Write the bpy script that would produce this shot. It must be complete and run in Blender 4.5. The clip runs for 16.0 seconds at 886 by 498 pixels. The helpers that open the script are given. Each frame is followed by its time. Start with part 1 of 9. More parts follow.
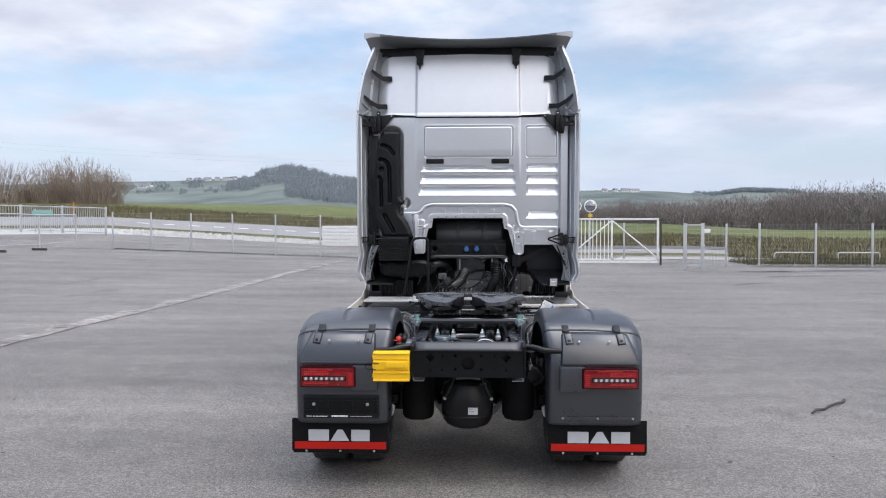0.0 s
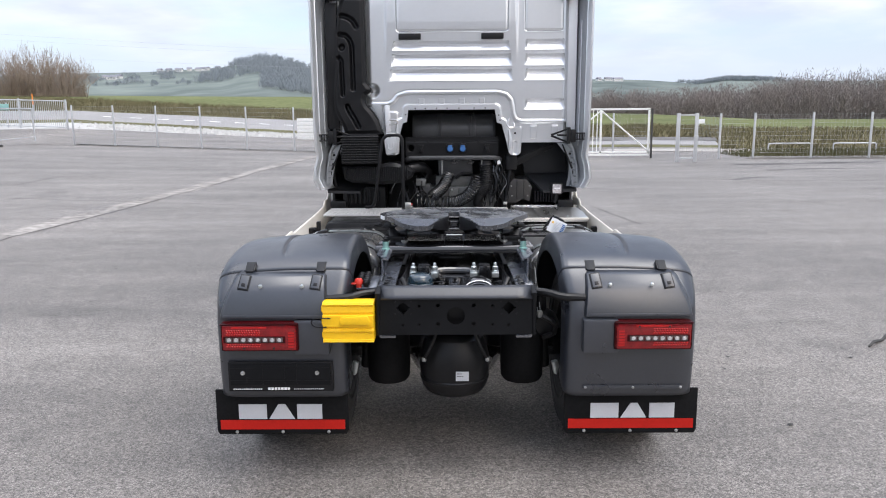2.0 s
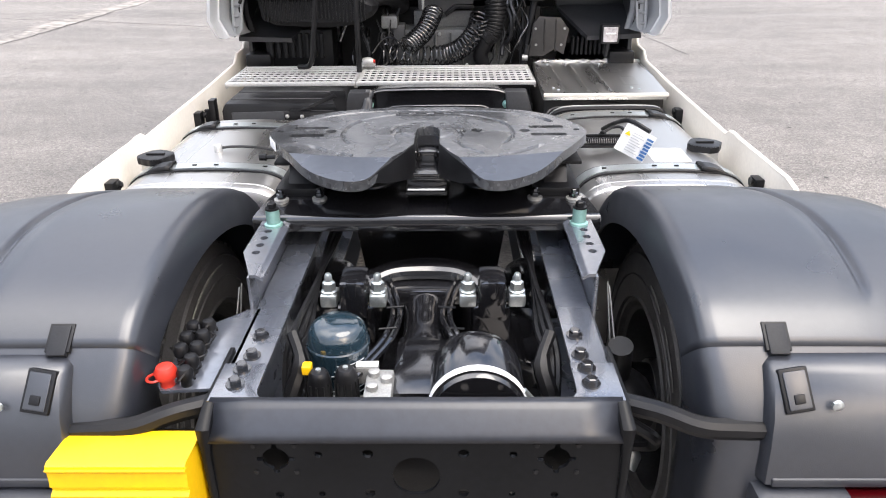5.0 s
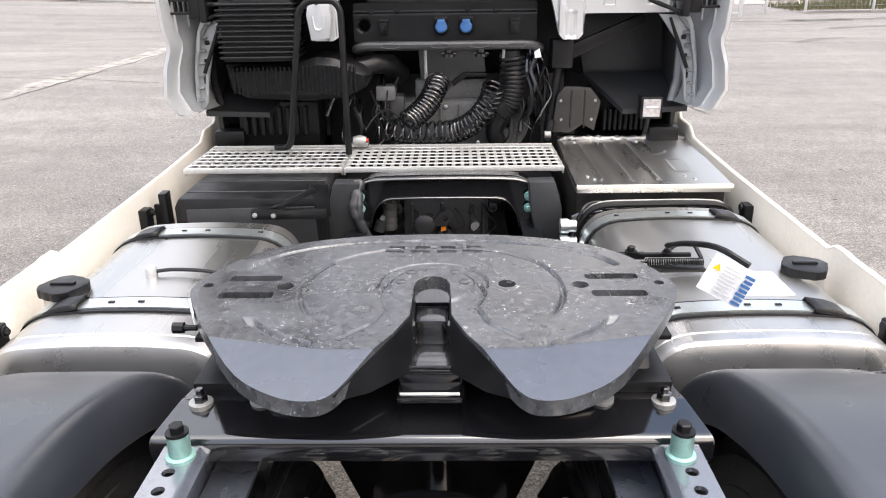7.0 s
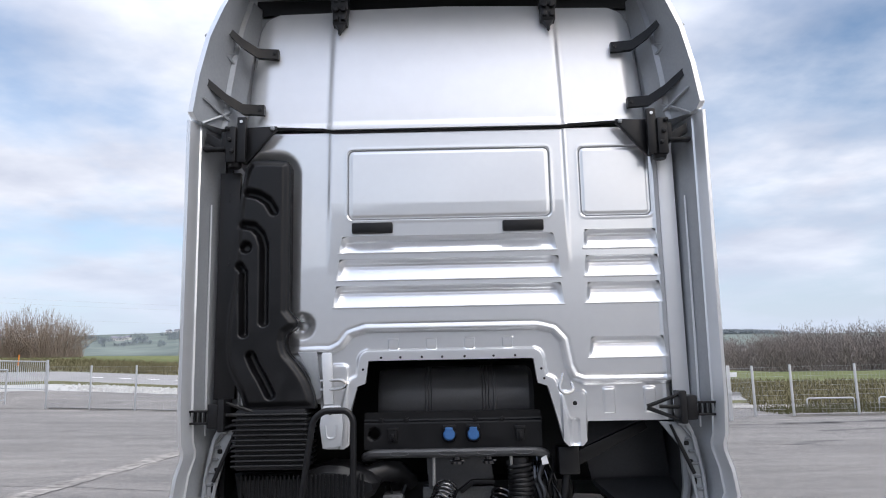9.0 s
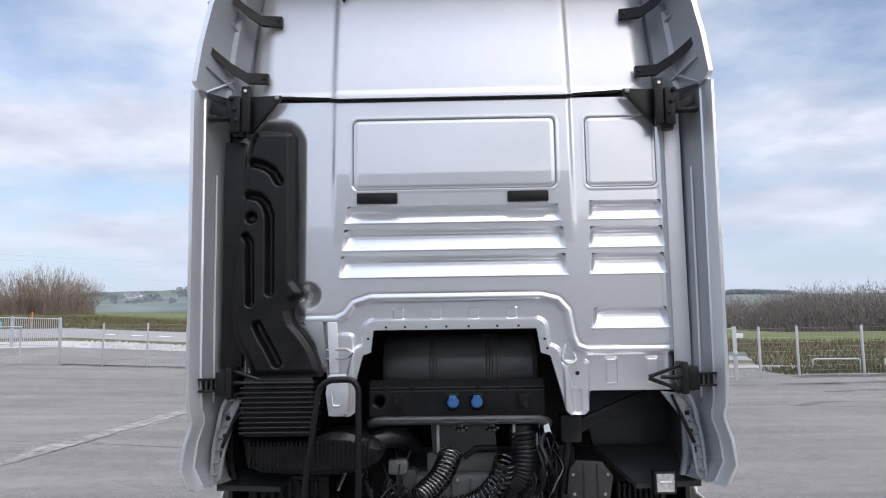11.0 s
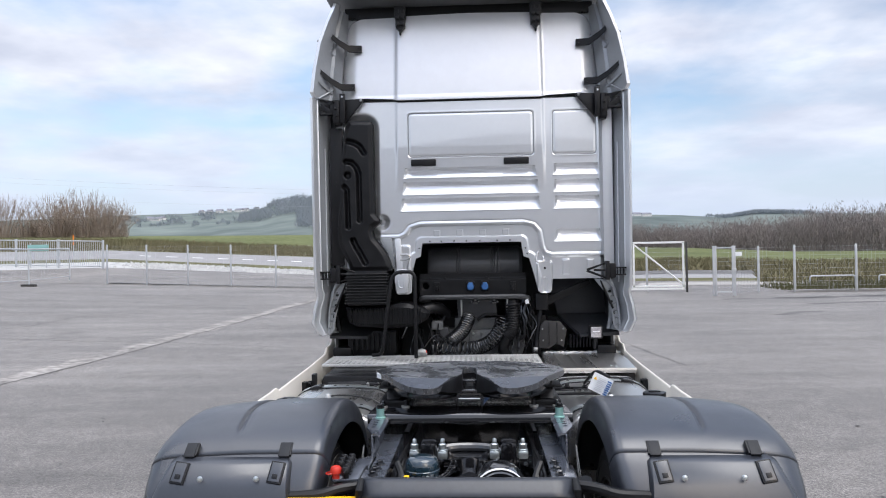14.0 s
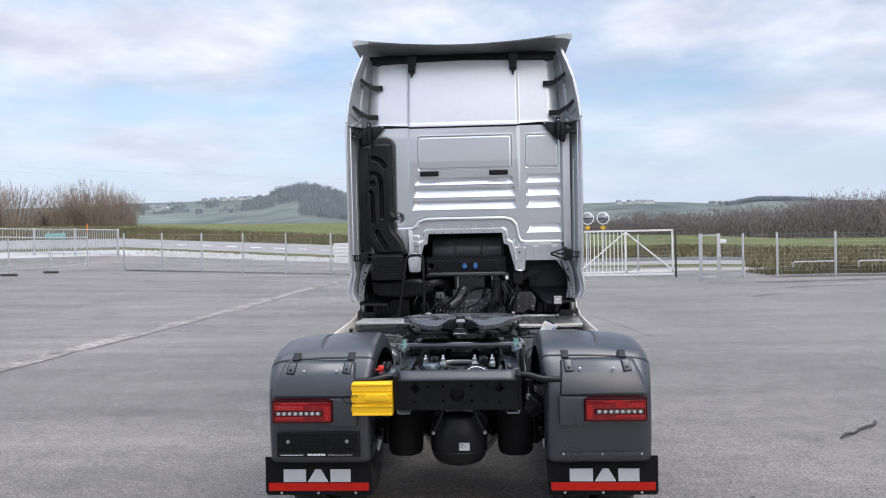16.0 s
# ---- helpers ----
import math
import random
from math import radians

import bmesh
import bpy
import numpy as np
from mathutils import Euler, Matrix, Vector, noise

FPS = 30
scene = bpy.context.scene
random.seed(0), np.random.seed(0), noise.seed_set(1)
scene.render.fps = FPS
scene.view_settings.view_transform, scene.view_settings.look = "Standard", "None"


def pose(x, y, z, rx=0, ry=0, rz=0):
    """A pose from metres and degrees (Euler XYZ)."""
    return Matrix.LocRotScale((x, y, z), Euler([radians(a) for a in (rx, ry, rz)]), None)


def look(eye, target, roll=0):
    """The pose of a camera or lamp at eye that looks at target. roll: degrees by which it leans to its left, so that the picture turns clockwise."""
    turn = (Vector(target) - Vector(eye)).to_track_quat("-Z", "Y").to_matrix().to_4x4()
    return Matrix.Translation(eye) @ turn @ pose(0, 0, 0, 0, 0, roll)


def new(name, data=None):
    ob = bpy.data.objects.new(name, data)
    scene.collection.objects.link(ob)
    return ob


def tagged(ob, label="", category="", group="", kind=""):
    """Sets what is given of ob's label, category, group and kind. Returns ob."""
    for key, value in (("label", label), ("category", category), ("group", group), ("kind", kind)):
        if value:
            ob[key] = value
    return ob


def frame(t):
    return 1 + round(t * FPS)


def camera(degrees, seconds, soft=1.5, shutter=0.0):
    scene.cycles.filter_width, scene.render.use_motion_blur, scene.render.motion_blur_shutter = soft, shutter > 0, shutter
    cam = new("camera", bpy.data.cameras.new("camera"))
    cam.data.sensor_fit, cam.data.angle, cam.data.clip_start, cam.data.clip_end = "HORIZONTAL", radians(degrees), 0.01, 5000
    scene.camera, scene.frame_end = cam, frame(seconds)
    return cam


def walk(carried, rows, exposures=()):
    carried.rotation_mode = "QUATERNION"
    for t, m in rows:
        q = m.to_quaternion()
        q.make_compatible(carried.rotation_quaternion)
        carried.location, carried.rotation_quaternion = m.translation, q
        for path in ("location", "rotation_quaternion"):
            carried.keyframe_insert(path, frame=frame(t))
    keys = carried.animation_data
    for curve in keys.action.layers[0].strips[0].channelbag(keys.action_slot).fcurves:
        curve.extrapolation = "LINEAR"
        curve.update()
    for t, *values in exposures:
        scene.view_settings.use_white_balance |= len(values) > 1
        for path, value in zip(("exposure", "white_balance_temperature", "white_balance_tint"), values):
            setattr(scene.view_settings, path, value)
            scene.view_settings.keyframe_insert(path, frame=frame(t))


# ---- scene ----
cam = camera(62.5, 16.0, 1.05)
PATH = [
    (0, (-0.011, 0.184, 1.833), (-0.076, 2.182, 1.776), 0.0),
    (0.5, (0.005, 0.462, 1.819), (-0.047, 2.46, 1.729), -0.1),
    (1, (0.01, 0.862, 1.826), (-0.032, 2.855, 1.671), -0.3),
    (1.5, (-0.03, 1.25, 1.853), (-0.06, 3.235, 1.615), -0.5),
    (2, (-0.035, 1.694, 1.858), (-0.05, 3.663, 1.509), -0.4),
    (2.5, (-0.06, 2.146, 1.87), (-0.06, 4.092, 1.407), -0.4),
    (3, (-0.05, 2.58, 1.892), (-0.043, 4.501, 1.334), -0.3),
    (3.2, (-0.002, 2.730, 1.870), (-0.001, 4.644, 1.288), -0.3),
    (5.3, (0.070, 4.349, 1.862), (0.044, 6.154, 1.001), -0.6),
    (5.5, (0.043, 4.481, 1.852), (0.02, 6.283, 0.984), -0.6),
    (6, (0.053, 4.73, 1.848), (0.024, 6.523, 0.962), -0.8),
    (6.5, (0.067, 4.874, 1.841), (0.032, 6.678, 0.979), -0.9),
    (7, (0.045, 4.934, 1.848), (0.01, 6.8, 1.129), -0.8),
    (7.5, (0.032, 4.945, 1.858), (0.009, 6.9, 1.44), -0.6),
    (8, (0.017, 4.924, 1.857), (0.003, 6.923, 1.796), -0.5),
    (8.5, (-0.012, 4.907, 1.869), (-0.01, 6.893, 2.109), -0.8),
    (8.7, (-0.008, 4.887, 1.866), (-0.015, 6.857, 2.209), -1.0),
    (10.8, (0.023, 4.854, 1.919), (-0.016, 6.833, 2.207), -1.0),
    (11, (0.019, 4.857, 1.922), (-0.021, 6.843, 2.154), -0.8),
    (11.5, (-0.006, 4.79, 1.879), (-0.049, 6.786, 2.0), -0.7),
    (12, (0.01, 4.492, 1.832), (-0.042, 6.491, 1.878), -0.8),
    (12.5, (0.031, 4.117, 1.826), (-0.04, 6.116, 1.84), -1.0),
    (13, (0.023, 3.618, 1.841), (-0.064, 5.616, 1.85), -1.0),
    (13.5, (0.051, 3.136, 1.85), (-0.043, 5.134, 1.863), -1.0),
    (14, (0.054, 2.612, 1.843), (-0.043, 4.61, 1.862), -1.0),
    (14.5, (0.081, 2.096, 1.859), (-0.017, 4.093, 1.879), -0.9),
    (15, (0.139, 1.579, 1.873), (0.038, 3.576, 1.888), -1.1),
    (15.5, (0.129, 1.05, 1.854), (0.026, 3.047, 1.855), -1.2),
    (16, (0.167, 0.658, 1.842), (0.062, 2.656, 1.827), -1.1),
]
EXPOSURES = [(0.0, 0.15, 6250, 10), (1.5, 0.3, 6350, 10), (2.0, 0.42, 6380, 10), (2.5, 0.47, 6380, 10), (3.0, 0.65, 6700, 11), (5.5, 1.10, 6800, 11), (6.5, 1.14, 6850, 11), (7.0, 1.08, 6950, 11), (7.4, 0.93, 6900, 11), (8.0, 0.55, 6480, 10), (8.7, 0.2, 6300, 10), (11.0, 0.12, 6200, 10), (14.0, 0.24, 6250, 10), (16.0, 0.18, 6250, 10)]
walk(cam, [(t, look(eye, target, roll)) for t, eye, target, roll in PATH], EXPOSURES)

# ---- world and sun ----
world = bpy.data.worlds.new("sky")
scene.world = world
world.use_nodes = True
wt = world.node_tree
wt.nodes.clear()


def wnode(kind, **inputs):
    n = wt.nodes.new(kind)
    for k, v in inputs.items():
        n.inputs[k].default_value = v
    return n


w_out = wnode("ShaderNodeOutputWorld")
w_bg = wnode("ShaderNodeBackground", Strength=1.0)
w_sky = wnode("ShaderNodeTexSky")
w_sky.sky_type, w_sky.sun_disc = "NISHITA", False
w_sky.sun_elevation, w_sky.sun_rotation = radians(32), radians(150)
w_sky.air_density, w_sky.dust_density = 1.0, 2.0
w_dim = wnode("ShaderNodeVectorMath")
w_dim.operation = "SCALE"
w_dim.inputs["Scale"].default_value = 0.15
w_tc = wnode("ShaderNodeTexCoord")
w_sep = wnode("ShaderNodeSeparateXYZ")
w_add = wnode("ShaderNodeMath")
w_add.operation, w_add.inputs[1].default_value = "ADD", 0.16
w_max = wnode("ShaderNodeMath")
w_max.operation, w_max.inputs[1].default_value = "MAXIMUM", 0.05
w_flat = wnode("ShaderNodeVectorMath")
w_flat.operation = "DIVIDE"
w_comb = wnode("ShaderNodeCombineXYZ")
w_noise = wnode("ShaderNodeTexNoise", Scale=1.35, Detail=7.0, Roughness=0.52)
w_map = wnode("ShaderNodeMapping")
w_map.inputs["Location"].default_value = (3.1, 0.4, 0.0)
w_ramp = wnode("ShaderNodeValToRGB")
w_ramp.color_ramp.elements[0].position, w_ramp.color_ramp.elements[1].position = 0.34, 0.60
w_noise2 = wnode("ShaderNodeTexNoise", Scale=1.8, Detail=5.0, Roughness=0.5)
w_cloud = wnode("ShaderNodeValToRGB")
w_cloud.color_ramp.elements[0].position, w_cloud.color_ramp.elements[1].position = 0.37, 0.63
w_cloud.color_ramp.elements[0].color = (0.57, 0.60, 0.70, 1)
w_cloud.color_ramp.elements[1].color = (0.89, 0.90, 0.96, 1)
w_mix = wnode("ShaderNodeMix")
w_mix.data_type = "RGBA"
w_hz = wnode("ShaderNodeMapRange")
w_hz.inputs["From Min"].default_value, w_hz.inputs["From Max"].default_value = 0.02, 0.22
w_mix2 = wnode("ShaderNodeMix")
w_mix2.data_type = "RGBA"
w_mix2.inputs[6].default_value = (0.60, 0.665, 0.79, 1)
# an overcast sky grows brighter towards the zenith
w_up = wnode("ShaderNodeMapRange")
w_up.inputs["From Min"].default_value, w_up.inputs["From Max"].default_value = 0.40, 1.0
w_up.inputs["To Min"].default_value, w_up.inputs["To Max"].default_value = 1.0, 2.6
w_over = wnode("ShaderNodeVectorMath")
w_over.operation = "SCALE"
for a, b in (
    (w_tc.outputs["Generated"], w_sep.inputs[0]), (w_sep.outputs["Z"], w_add.inputs[0]), (w_add.outputs[0], w_max.inputs[0]),
    (w_max.outputs[0], w_comb.inputs[0]), (w_max.outputs[0], w_comb.inputs[1]), (w_max.outputs[0], w_comb.inputs[2]),
    (w_tc.outputs["Generated"], w_flat.inputs[0]), (w_comb.outputs[0], w_flat.inputs[1]), (w_flat.outputs[0], w_map.inputs[0]),
    (w_map.outputs[0], w_noise.inputs["Vector"]), (w_map.outputs[0], w_noise2.inputs["Vector"]), (w_noise.outputs["Fac"], w_ramp.inputs[0]),
    (w_noise2.outputs["Fac"], w_cloud.inputs[0]), (w_sky.outputs[0], w_dim.inputs[0]), (w_ramp.outputs[0], w_mix.inputs[0]),
    (w_dim.outputs[0], w_mix.inputs[6]), (w_cloud.outputs[0], w_mix.inputs[7]), (w_sep.outputs["Z"], w_hz.inputs[0]),
    (w_hz.outputs[0], w_mix2.inputs[0]), (w_mix.outputs[2], w_mix2.inputs[7]), (w_mix2.outputs[2], w_over.inputs[0]), (w_sep.outputs["Z"], w_up.inputs[0]), (w_up.outputs[0], w_over.inputs["Scale"]), (w_over.outputs[0], w_bg.inputs[0]), (w_bg.outputs[0], w_out.inputs[0]),
):
    wt.links.new(a, b)

sun_data = bpy.data.lights.new("sun", "SUN")
sun_data.energy, sun_data.angle, sun_data.color = 1.4, radians(40), (1.0, 0.95, 0.88)
sun = new("sun", sun_data)
sun.matrix_world = look((0, 0, 0), (-0.28, 0.16, -0.95))

# ---- materials ----


def surf(name, base, rough=0.5, metal=0.0, var=0.12, scale=6.0, bump=0.0, bscale=150.0, coat=0.0, spec=0.5, rvar=0.0, fine=None, tint=None, stretch=(1, 1, 1), island=0.0, per_object=0.0):
    """A Principled material with colour variation at two scales, roughness variation and a fine relief."""
    m = bpy.data.materials.new(name)
    m.use_nodes = True
    nt = m.node_tree
    b = nt.nodes["Principled BSDF"]
    b.inputs["Metallic"].default_value = metal
    b.inputs["Roughness"].default_value = rough
    b.inputs["Coat Weight"].default_value = coat
    b.inputs["Coat Roughness"].default_value = 0.08
    b.inputs["Specular IOR Level"].default_value = spec
    tc = nt.nodes.new("ShaderNodeTexCoord")
    mp = nt.nodes.new("ShaderNodeMapping")
    mp.inputs["Scale"].default_value = stretch
    nt.links.new(tc.outputs["Object"], mp.inputs[0])
    n1 = nt.nodes.new("ShaderNodeTexNoise")
    n1.inputs["Scale"].default_value, n1.inputs["Detail"].default_value = scale, 5
    n2 = nt.nodes.new("ShaderNodeTexNoise")
    n2.inputs["Scale"].default_value, n2.inputs["Detail"].default_value = (fine or scale * 14), 3
    for n in (n1, n2):
        nt.links.new(mp.outputs[0], n.inputs["Vector"])
    mix = nt.nodes.new("ShaderNodeMath")
    mix.operation = "ADD"
    nt.links.new(n1.outputs["Fac"], mix.inputs[0])
    nt.links.new(n2.outputs["Fac"], mix.inputs[1])
    last = mix
    if island or per_object:
        src = nt.nodes.new("ShaderNodeNewGeometry").outputs["Random Per Island"] if island else nt.nodes.new("ShaderNodeObjectInfo").outputs["Random"]
        ma = nt.nodes.new("ShaderNodeMath")
        ma.operation = "MULTIPLY_ADD"
        ma.inputs[1].default_value = island or per_object
        nt.links.new(src, ma.inputs[0])
        nt.links.new(mix.outputs[0], ma.inputs[2])
        last = ma
    rng = nt.nodes.new("ShaderNodeMapRange")
    rng.inputs["From Min"].default_value, rng.inputs["From Max"].default_value = 0.7, 1.3 + (island or per_object)
    nt.links.new(last.outputs[0], rng.inputs[0])
    cm = nt.nodes.new("ShaderNodeMix")
    cm.data_type = "RGBA"
    other = tint or tuple(c * (1 + var) for c in base)
    cm.inputs[6].default_value = (*[c * (1 - var) for c in base], 1)
    cm.inputs[7].default_value = (*[min(1, c) for c in other], 1)
    nt.links.new(rng.outputs[0], cm.inputs[0])
    nt.links.new(cm.outputs[2], b.inputs["Base Color"])
    if rvar:
        rr = nt.nodes.new("ShaderNodeMapRange")
        rr.inputs["From Min"].default_value, rr.inputs["From Max"].default_value = 0.35, 0.65
        rr.inputs["To Min"].default_value, rr.inputs["To Max"].default_value = max(0.02, rough - rvar), min(1, rough + rvar)
        nt.links.new(n1.outputs["Fac"], rr.inputs[0])
        nt.links.new(rr.outputs[0], b.inputs["Roughness"])
    if bump:
        n3 = nt.nodes.new("ShaderNodeTexNoise")
        n3.inputs["Scale"].default_value, n3.inputs["Detail"].default_value = bscale, 4
        nt.links.new(mp.outputs[0], n3.inputs["Vector"])
        bp = nt.nodes.new("ShaderNodeBump")
        bp.inputs["Strength"].default_value, bp.inputs["Distance"].default_value = min(1, bump), 0.004
        nt.links.new(n3.outputs["Fac"], bp.inputs["Height"])
        nt.links.new(bp.outputs[0], b.inputs["Normal"])
    return m



def asphalt_material():
    """Worn pale asphalt: stains, tyre-darkened patches and a speckle of light and dark stones."""
    m = bpy.data.materials.new("asphalt")
    m.use_nodes = True
    nt = m.node_tree
    b = nt.nodes["Principled BSDF"]
    b.inputs["Roughness"].default_value, b.inputs["Specular IOR Level"].default_value = 0.62, 0.5
    tc = nt.nodes.new("ShaderNodeTexCoord")

    def tex(scale, detail, lo, hi, a, c, rough=0.55, stretch=None):
        n = nt.nodes.new("ShaderNodeTexNoise")
        n.inputs["Scale"].default_value, n.inputs["Detail"].default_value, n.inputs["Roughness"].default_value = scale, detail, rough
        src = tc.outputs["Object"]
        if stretch:
            mp = nt.nodes.new("ShaderNodeMapping")
            mp.inputs["Scale"].default_value = stretch
            nt.links.new(src, mp.inputs[0])
            src = mp.outputs[0]
        nt.links.new(src, n.inputs["Vector"])
        r = nt.nodes.new("ShaderNodeMapRange")
        for key, v in (("From Min", lo), ("From Max", hi), ("To Min", a), ("To Max", c)):
            r.inputs[key].default_value = v
        nt.links.new(n.outputs["Fac"], r.inputs[0])
        return r.outputs[0], n.outputs["Fac"]

    big, _ = tex(0.16, 7, 0.3, 0.7, 0.76, 1.20)
    long, _ = tex(0.9, 8, 0.36, 0.66, 0.80, 1.13, 0.65, (0.16, 1.0, 1.0))
    grit, _ = tex(34, 4, 0.33, 0.67, 0.74, 1.26, 0.7)
    stain, _ = tex(0.42, 7, 0.60, 0.74, 1.0, 0.62, 0.62)
    streak, _ = tex(0.5, 6, 0.35, 0.7, 0.9, 1.08, 0.6, (0.12, 1.0, 1.0))
    mid, _ = tex(3.0, 8, 0.3, 0.7, 0.80, 1.20, 0.75)
    fine, fac = tex(150, 2, 0.35, 0.65, 0.48, 1.52)
    v = nt.nodes.new("ShaderNodeTexVoronoi")
    v.inputs["Scale"].default_value = 105
    nt.links.new(tc.outputs["Object"], v.inputs["Vector"])
    vr = nt.nodes.new("ShaderNodeMapRange")
    for key, val in (("From Min", 0.0), ("From Max", 1.0), ("To Min", 0.46), ("To Max", 1.54)):
        vr.inputs[key].default_value = val
    sx = nt.nodes.new("ShaderNodeSeparateColor")
    nt.links.new(v.outputs["Color"], sx.inputs[0])
    nt.links.new(sx.outputs[0], vr.inputs[0])
    last = None
    for o in (big, stain, streak, long, mid, grit, fine, vr.outputs[0]):
        if last is None:
            last = o
            continue
        mu = nt.nodes.new("ShaderNodeMath")
        mu.operation = "MULTIPLY"
        nt.links.new(last, mu.inputs[0])
        nt.links.new(o, mu.inputs[1])
        last = mu.outputs[0]
    sc = nt.nodes.new("ShaderNodeVectorMath")
    sc.operation = "SCALE"
    sc.inputs[0].default_value = (0.190, 0.173, 0.157)
    nt.links.new(last, sc.inputs["Scale"])
    nt.links.new(sc.outputs[0], b.inputs["Base Color"])
    bp = nt.nodes.new("ShaderNodeBump")
    bp.inputs["Strength"].default_value, bp.inputs["Distance"].default_value = 0.7, 0.006
    nt.links.new(fac, bp.inputs["Height"])
    nt.links.new(bp.outputs[0], b.inputs["Normal"])
    return m


def plate_material():
    """Greased grey steel with pale scuffs, scratches and dark grease."""
    m = surf("greased_grey_steel_plate", (0.082, 0.086, 0.093), 0.29, metal=0.35, var=0.45, scale=8, fine=60, tint=(0.13, 0.135, 0.145), bump=0.09, bscale=70, rvar=0.16, spec=0.8)
    nt = m.node_tree
    b = nt.nodes["Principled BSDF"]
    src = b.inputs["Base Color"].links[0].from_socket
    tc = nt.nodes.new("ShaderNodeTexCoord")

    def mask(scale, detail, lo, hi, warp, stretch):
        mp = nt.nodes.new("ShaderNodeMapping")
        mp.inputs["Scale"].default_value = stretch
        mp.inputs["Rotation"].default_value = (0, 0, warp)
        nt.links.new(tc.outputs["Object"], mp.inputs[0])
        n = nt.nodes.new("ShaderNodeTexNoise")
        n.inputs["Scale"].default_value, n.inputs["Detail"].default_value, n.inputs["Roughness"].default_value, n.inputs["Distortion"].default_value = scale, detail, 0.6, 1.2
        nt.links.new(mp.outputs[0], n.inputs["Vector"])
        r = nt.nodes.new("ShaderNodeMapRange")
        r.inputs["From Min"].default_value, r.inputs["From Max"].default_value = lo, hi
        nt.links.new(n.outputs["Fac"], r.inputs[0])
        return r.outputs[0]

    def math_node(op, a, c):
        n = nt.nodes.new("ShaderNodeMath")
        n.operation = op
        nt.links.new(a, n.inputs[0])
        nt.links.new(c, n.inputs[1])
        return n.outputs[0]

    scuff = math_node("MULTIPLY", mask(110, 5, 0.60, 0.67, 0.0, (1, 1, 1)), mask(7, 3, 0.46, 0.60, 0.0, (1, 1, 1)))
    scratch = math_node("MULTIPLY", mask(26, 4, 0.65, 0.71, 0.6, (9, 0.7, 1)), mask(5, 2, 0.52, 0.64, 0.0, (1, 1, 1)))
    both = math_node("MAXIMUM", scuff, scratch)
    dim = nt.nodes.new("ShaderNodeMath")
    dim.operation, dim.inputs[1].default_value = "MULTIPLY", 0.72
    nt.links.new(both, dim.inputs[0])
    cm = nt.nodes.new("ShaderNodeMix")
    cm.data_type = "RGBA"
    cm.inputs[7].default_value = (0.66, 0.66, 0.65, 1)
    nt.links.new(dim.outputs[0], cm.inputs[0])
    nt.links.new(src, cm.inputs[6])
    nt.links.new(cm.outputs[2], b.inputs["Base Color"])
    return m


M = {}
M["asphalt"] = asphalt_material()
M["concrete"] = surf("pale_concrete", (0.35, 0.33, 0.305), 0.9, var=0.16, scale=1.5, fine=50, bump=0.3, bscale=60, spec=0.25)
M["strip"] = surf("worn_joint_strip", (0.200, 0.185, 0.170), 0.9, var=0.45, scale=1.4, fine=7, tint=(0.41, 0.38, 0.35), bump=0.3, bscale=60, spec=0.25)
M["crack"] = surf("dark_joint", (0.06, 0.058, 0.055), 0.95, var=0.3, scale=2)
M["verge"] = surf("dark_damp_earth", (0.085, 0.075, 0.062), 0.95, var=0.35, scale=0.8, fine=9, tint=(0.16, 0.145, 0.12), bump=0.5, bscale=12)
M["stain"] = surf("damp_asphalt", (0.10, 0.094, 0.088), 0.8, var=0.3, scale=1.5, fine=60, tint=(0.17, 0.16, 0.15), bump=0.4, bscale=95)
M["road"] = surf("road_asphalt", (0.28, 0.272, 0.268), 0.85, var=0.10, scale=0.3, spec=0.3)
M["grass"] = surf("winter_grass", (0.108, 0.122, 0.047), 0.95, var=0.3, scale=0.06, fine=1.6, tint=(0.165, 0.180, 0.080), spec=0.1)
M["bank"] = surf("dry_grass_bank", (0.135, 0.118, 0.066), 0.95, var=0.4, scale=0.4, fine=4, tint=(0.155, 0.155, 0.075), spec=0.1)
M["gravel"] = surf("pale_gravel", (0.42, 0.415, 0.40), 0.95, var=0.3, scale=2.0, fine=9, bump=1, bscale=6, island=0.5)
# Far hills and both far woods: distance haze is mixed into the colours.
M["hill"] = surf("haze_tinted_hillside", (0.150, 0.176, 0.172), 1.0, var=0.3, scale=0.006, fine=0.014, tint=(0.205, 0.235, 0.215), spec=0.0)
M["far_wood"] = surf("haze_tinted_far_wood", (0.255, 0.283, 0.302), 1.0, var=0.06, scale=0.03, spec=0.0, island=0.4)
M["brown_wood"] = surf("bare_brown_wood", (0.225, 0.198, 0.185), 1.0, var=0.22, scale=0.025, fine=0.3, spec=0.0, island=0.12)
M["twig"] = surf("bare_twigs", (0.31, 0.25, 0.205), 0.95, var=0.25, scale=0.4, spec=0.05, island=0.6)
M["galv"] = surf("galvanised_steel", (0.50, 0.51, 0.525), 0.55, metal=0.3, var=0.10, scale=3)
M["white_steel"] = surf("white_painted_steel", (0.78, 0.78, 0.76), 0.45, var=0.06, scale=4)
M["silver"] = surf("silver_metallic_paint", (0.77, 0.782, 0.80), 0.30, metal=0.72, var=0.015, scale=2, coat=1.0, bump=0.012, bscale=5)
M["silver"].node_tree.nodes["Principled BSDF"].inputs["Coat IOR"].default_value = 2.05
M["silver"].node_tree.nodes["Principled BSDF"].inputs["Coat Roughness"].default_value = 0.025
M["silver_satin"] = surf("satin_silver_paint", (0.73, 0.742, 0.76), 0.42, metal=0.55, var=0.02, scale=2, fine=14, coat=0.35, bump=0.01, bscale=5)
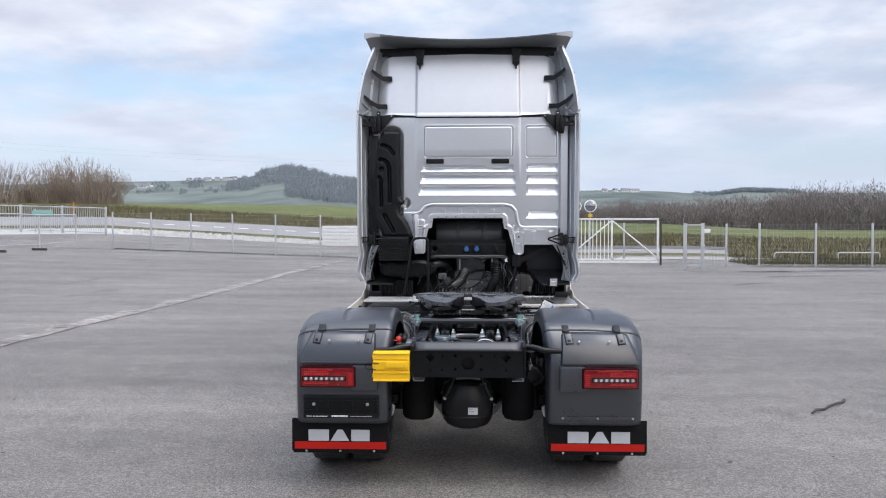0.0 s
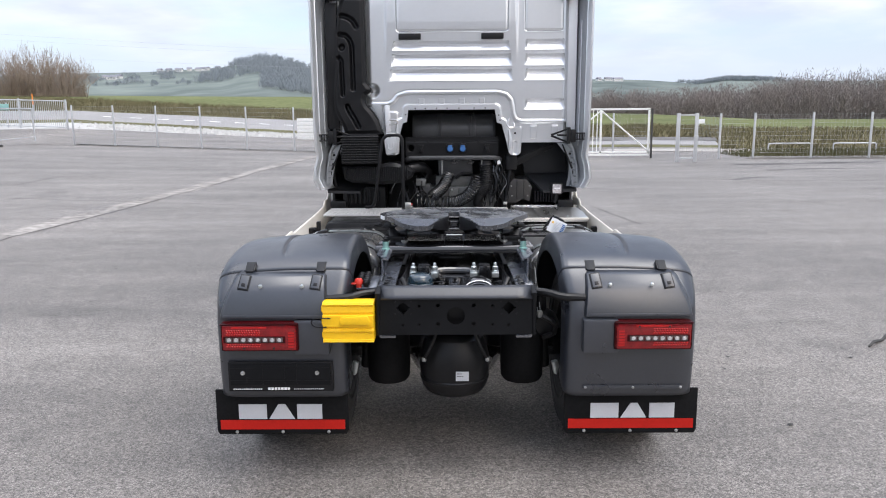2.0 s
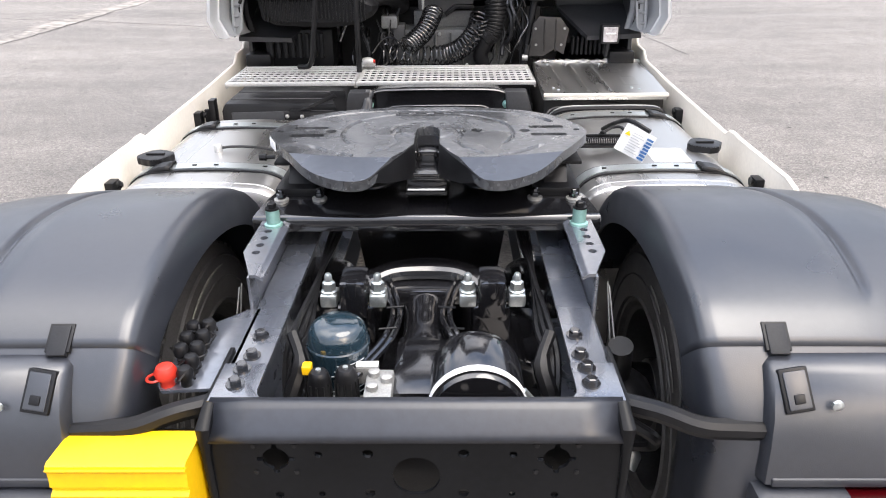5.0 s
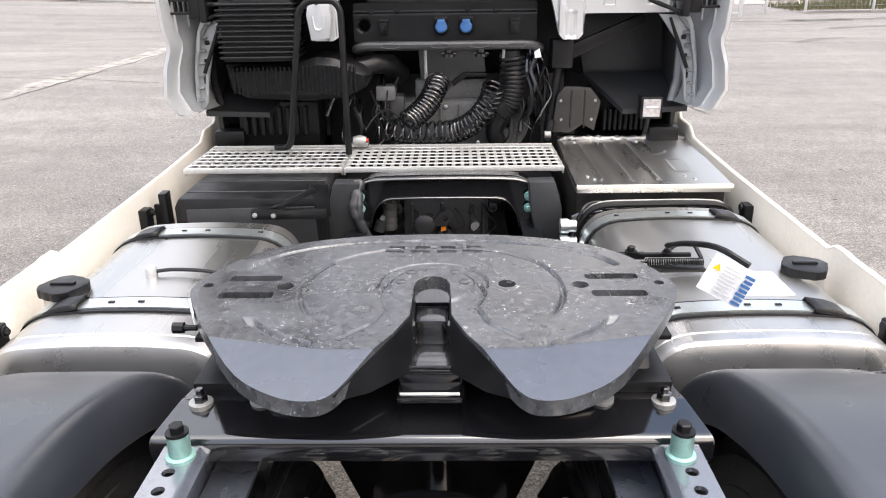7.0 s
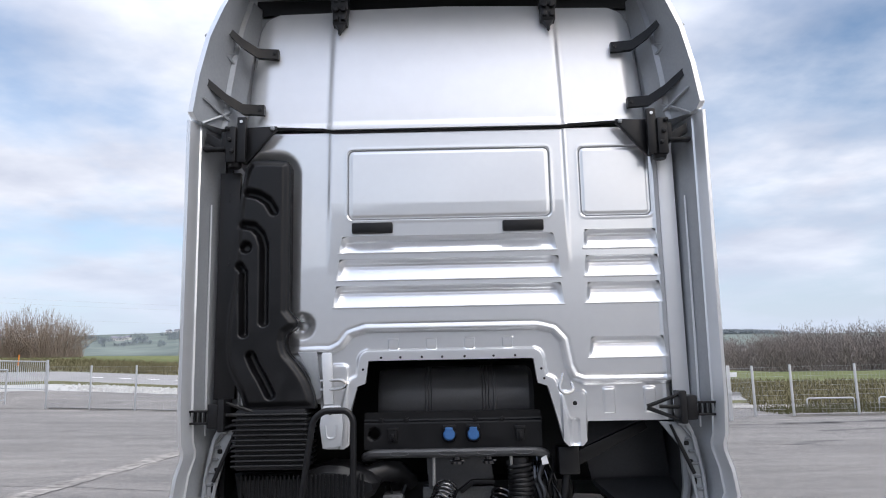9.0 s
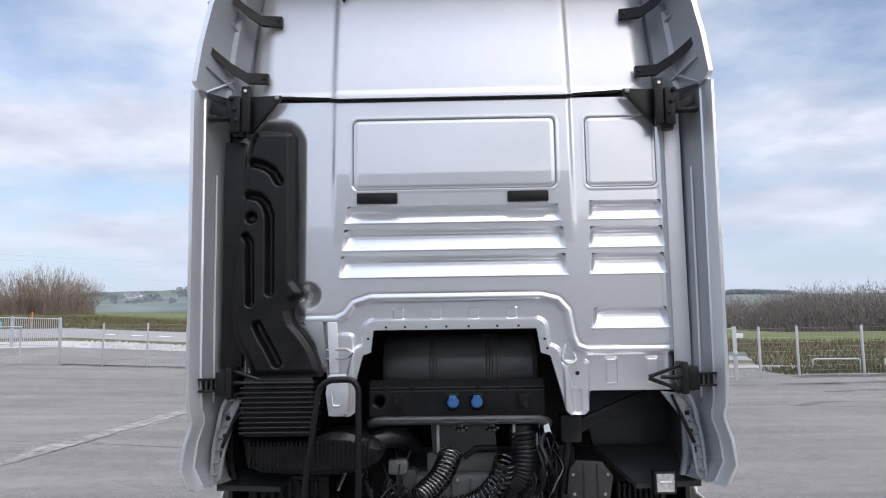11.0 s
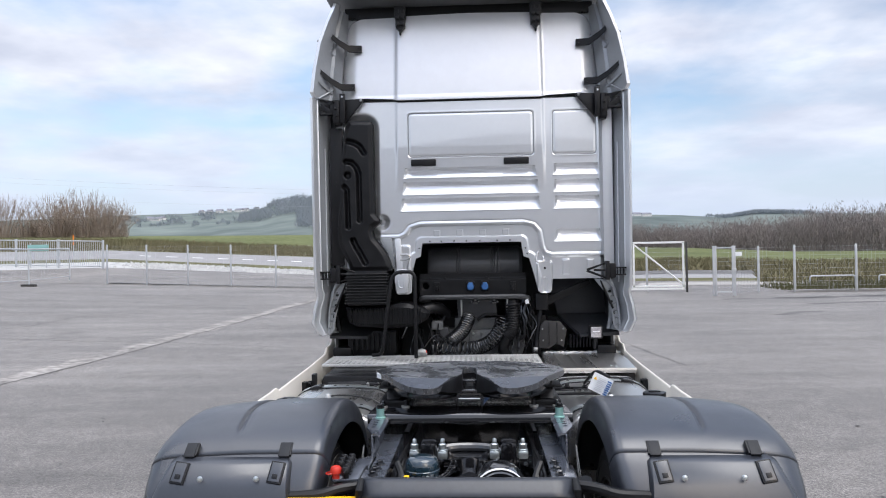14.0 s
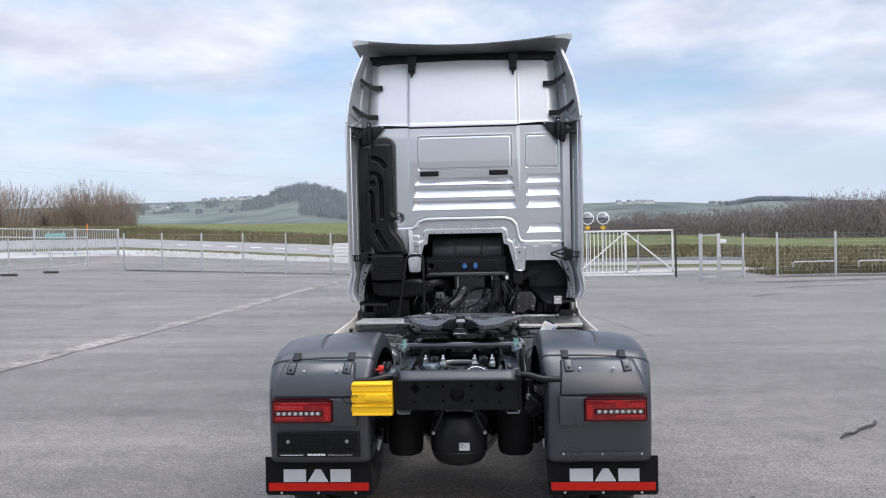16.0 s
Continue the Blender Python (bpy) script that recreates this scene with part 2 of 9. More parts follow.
M["silver_in"] = surf("grey_silver_inner", (0.33, 0.345, 0.36), 0.42, metal=0.3, var=0.06, scale=5, bump=0.03, bscale=40)
# Darkened silver: shade under the spoiler, also used for grooves and ribs.
M["silver_dark"] = surf("darkened_silver", (0.22, 0.23, 0.24), 0.45, metal=0.3, var=0.06, scale=4, bump=0.03, bscale=40)
M["beige"] = surf("cream_plastic", (0.72, 0.68, 0.61), 0.55, var=0.05, scale=5, bump=0.05)
M["black"] = surf("black_plastic", (0.0075, 0.0075, 0.0085), 0.38, var=0.25, scale=10, bump=0.08, bscale=300, rvar=0.1, spec=0.32)
M["flap"] = surf("matt_black_rubber", (0.0075, 0.0075, 0.008), 0.7, var=0.3, scale=9, fine=60, bump=0.12, bscale=160, spec=0.13)
M["black_gloss"] = surf("black_chassis_paint", (0.009, 0.009, 0.0105), 0.14, var=0.2, scale=6, coat=1.0, rvar=0.06)
M["black_gloss"].node_tree.nodes["Principled BSDF"].inputs["Coat IOR"].default_value = 1.6
M["flange"] = surf("satin_grey_black_paint", (0.018, 0.020, 0.026), 0.30, var=0.25, scale=6, fine=70, bump=0.03, bscale=90, spec=0.6)
M["frame_paint"] = surf("grey_black_frame_paint", (0.078, 0.087, 0.108), 0.28, var=0.2, scale=6, fine=70, coat=1.0, rvar=0.1, bump=0.03, bscale=90)
M["frame_paint"].node_tree.nodes["Principled BSDF"].inputs["Coat IOR"].default_value = 2.5
M["frame_paint"].node_tree.nodes["Principled BSDF"].inputs["Coat Roughness"].default_value = 0.20
M["fender"] = surf("dark_grey_fender_plastic", (0.026, 0.029, 0.037), 0.33, var=0.12, scale=5, bump=0.06, bscale=420, rvar=0.06, spec=0.85)
M["fender"].node_tree.nodes["Principled BSDF"].inputs["IOR"].default_value = 1.56
M["fender_strap"] = surf("dark_strap_rubber", (0.014, 0.015, 0.018), 0.5, var=0.2, scale=20, spec=0.3)
M["rubber"] = surf("tyre_rubber", (0.062, 0.060, 0.060), 0.58, var=0.3, scale=12, bump=0.15, bscale=120)
M["chalk"] = surf("chalk_scuff", (0.16, 0.155, 0.145), 0.9, var=0.4, scale=60)
M["plate"] = plate_material()
M["alu"] = surf("brushed_aluminium", (0.53, 0.52, 0.505), 0.30, metal=0.95, var=0.04, scale=2, fine=160, bump=0.03, bscale=60, stretch=(6, 0.6, 6), rvar=0.05)
M["alu_dull"] = surf("dull_aluminium", (0.58, 0.58, 0.57), 0.45, metal=0.85, var=0.1, scale=8, bump=0.05)
M["grip"] = surf("bright_grating_aluminium", (0.66, 0.655, 0.64), 0.42, metal=0.7, var=0.15, scale=10)
M["air_tank"] = surf("satin_grey_black_tank", (0.048, 0.049, 0.052), 0.38, var=0.15, scale=8, rvar=0.08)
M["zinc"] = surf("zinc_plated_steel", (0.66, 0.70, 0.70), 0.3, metal=0.9, var=0.12, scale=14)
M["teal"] = surf("green_passivated_steel", (0.30, 0.52, 0.48), 0.4, metal=0.5, var=0.1, scale=10)
M["yellow"] = surf("yellow_plastic", (0.90, 0.53, 0.006), 0.42, var=0.06, scale=8, bump=0.04)
M["red_lens"] = surf("red_lamp_lens", (0.20, 0.004, 0.006), 0.08, var=0.35, scale=22, fine=140, spec=0.45, coat=0.5)
M["red_bead"] = surf("bright_red_reflector", (0.42, 0.010, 0.010), 0.12, var=0.25, scale=30, spec=0.5)
M["red_dark"] = surf("dark_red_lamp_edge", (0.035, 0.001, 0.002), 0.2, var=0.1, scale=10, spec=0.2)
M["clear_lens"] = surf("clear_led_lens", (0.55, 0.52, 0.52), 0.12, metal=0.3, var=0.4, scale=60)
M["led_lens"] = surf("clear_led_strip", (0.13, 0.10, 0.10), 0.12, metal=0.3, var=0.6, scale=45)
M["red_tape"] = surf("red_stripe", (0.46, 0.014, 0.008), 0.55, spec=0.2, var=0.08, scale=8)
M["pale_print"] = surf("pale_grey_print", (0.52, 0.53, 0.55), 0.55, var=0.05, scale=10)
M["white_print"] = surf("white_print", (0.8, 0.8, 0.8), 0.5, var=0.04, scale=10)
M["red_cap"] = surf("red_plastic", (0.58, 0.035, 0.02), 0.4, var=0.08, scale=10)
M["blue_cap"] = surf("blue_plastic", (0.04, 0.13, 0.33), 0.45, var=0.12, scale=10)
# Darker copy of the frame paint, for crossmember, rail ends and front rails.
M["frame_black"] = surf("black_frame_paint", (0.0065, 0.007, 0.0082), 0.36, var=0.25, scale=6, fine=70, rvar=0.08, bump=0.03, bscale=90, spec=0.2)
M["ramp"] = surf("smooth_steel_ramp", (0.085, 0.095, 0.115), 0.27, metal=0.45, var=0.10, scale=5, fine=50, rvar=0.05, spec=0.8)
M["filter"] = surf("blue_grey_filter", (0.013, 0.028, 0.040), 0.13, var=0.15, scale=8, coat=1.0)
M["cast"] = surf("cast_aluminium", (0.38, 0.38, 0.37), 0.55, metal=0.7, var=0.25, scale=18, bump=0.2, bscale=120)
M["brass"] = surf("dull_brass", (0.50, 0.30, 0.10), 0.35, metal=0.9, var=0.15, scale=20)
M["rim"] = surf("dusty_dark_rim_paint", (0.045, 0.045, 0.046), 0.45, metal=0.3, var=0.3, scale=9, fine=80, bump=0.08, bscale=120)
# Near-black fill for covered spaces, slot backings and small holes.
M["engine"] = surf("near_black_filler", (0.010, 0.010, 0.011), 0.5, spec=0.3, var=0.4, scale=10, bump=0.2, bscale=60)
M["paper"] = surf("white_paper", (0.78, 0.79, 0.80), 0.6, var=0.04, scale=6)
M["tuft"] = surf("olive_brown_grass", (0.155, 0.140, 0.070), 0.95, var=0.35, scale=0.3, fine=3, tint=(0.25, 0.22, 0.13), spec=0.1, island=0.5)
M["hall_wall"] = surf("grey_cladding", (0.22, 0.22, 0.225), 0.7, var=0.12, scale=0.3, fine=4)
M["house"] = surf("pale_render", (0.72, 0.70, 0.68), 0.9, var=0.05, scale=0.3)
M["roof"] = surf("grey_roof", (0.22, 0.22, 0.25), 0.9, var=0.1, scale=0.3)
M["mirror"] = surf("mirror_glass", (0.33, 0.34, 0.36), 0.03, metal=1.0, var=0.01)
M["orange"] = surf("orange_plastic", (0.8, 0.25, 0.02), 0.5)
M["liner"] = surf("dark_grey_liner_plastic", (0.030, 0.031, 0.034), 0.42, var=0.2, scale=6, fine=90, bump=0.06, bscale=200, rvar=0.06)
M["casting"] = surf("grey_gearbox_casting", (0.13, 0.134, 0.136), 0.5, metal=0.2, var=0.25, scale=8, fine=90, bump=0.15, bscale=140)
M["shield"] = surf("brown_grey_shield", (0.036, 0.034, 0.033), 0.4, metal=0.3, var=0.2, scale=7, fine=60)

# ---- builders ----
WORLD = {}


def thing(name, at, label, category, group="", kind=""):
    """An Empty at the base of a thing; its parts go under it."""
    ob = new(name)
    ob.location = at
    WORLD[ob] = Matrix.Translation(at)
    return tagged(ob, label, category, group, kind)


def smooth_sharp(me, angle=35):
    me.polygons.foreach_set("use_smooth", [True] * len(me.polygons))
    me.set_sharp_from_angle(angle=radians(angle))


def mesh_of(bm, name, material, angle=35):
    me = bpy.data.meshes.new(name)
    bm.to_mesh(me)
    bm.free()
    for m in (material if isinstance(material, (list, tuple)) else [material]):
        me.materials.append(m)
    smooth_sharp(me, angle)
    return me


def under(p):
    """The part that a piece belongs to: no deeper than thing, part, sub-part."""
    while p.parent and p.parent.parent:
        p = p.parent
    return p


def part(name, bm, material, parent=None, label="", angle=35):
    """Links a bmesh, in world places, as one mesh object under a thing or a part."""
    ob = new(name, mesh_of(bm, name, material, angle))
    if parent:
        parent = under(parent)
        ob.parent = parent
        ob.matrix_parent_inverse = WORLD[parent].inverted()
    WORLD[ob] = Matrix.Identity(4)
    if label:
        ob["label"] = label
    return ob


def add_box(bm, x0, x1, y0, y1, z0, z1, bevel=0.0, m=None, seg=2):
    vs = [bm.verts.new((x, y, z)) for x in (x0, x1) for y in (y0, y1) for z in (z0, z1)]
    fs = [bm.faces.new([vs[i] for i in f]) for f in ((0, 1, 3, 2), (4, 6, 7, 5), (0, 4, 5, 1), (2, 3, 7, 6), (0, 2, 6, 4), (1, 5, 7, 3))]
    made = list(vs)
    if bevel:
        r = bmesh.ops.bevel(bm, geom=list({e for f in fs for e in f.edges}), offset=bevel, segments=seg, affect="EDGES", profile=0.6)
        made = list({v for f in r["faces"] for v in f.verts} | {v for v in vs if v.is_valid})
    if m is not None:
        bmesh.ops.transform(bm, matrix=m, verts=made)
    return bm


def box(*args, bevel=0.004, m=None):
    return add_box(bmesh.new(), *args, bevel=bevel, m=m)


def add_tube(bm, pts, r, n=8, cap=True):
    """A round rod along points; r: one radius or one a point."""
    pts = [Vector(p) for p in pts]
    rs = r if isinstance(r, (list, tuple)) else [r] * len(pts)
    side = None
    rings = []
    for i, p in enumerate(pts):
        d = (pts[min(i + 1, len(pts) - 1)] - pts[max(i - 1, 0)]).normalized()
        if side is None:
            side = d.orthogonal().normalized()
        side = (side - d * side.dot(d)).normalized()
        up = d.cross(side)
        rings.append([bm.verts.new(p + rs[i] * (math.cos(a) * side + math.sin(a) * up)) for a in (2 * math.pi * k / n for k in range(n))])
    for a, b in zip(rings, rings[1:]):
        for k in range(n):
            bm.faces.new((a[k], a[(k + 1) % n], b[(k + 1) % n], b[k]))
    if cap:
        bm.faces.new(rings[0][::-1])
        bm.faces.new(rings[-1])
    return bm


def tube(pts, r, n=8):
    return add_tube(bmesh.new(), pts, r, n)


def bend(pts, radius=0.04, n=5):
    """Points of a line with rounded corners."""
    pts = [Vector(p) for p in pts]
    out = [pts[0]]
    for a, b, c in zip(pts, pts[1:], pts[2:]):
        u, w = (a - b), (c - b)
        k = min(radius, u.length / 2.1, w.length / 2.1)
        p, q = b + u.normalized() * k, b + w.normalized() * k
        out += [(1 - s) ** 2 * p + 2 * s * (1 - s) * b + s * s * q for s in (i / n for i in range(n + 1))]
    return out + [pts[-1]]


def add_lathe(bm, profile, at=(0, 0, 0), axis="z", n=24, cap=True):
    """Turns (radius, height) pairs round an axis through at."""
    turn = {"z": Matrix.Identity(3), "x": Matrix(((0, 0, 1), (1, 0, 0), (0, 1, 0))), "y": Matrix(((1, 0, 0), (0, 0, 1), (0, -1, 0)))}[axis]
    rings = []
    for r, h in profile:
        rings.append([bm.verts.new(Vector(at) + turn @ Vector((r * math.cos(a), r * math.sin(a), h))) for a in (2 * math.pi * k / n for k in range(n))])
    for a, b in zip(rings, rings[1:]):
        for k in range(n):
            bm.faces.new((a[k], a[(k + 1) % n], b[(k + 1) % n], b[k]))
    if cap:
        bm.faces.new(rings[0][::-1])
        bm.faces.new(rings[-1])
    return bm


def lathe(profile, at=(0, 0, 0), axis="z", n=24, cap=True):
    return add_lathe(bmesh.new(), profile, at, axis, n, cap)


def add_prism(bm, pts, axis, a, b, bevel=0.0):
    """A flat outline pushed from a to b along an axis; the outline is in the other two, in order."""
    def place(p, w):
        return {"x": (w, p[0], p[1]), "y": (p[0], w, p[1]), "z": (p[0], p[1], w)}[axis]
    lo = [bm.verts.new(place(p, a)) for p in pts]
    hi = [bm.verts.new(place(p, b)) for p in pts]
    n = len(pts)
    fs = [bm.faces.new(lo[::-1]), bm.faces.new(hi)] + [bm.faces.new((lo[i], lo[(i + 1) % n], hi[(i + 1) % n], hi[i])) for i in range(n)]
    bmesh.ops.recalc_face_normals(bm, faces=fs)
    if bevel:
        bmesh.ops.bevel(bm, geom=list({e for f in fs for e in f.edges}), offset=bevel, segments=2, affect="EDGES", profile=0.6)
    return bm


def prism(pts, axis, a, b, bevel=0.0):
    return add_prism(bmesh.new(), pts, axis, a, b, bevel)


def mirrored(bm, s):
    if s < 0:
        bmesh.ops.scale(bm, vec=(-1, 1, 1), verts=bm.verts)
        bmesh.ops.reverse_faces(bm, faces=bm.faces)
    return bm


def fixed(bm):
    bmesh.ops.recalc_face_normals(bm, faces=bm.faces)
    return bm


# distances in a plane, negative inside
def d_box(u, v, u0, u1, v0, v1, r=0.0):
    qu = np.abs(u - (u0 + u1) / 2) - (u1 - u0) / 2 + r
    qv = np.abs(v - (v0 + v1) / 2) - (v1 - v0) / 2 + r
    return np.hypot(np.maximum(qu, 0), np.maximum(qv, 0)) + np.minimum(np.maximum(qu, qv), 0) - r


def d_poly(u, v, pts):
    d = np.full(np.shape(u), 1e9)
    inside = np.zeros(np.shape(u), bool)
    for (x0, y0), (x1, y1) in zip(pts, pts[1:] + pts[:1]):
        ex, ey = x1 - x0, y1 - y0
        t = np.clip(((u - x0) * ex + (v - y0) * ey) / (ex * ex + ey * ey), 0, 1)
        d = np.minimum(d, np.hypot(u - x0 - t * ex, v - y0 - t * ey))
        if y0 != y1:
            inside ^= ((y0 > v) != (y1 > v)) & (u < x0 + (v - y0) * ex / ey)
    return np.where(inside, -d, d)


def d_line(u, v, pts):
    d = np.full(np.shape(u), 1e9)
    for (x0, y0), (x1, y1) in zip(pts, pts[1:]):
        ex, ey = x1 - x0, y1 - y0
        t = np.clip(((u - x0) * ex + (v - y0) * ey) / (ex * ex + ey * ey), 0, 1)
        d = np.minimum(d, np.hypot(u - x0 - t * ex, v - y0 - t * ey))
    return d


def step(d, w):
    """1 inside, 0 outside, over a soft rim of width w."""
    t = np.clip(0.5 - d / w, 0, 1)
    return t * t * (3 - 2 * t)


def relief(u0, u1, v0, v1, h, keep, height, place, flange=None, flip=False):
    """A pressed sheet: a fine grid over (u, v), cut to where keep(u, v) < 0, raised by height(u, v); flange: how its cut edge turns back."""
    nu, nv = int(round((u1 - u0) / h)) + 1, int(round((v1 - v0) / h)) + 1
    U, V = np.meshgrid(np.linspace(u0, u1, nu), np.linspace(v0, v1, nv), indexing="ij")
    D = keep(U, V)
    e = h * 0.1
    gu, gv = (keep(U + e, V) - keep(U - e, V)) / (2 * e), (keep(U, V + e) - keep(U, V - e)) / (2 * e)
    near = np.abs(D) < h * 0.72
    U, V = np.where(near, U - gu * D, U), np.where(near, V - gv * D, V)
    ok = (D < h * 0.72)
    H = height(U, V)
    P = np.stack(np.broadcast_arrays(*place(U, V, H)), -1).reshape(-1, 3)
    idx = np.arange(nu * nv).reshape(nu, nv)
    full = ok[:-1, :-1] & ok[1:, :-1] & ok[1:, 1:] & ok[:-1, 1:]
    q = np.stack([idx[:-1, :-1], idx[1:, :-1], idx[1:, 1:], idx[:-1, 1:]], -1)[full]
    if flip:
        q = q[:, ::-1]
    used = np.unique(q)
    new_id = np.full(nu * nv, -1)
    new_id[used] = np.arange(len(used))
    bm = bmesh.new()
    vs = [bm.verts.new(p) for p in P[used].tolist()]
    for a, b, c, d in new_id[q].tolist():
        bm.faces.new((vs[a], vs[b], vs[c], vs[d]))
    if flange is not None:
        rim = [ed for ed in bm.edges if ed.is_boundary]
        out = bmesh.ops.extrude_edge_only(bm, edges=rim)
        bmesh.ops.translate(bm, vec=flange, verts=[g for g in out["geom"] if isinstance(g, bmesh.types.BMVert)])
    return bm


def add_bolt(bm, at, r=0.011, h=0.014, axis="z", washer=True):
    """A hexagon head on a washer."""
    if washer:
        add_lathe(bm, [(r * 1.55, 0), (r * 1.55, h * 0.25)], at, axis, 12)
    add_lathe(bm, [(r, h * 0.25), (r, h * 0.9), (r * 0.8, h)], at, axis, 6)
    return bm


def pieces(name, boxes, material, parent, label="", bevel=0.004):
    """One small box a piece, each an object of its own; alike ones share a mesh."""
    shared = {}
    parent = under(parent)
    for x0, x1, y0, y1, z0, z1 in boxes:
        size = tuple(round(v, 5) for v in (x1 - x0, y1 - y0, z1 - z0))
        if size not in shared:
            a, b, c = (v / 2 for v in size)
            shared[size] = mesh_of(add_box(bmesh.new(), -a, a, -b, b, -c, c, bevel, None, 1), name, material)
        o = new(name, shared[size])
        o.parent = parent
        o.matrix_parent_inverse = WORLD[parent].inverted()
        o.location = ((x0 + x1) / 2, (y0 + y1) / 2, (z0 + z1) / 2)
        WORLD[o] = Matrix.Identity(4)
        if label:
            o["label"] = label


def studs(name, places, profile, axis, n, material, parent, label=""):
    """Alike turned pieces, each an object of its own on one mesh."""
    me = mesh_of(lathe(profile, (0, 0, 0), axis, n), name, material)
    parent = under(parent)
    for p in places:
        o = new(name, me)
        o.parent = parent
        o.matrix_parent_inverse = WORLD[parent].inverted()
        o.location = p
        WORLD[o] = Matrix.Identity(4)
        if label:
            o["label"] = label


def smooth_line(pts, n):
    """A smooth line through points, with n steps between two."""
    out = []
    P = [Vector(p) for p in pts]
    P = [2 * P[0] - P[1]] + P + [2 * P[-1] - P[-2]]
    for i in range(1, len(P) - 2):
        for k in range(n):
            t = k / n
            a, b, c, d = P[i - 1:i + 3]
            out.append(0.5 * (2 * b + (c - a) * t + (2 * a - 5 * b + 4 * c - d) * t * t + (3 * b - a - 3 * c + d) * t ** 3))
    return out + [P[-2]]


def solid(ob, t, offset=-1.0):
    mod = ob.modifiers.new("thickness", "SOLIDIFY")
    mod.thickness, mod.offset = t, offset
    return ob


def loft(levels, closed_ends=True):
    """Joins outlines of equal length, one a level."""
    bm = bmesh.new()
    rows = [[bm.verts.new(p) for p in lv] for lv in levels]
    n = len(rows[0])
    for a, b in zip(rows, rows[1:]):
        for i in range(n):
            bm.faces.new((a[i], a[(i + 1) % n], b[(i + 1) % n], b[i]))
    if closed_ends:
        bm.faces.new(rows[0][::-1])
        bm.faces.new(rows[-1])
    return fixed(bm)

# ---- ground and distance ----
FENCE = [(-60.0, 40.0), (-26.4, 47.8), (-22.9, 46.7), (-8.6, 42.8), (4.9, 37.2), (9.6, 36.3), (12.4, 35.5), (22.0, 35.5), (60.0, 36.0)]


def azimuth(x, y):
    return math.degrees(math.atan2(x, y))


def edge_distance(az):
    """How far the yard reaches in a direction (degrees from ahead, to the right)."""
    a = radians(az)
    dx, dy = math.sin(a), math.cos(a)
    best = 56.0
    for (x0, y0), (x1, y1) in zip(FENCE, FENCE[1:]):
        ex, ey = x1 - x0, y1 - y0
        det = dx * -ey + ex * dy
        if abs(det) < 1e-9:
            continue
        r = (x0 * -ey + ex * y0) / det
        s = (dx * y0 - dy * x0) / det
        if r > 0 and -0.001 <= s <= 1.001:
            best = min(best, r)
    return best


# rings of the land round the yard: by direction, the distance and the angle of sight of each
RING_AZ = (-180, -60, -26.5, -10.5, 8, 15, 22.5, 28, 60, 180)
RINGS = [
    ((62, 62, 62, 62, 50, 48, 48, 48, 60, 62), (-1.5, -0.6, -0.39, -1.33, -2.05, -2.05, -2.05, -2.1, -1.6, -1.5)),
    ((70, 70, 70, 70, 51, 50, 49.5, 49.5, 62, 70), (-1.2, -0.2, 0.0, -1.06, -1.98, -1.95, -1.95, -2.0, -1.5, -1.2)),
    ((74, 74, 74, 74, 53, 51, 50.5, 50.5, 64, 74), (-1.0, 0.0, 0.20, -0.78, -1.88, -1.85, -1.88, -1.95, -1.4, -1.0)),
    ((84, 84, 84, 84, 64, 62, 60, 60, 76, 84), (-0.7, 0.6, 0.79, 0.0, -1.25, -1.30, -1.50, -1.55, -1.0, -0.7)),
    ((92, 92, 92, 92, 78, 76, 76, 76, 86, 92), (-0.3, 1.3, 1.50, 0.65, -0.65, -0.70, -0.90, -0.95, -0.6, -0.3)),
    ((112, 112, 112, 114, 130, 135, 135, 135, 130, 112), (0.3, 1.75, 1.80, 1.75, 0.5, 0.30, -0.12, -0.16, 0.0, 0.3)),
]
FAR_ANGLE = [(-180, 1.6), (-90, 1.9), (-40, 2.6), (-29, 3.1), (-25, 3.35), (-22, 3.45), (-19.5, 3.65), (-16.6, 3.85), (-15.5, 4.25), (-13.6, 4.6), (-12.1, 4.3), (-10.5, 3.9), (-5, 3.2), (2, 2.6), (8.3, 2.88), (12, 2.9), (15, 2.75), (18.4, 2.45), (20.5, 2.7), (23, 2.6), (27, 2.4), (34, 2.3), (60, 2.0), (180, 1.6)]
HILL_AT = 1500.0
EYE_Z = 1.84


def table(x, rows):
    return float(np.interp(x, [a for a, _ in rows], [b for _, b in rows]))


def yard_z(x, y):
    k = min(1.0, max(0.0, (y - 12) / 24))
    return 0.021 * max(0.0, -x - 0.5) * k * k * (3 - 2 * k)


def knots(az):
    """Distances and heights of the rings in a direction."""
    e = edge_distance(az)
    a = radians(az)
    out = [(e, yard_z(e * math.sin(a), e * math.cos(a)))]
    for rr, el in RINGS:
        r = float(np.interp(az, RING_AZ, rr))
        out.append((max(r, out[-1][0] + 0.6), EYE_Z + r * math.tan(radians(float(np.interp(az, RING_AZ, el))))))
    return out


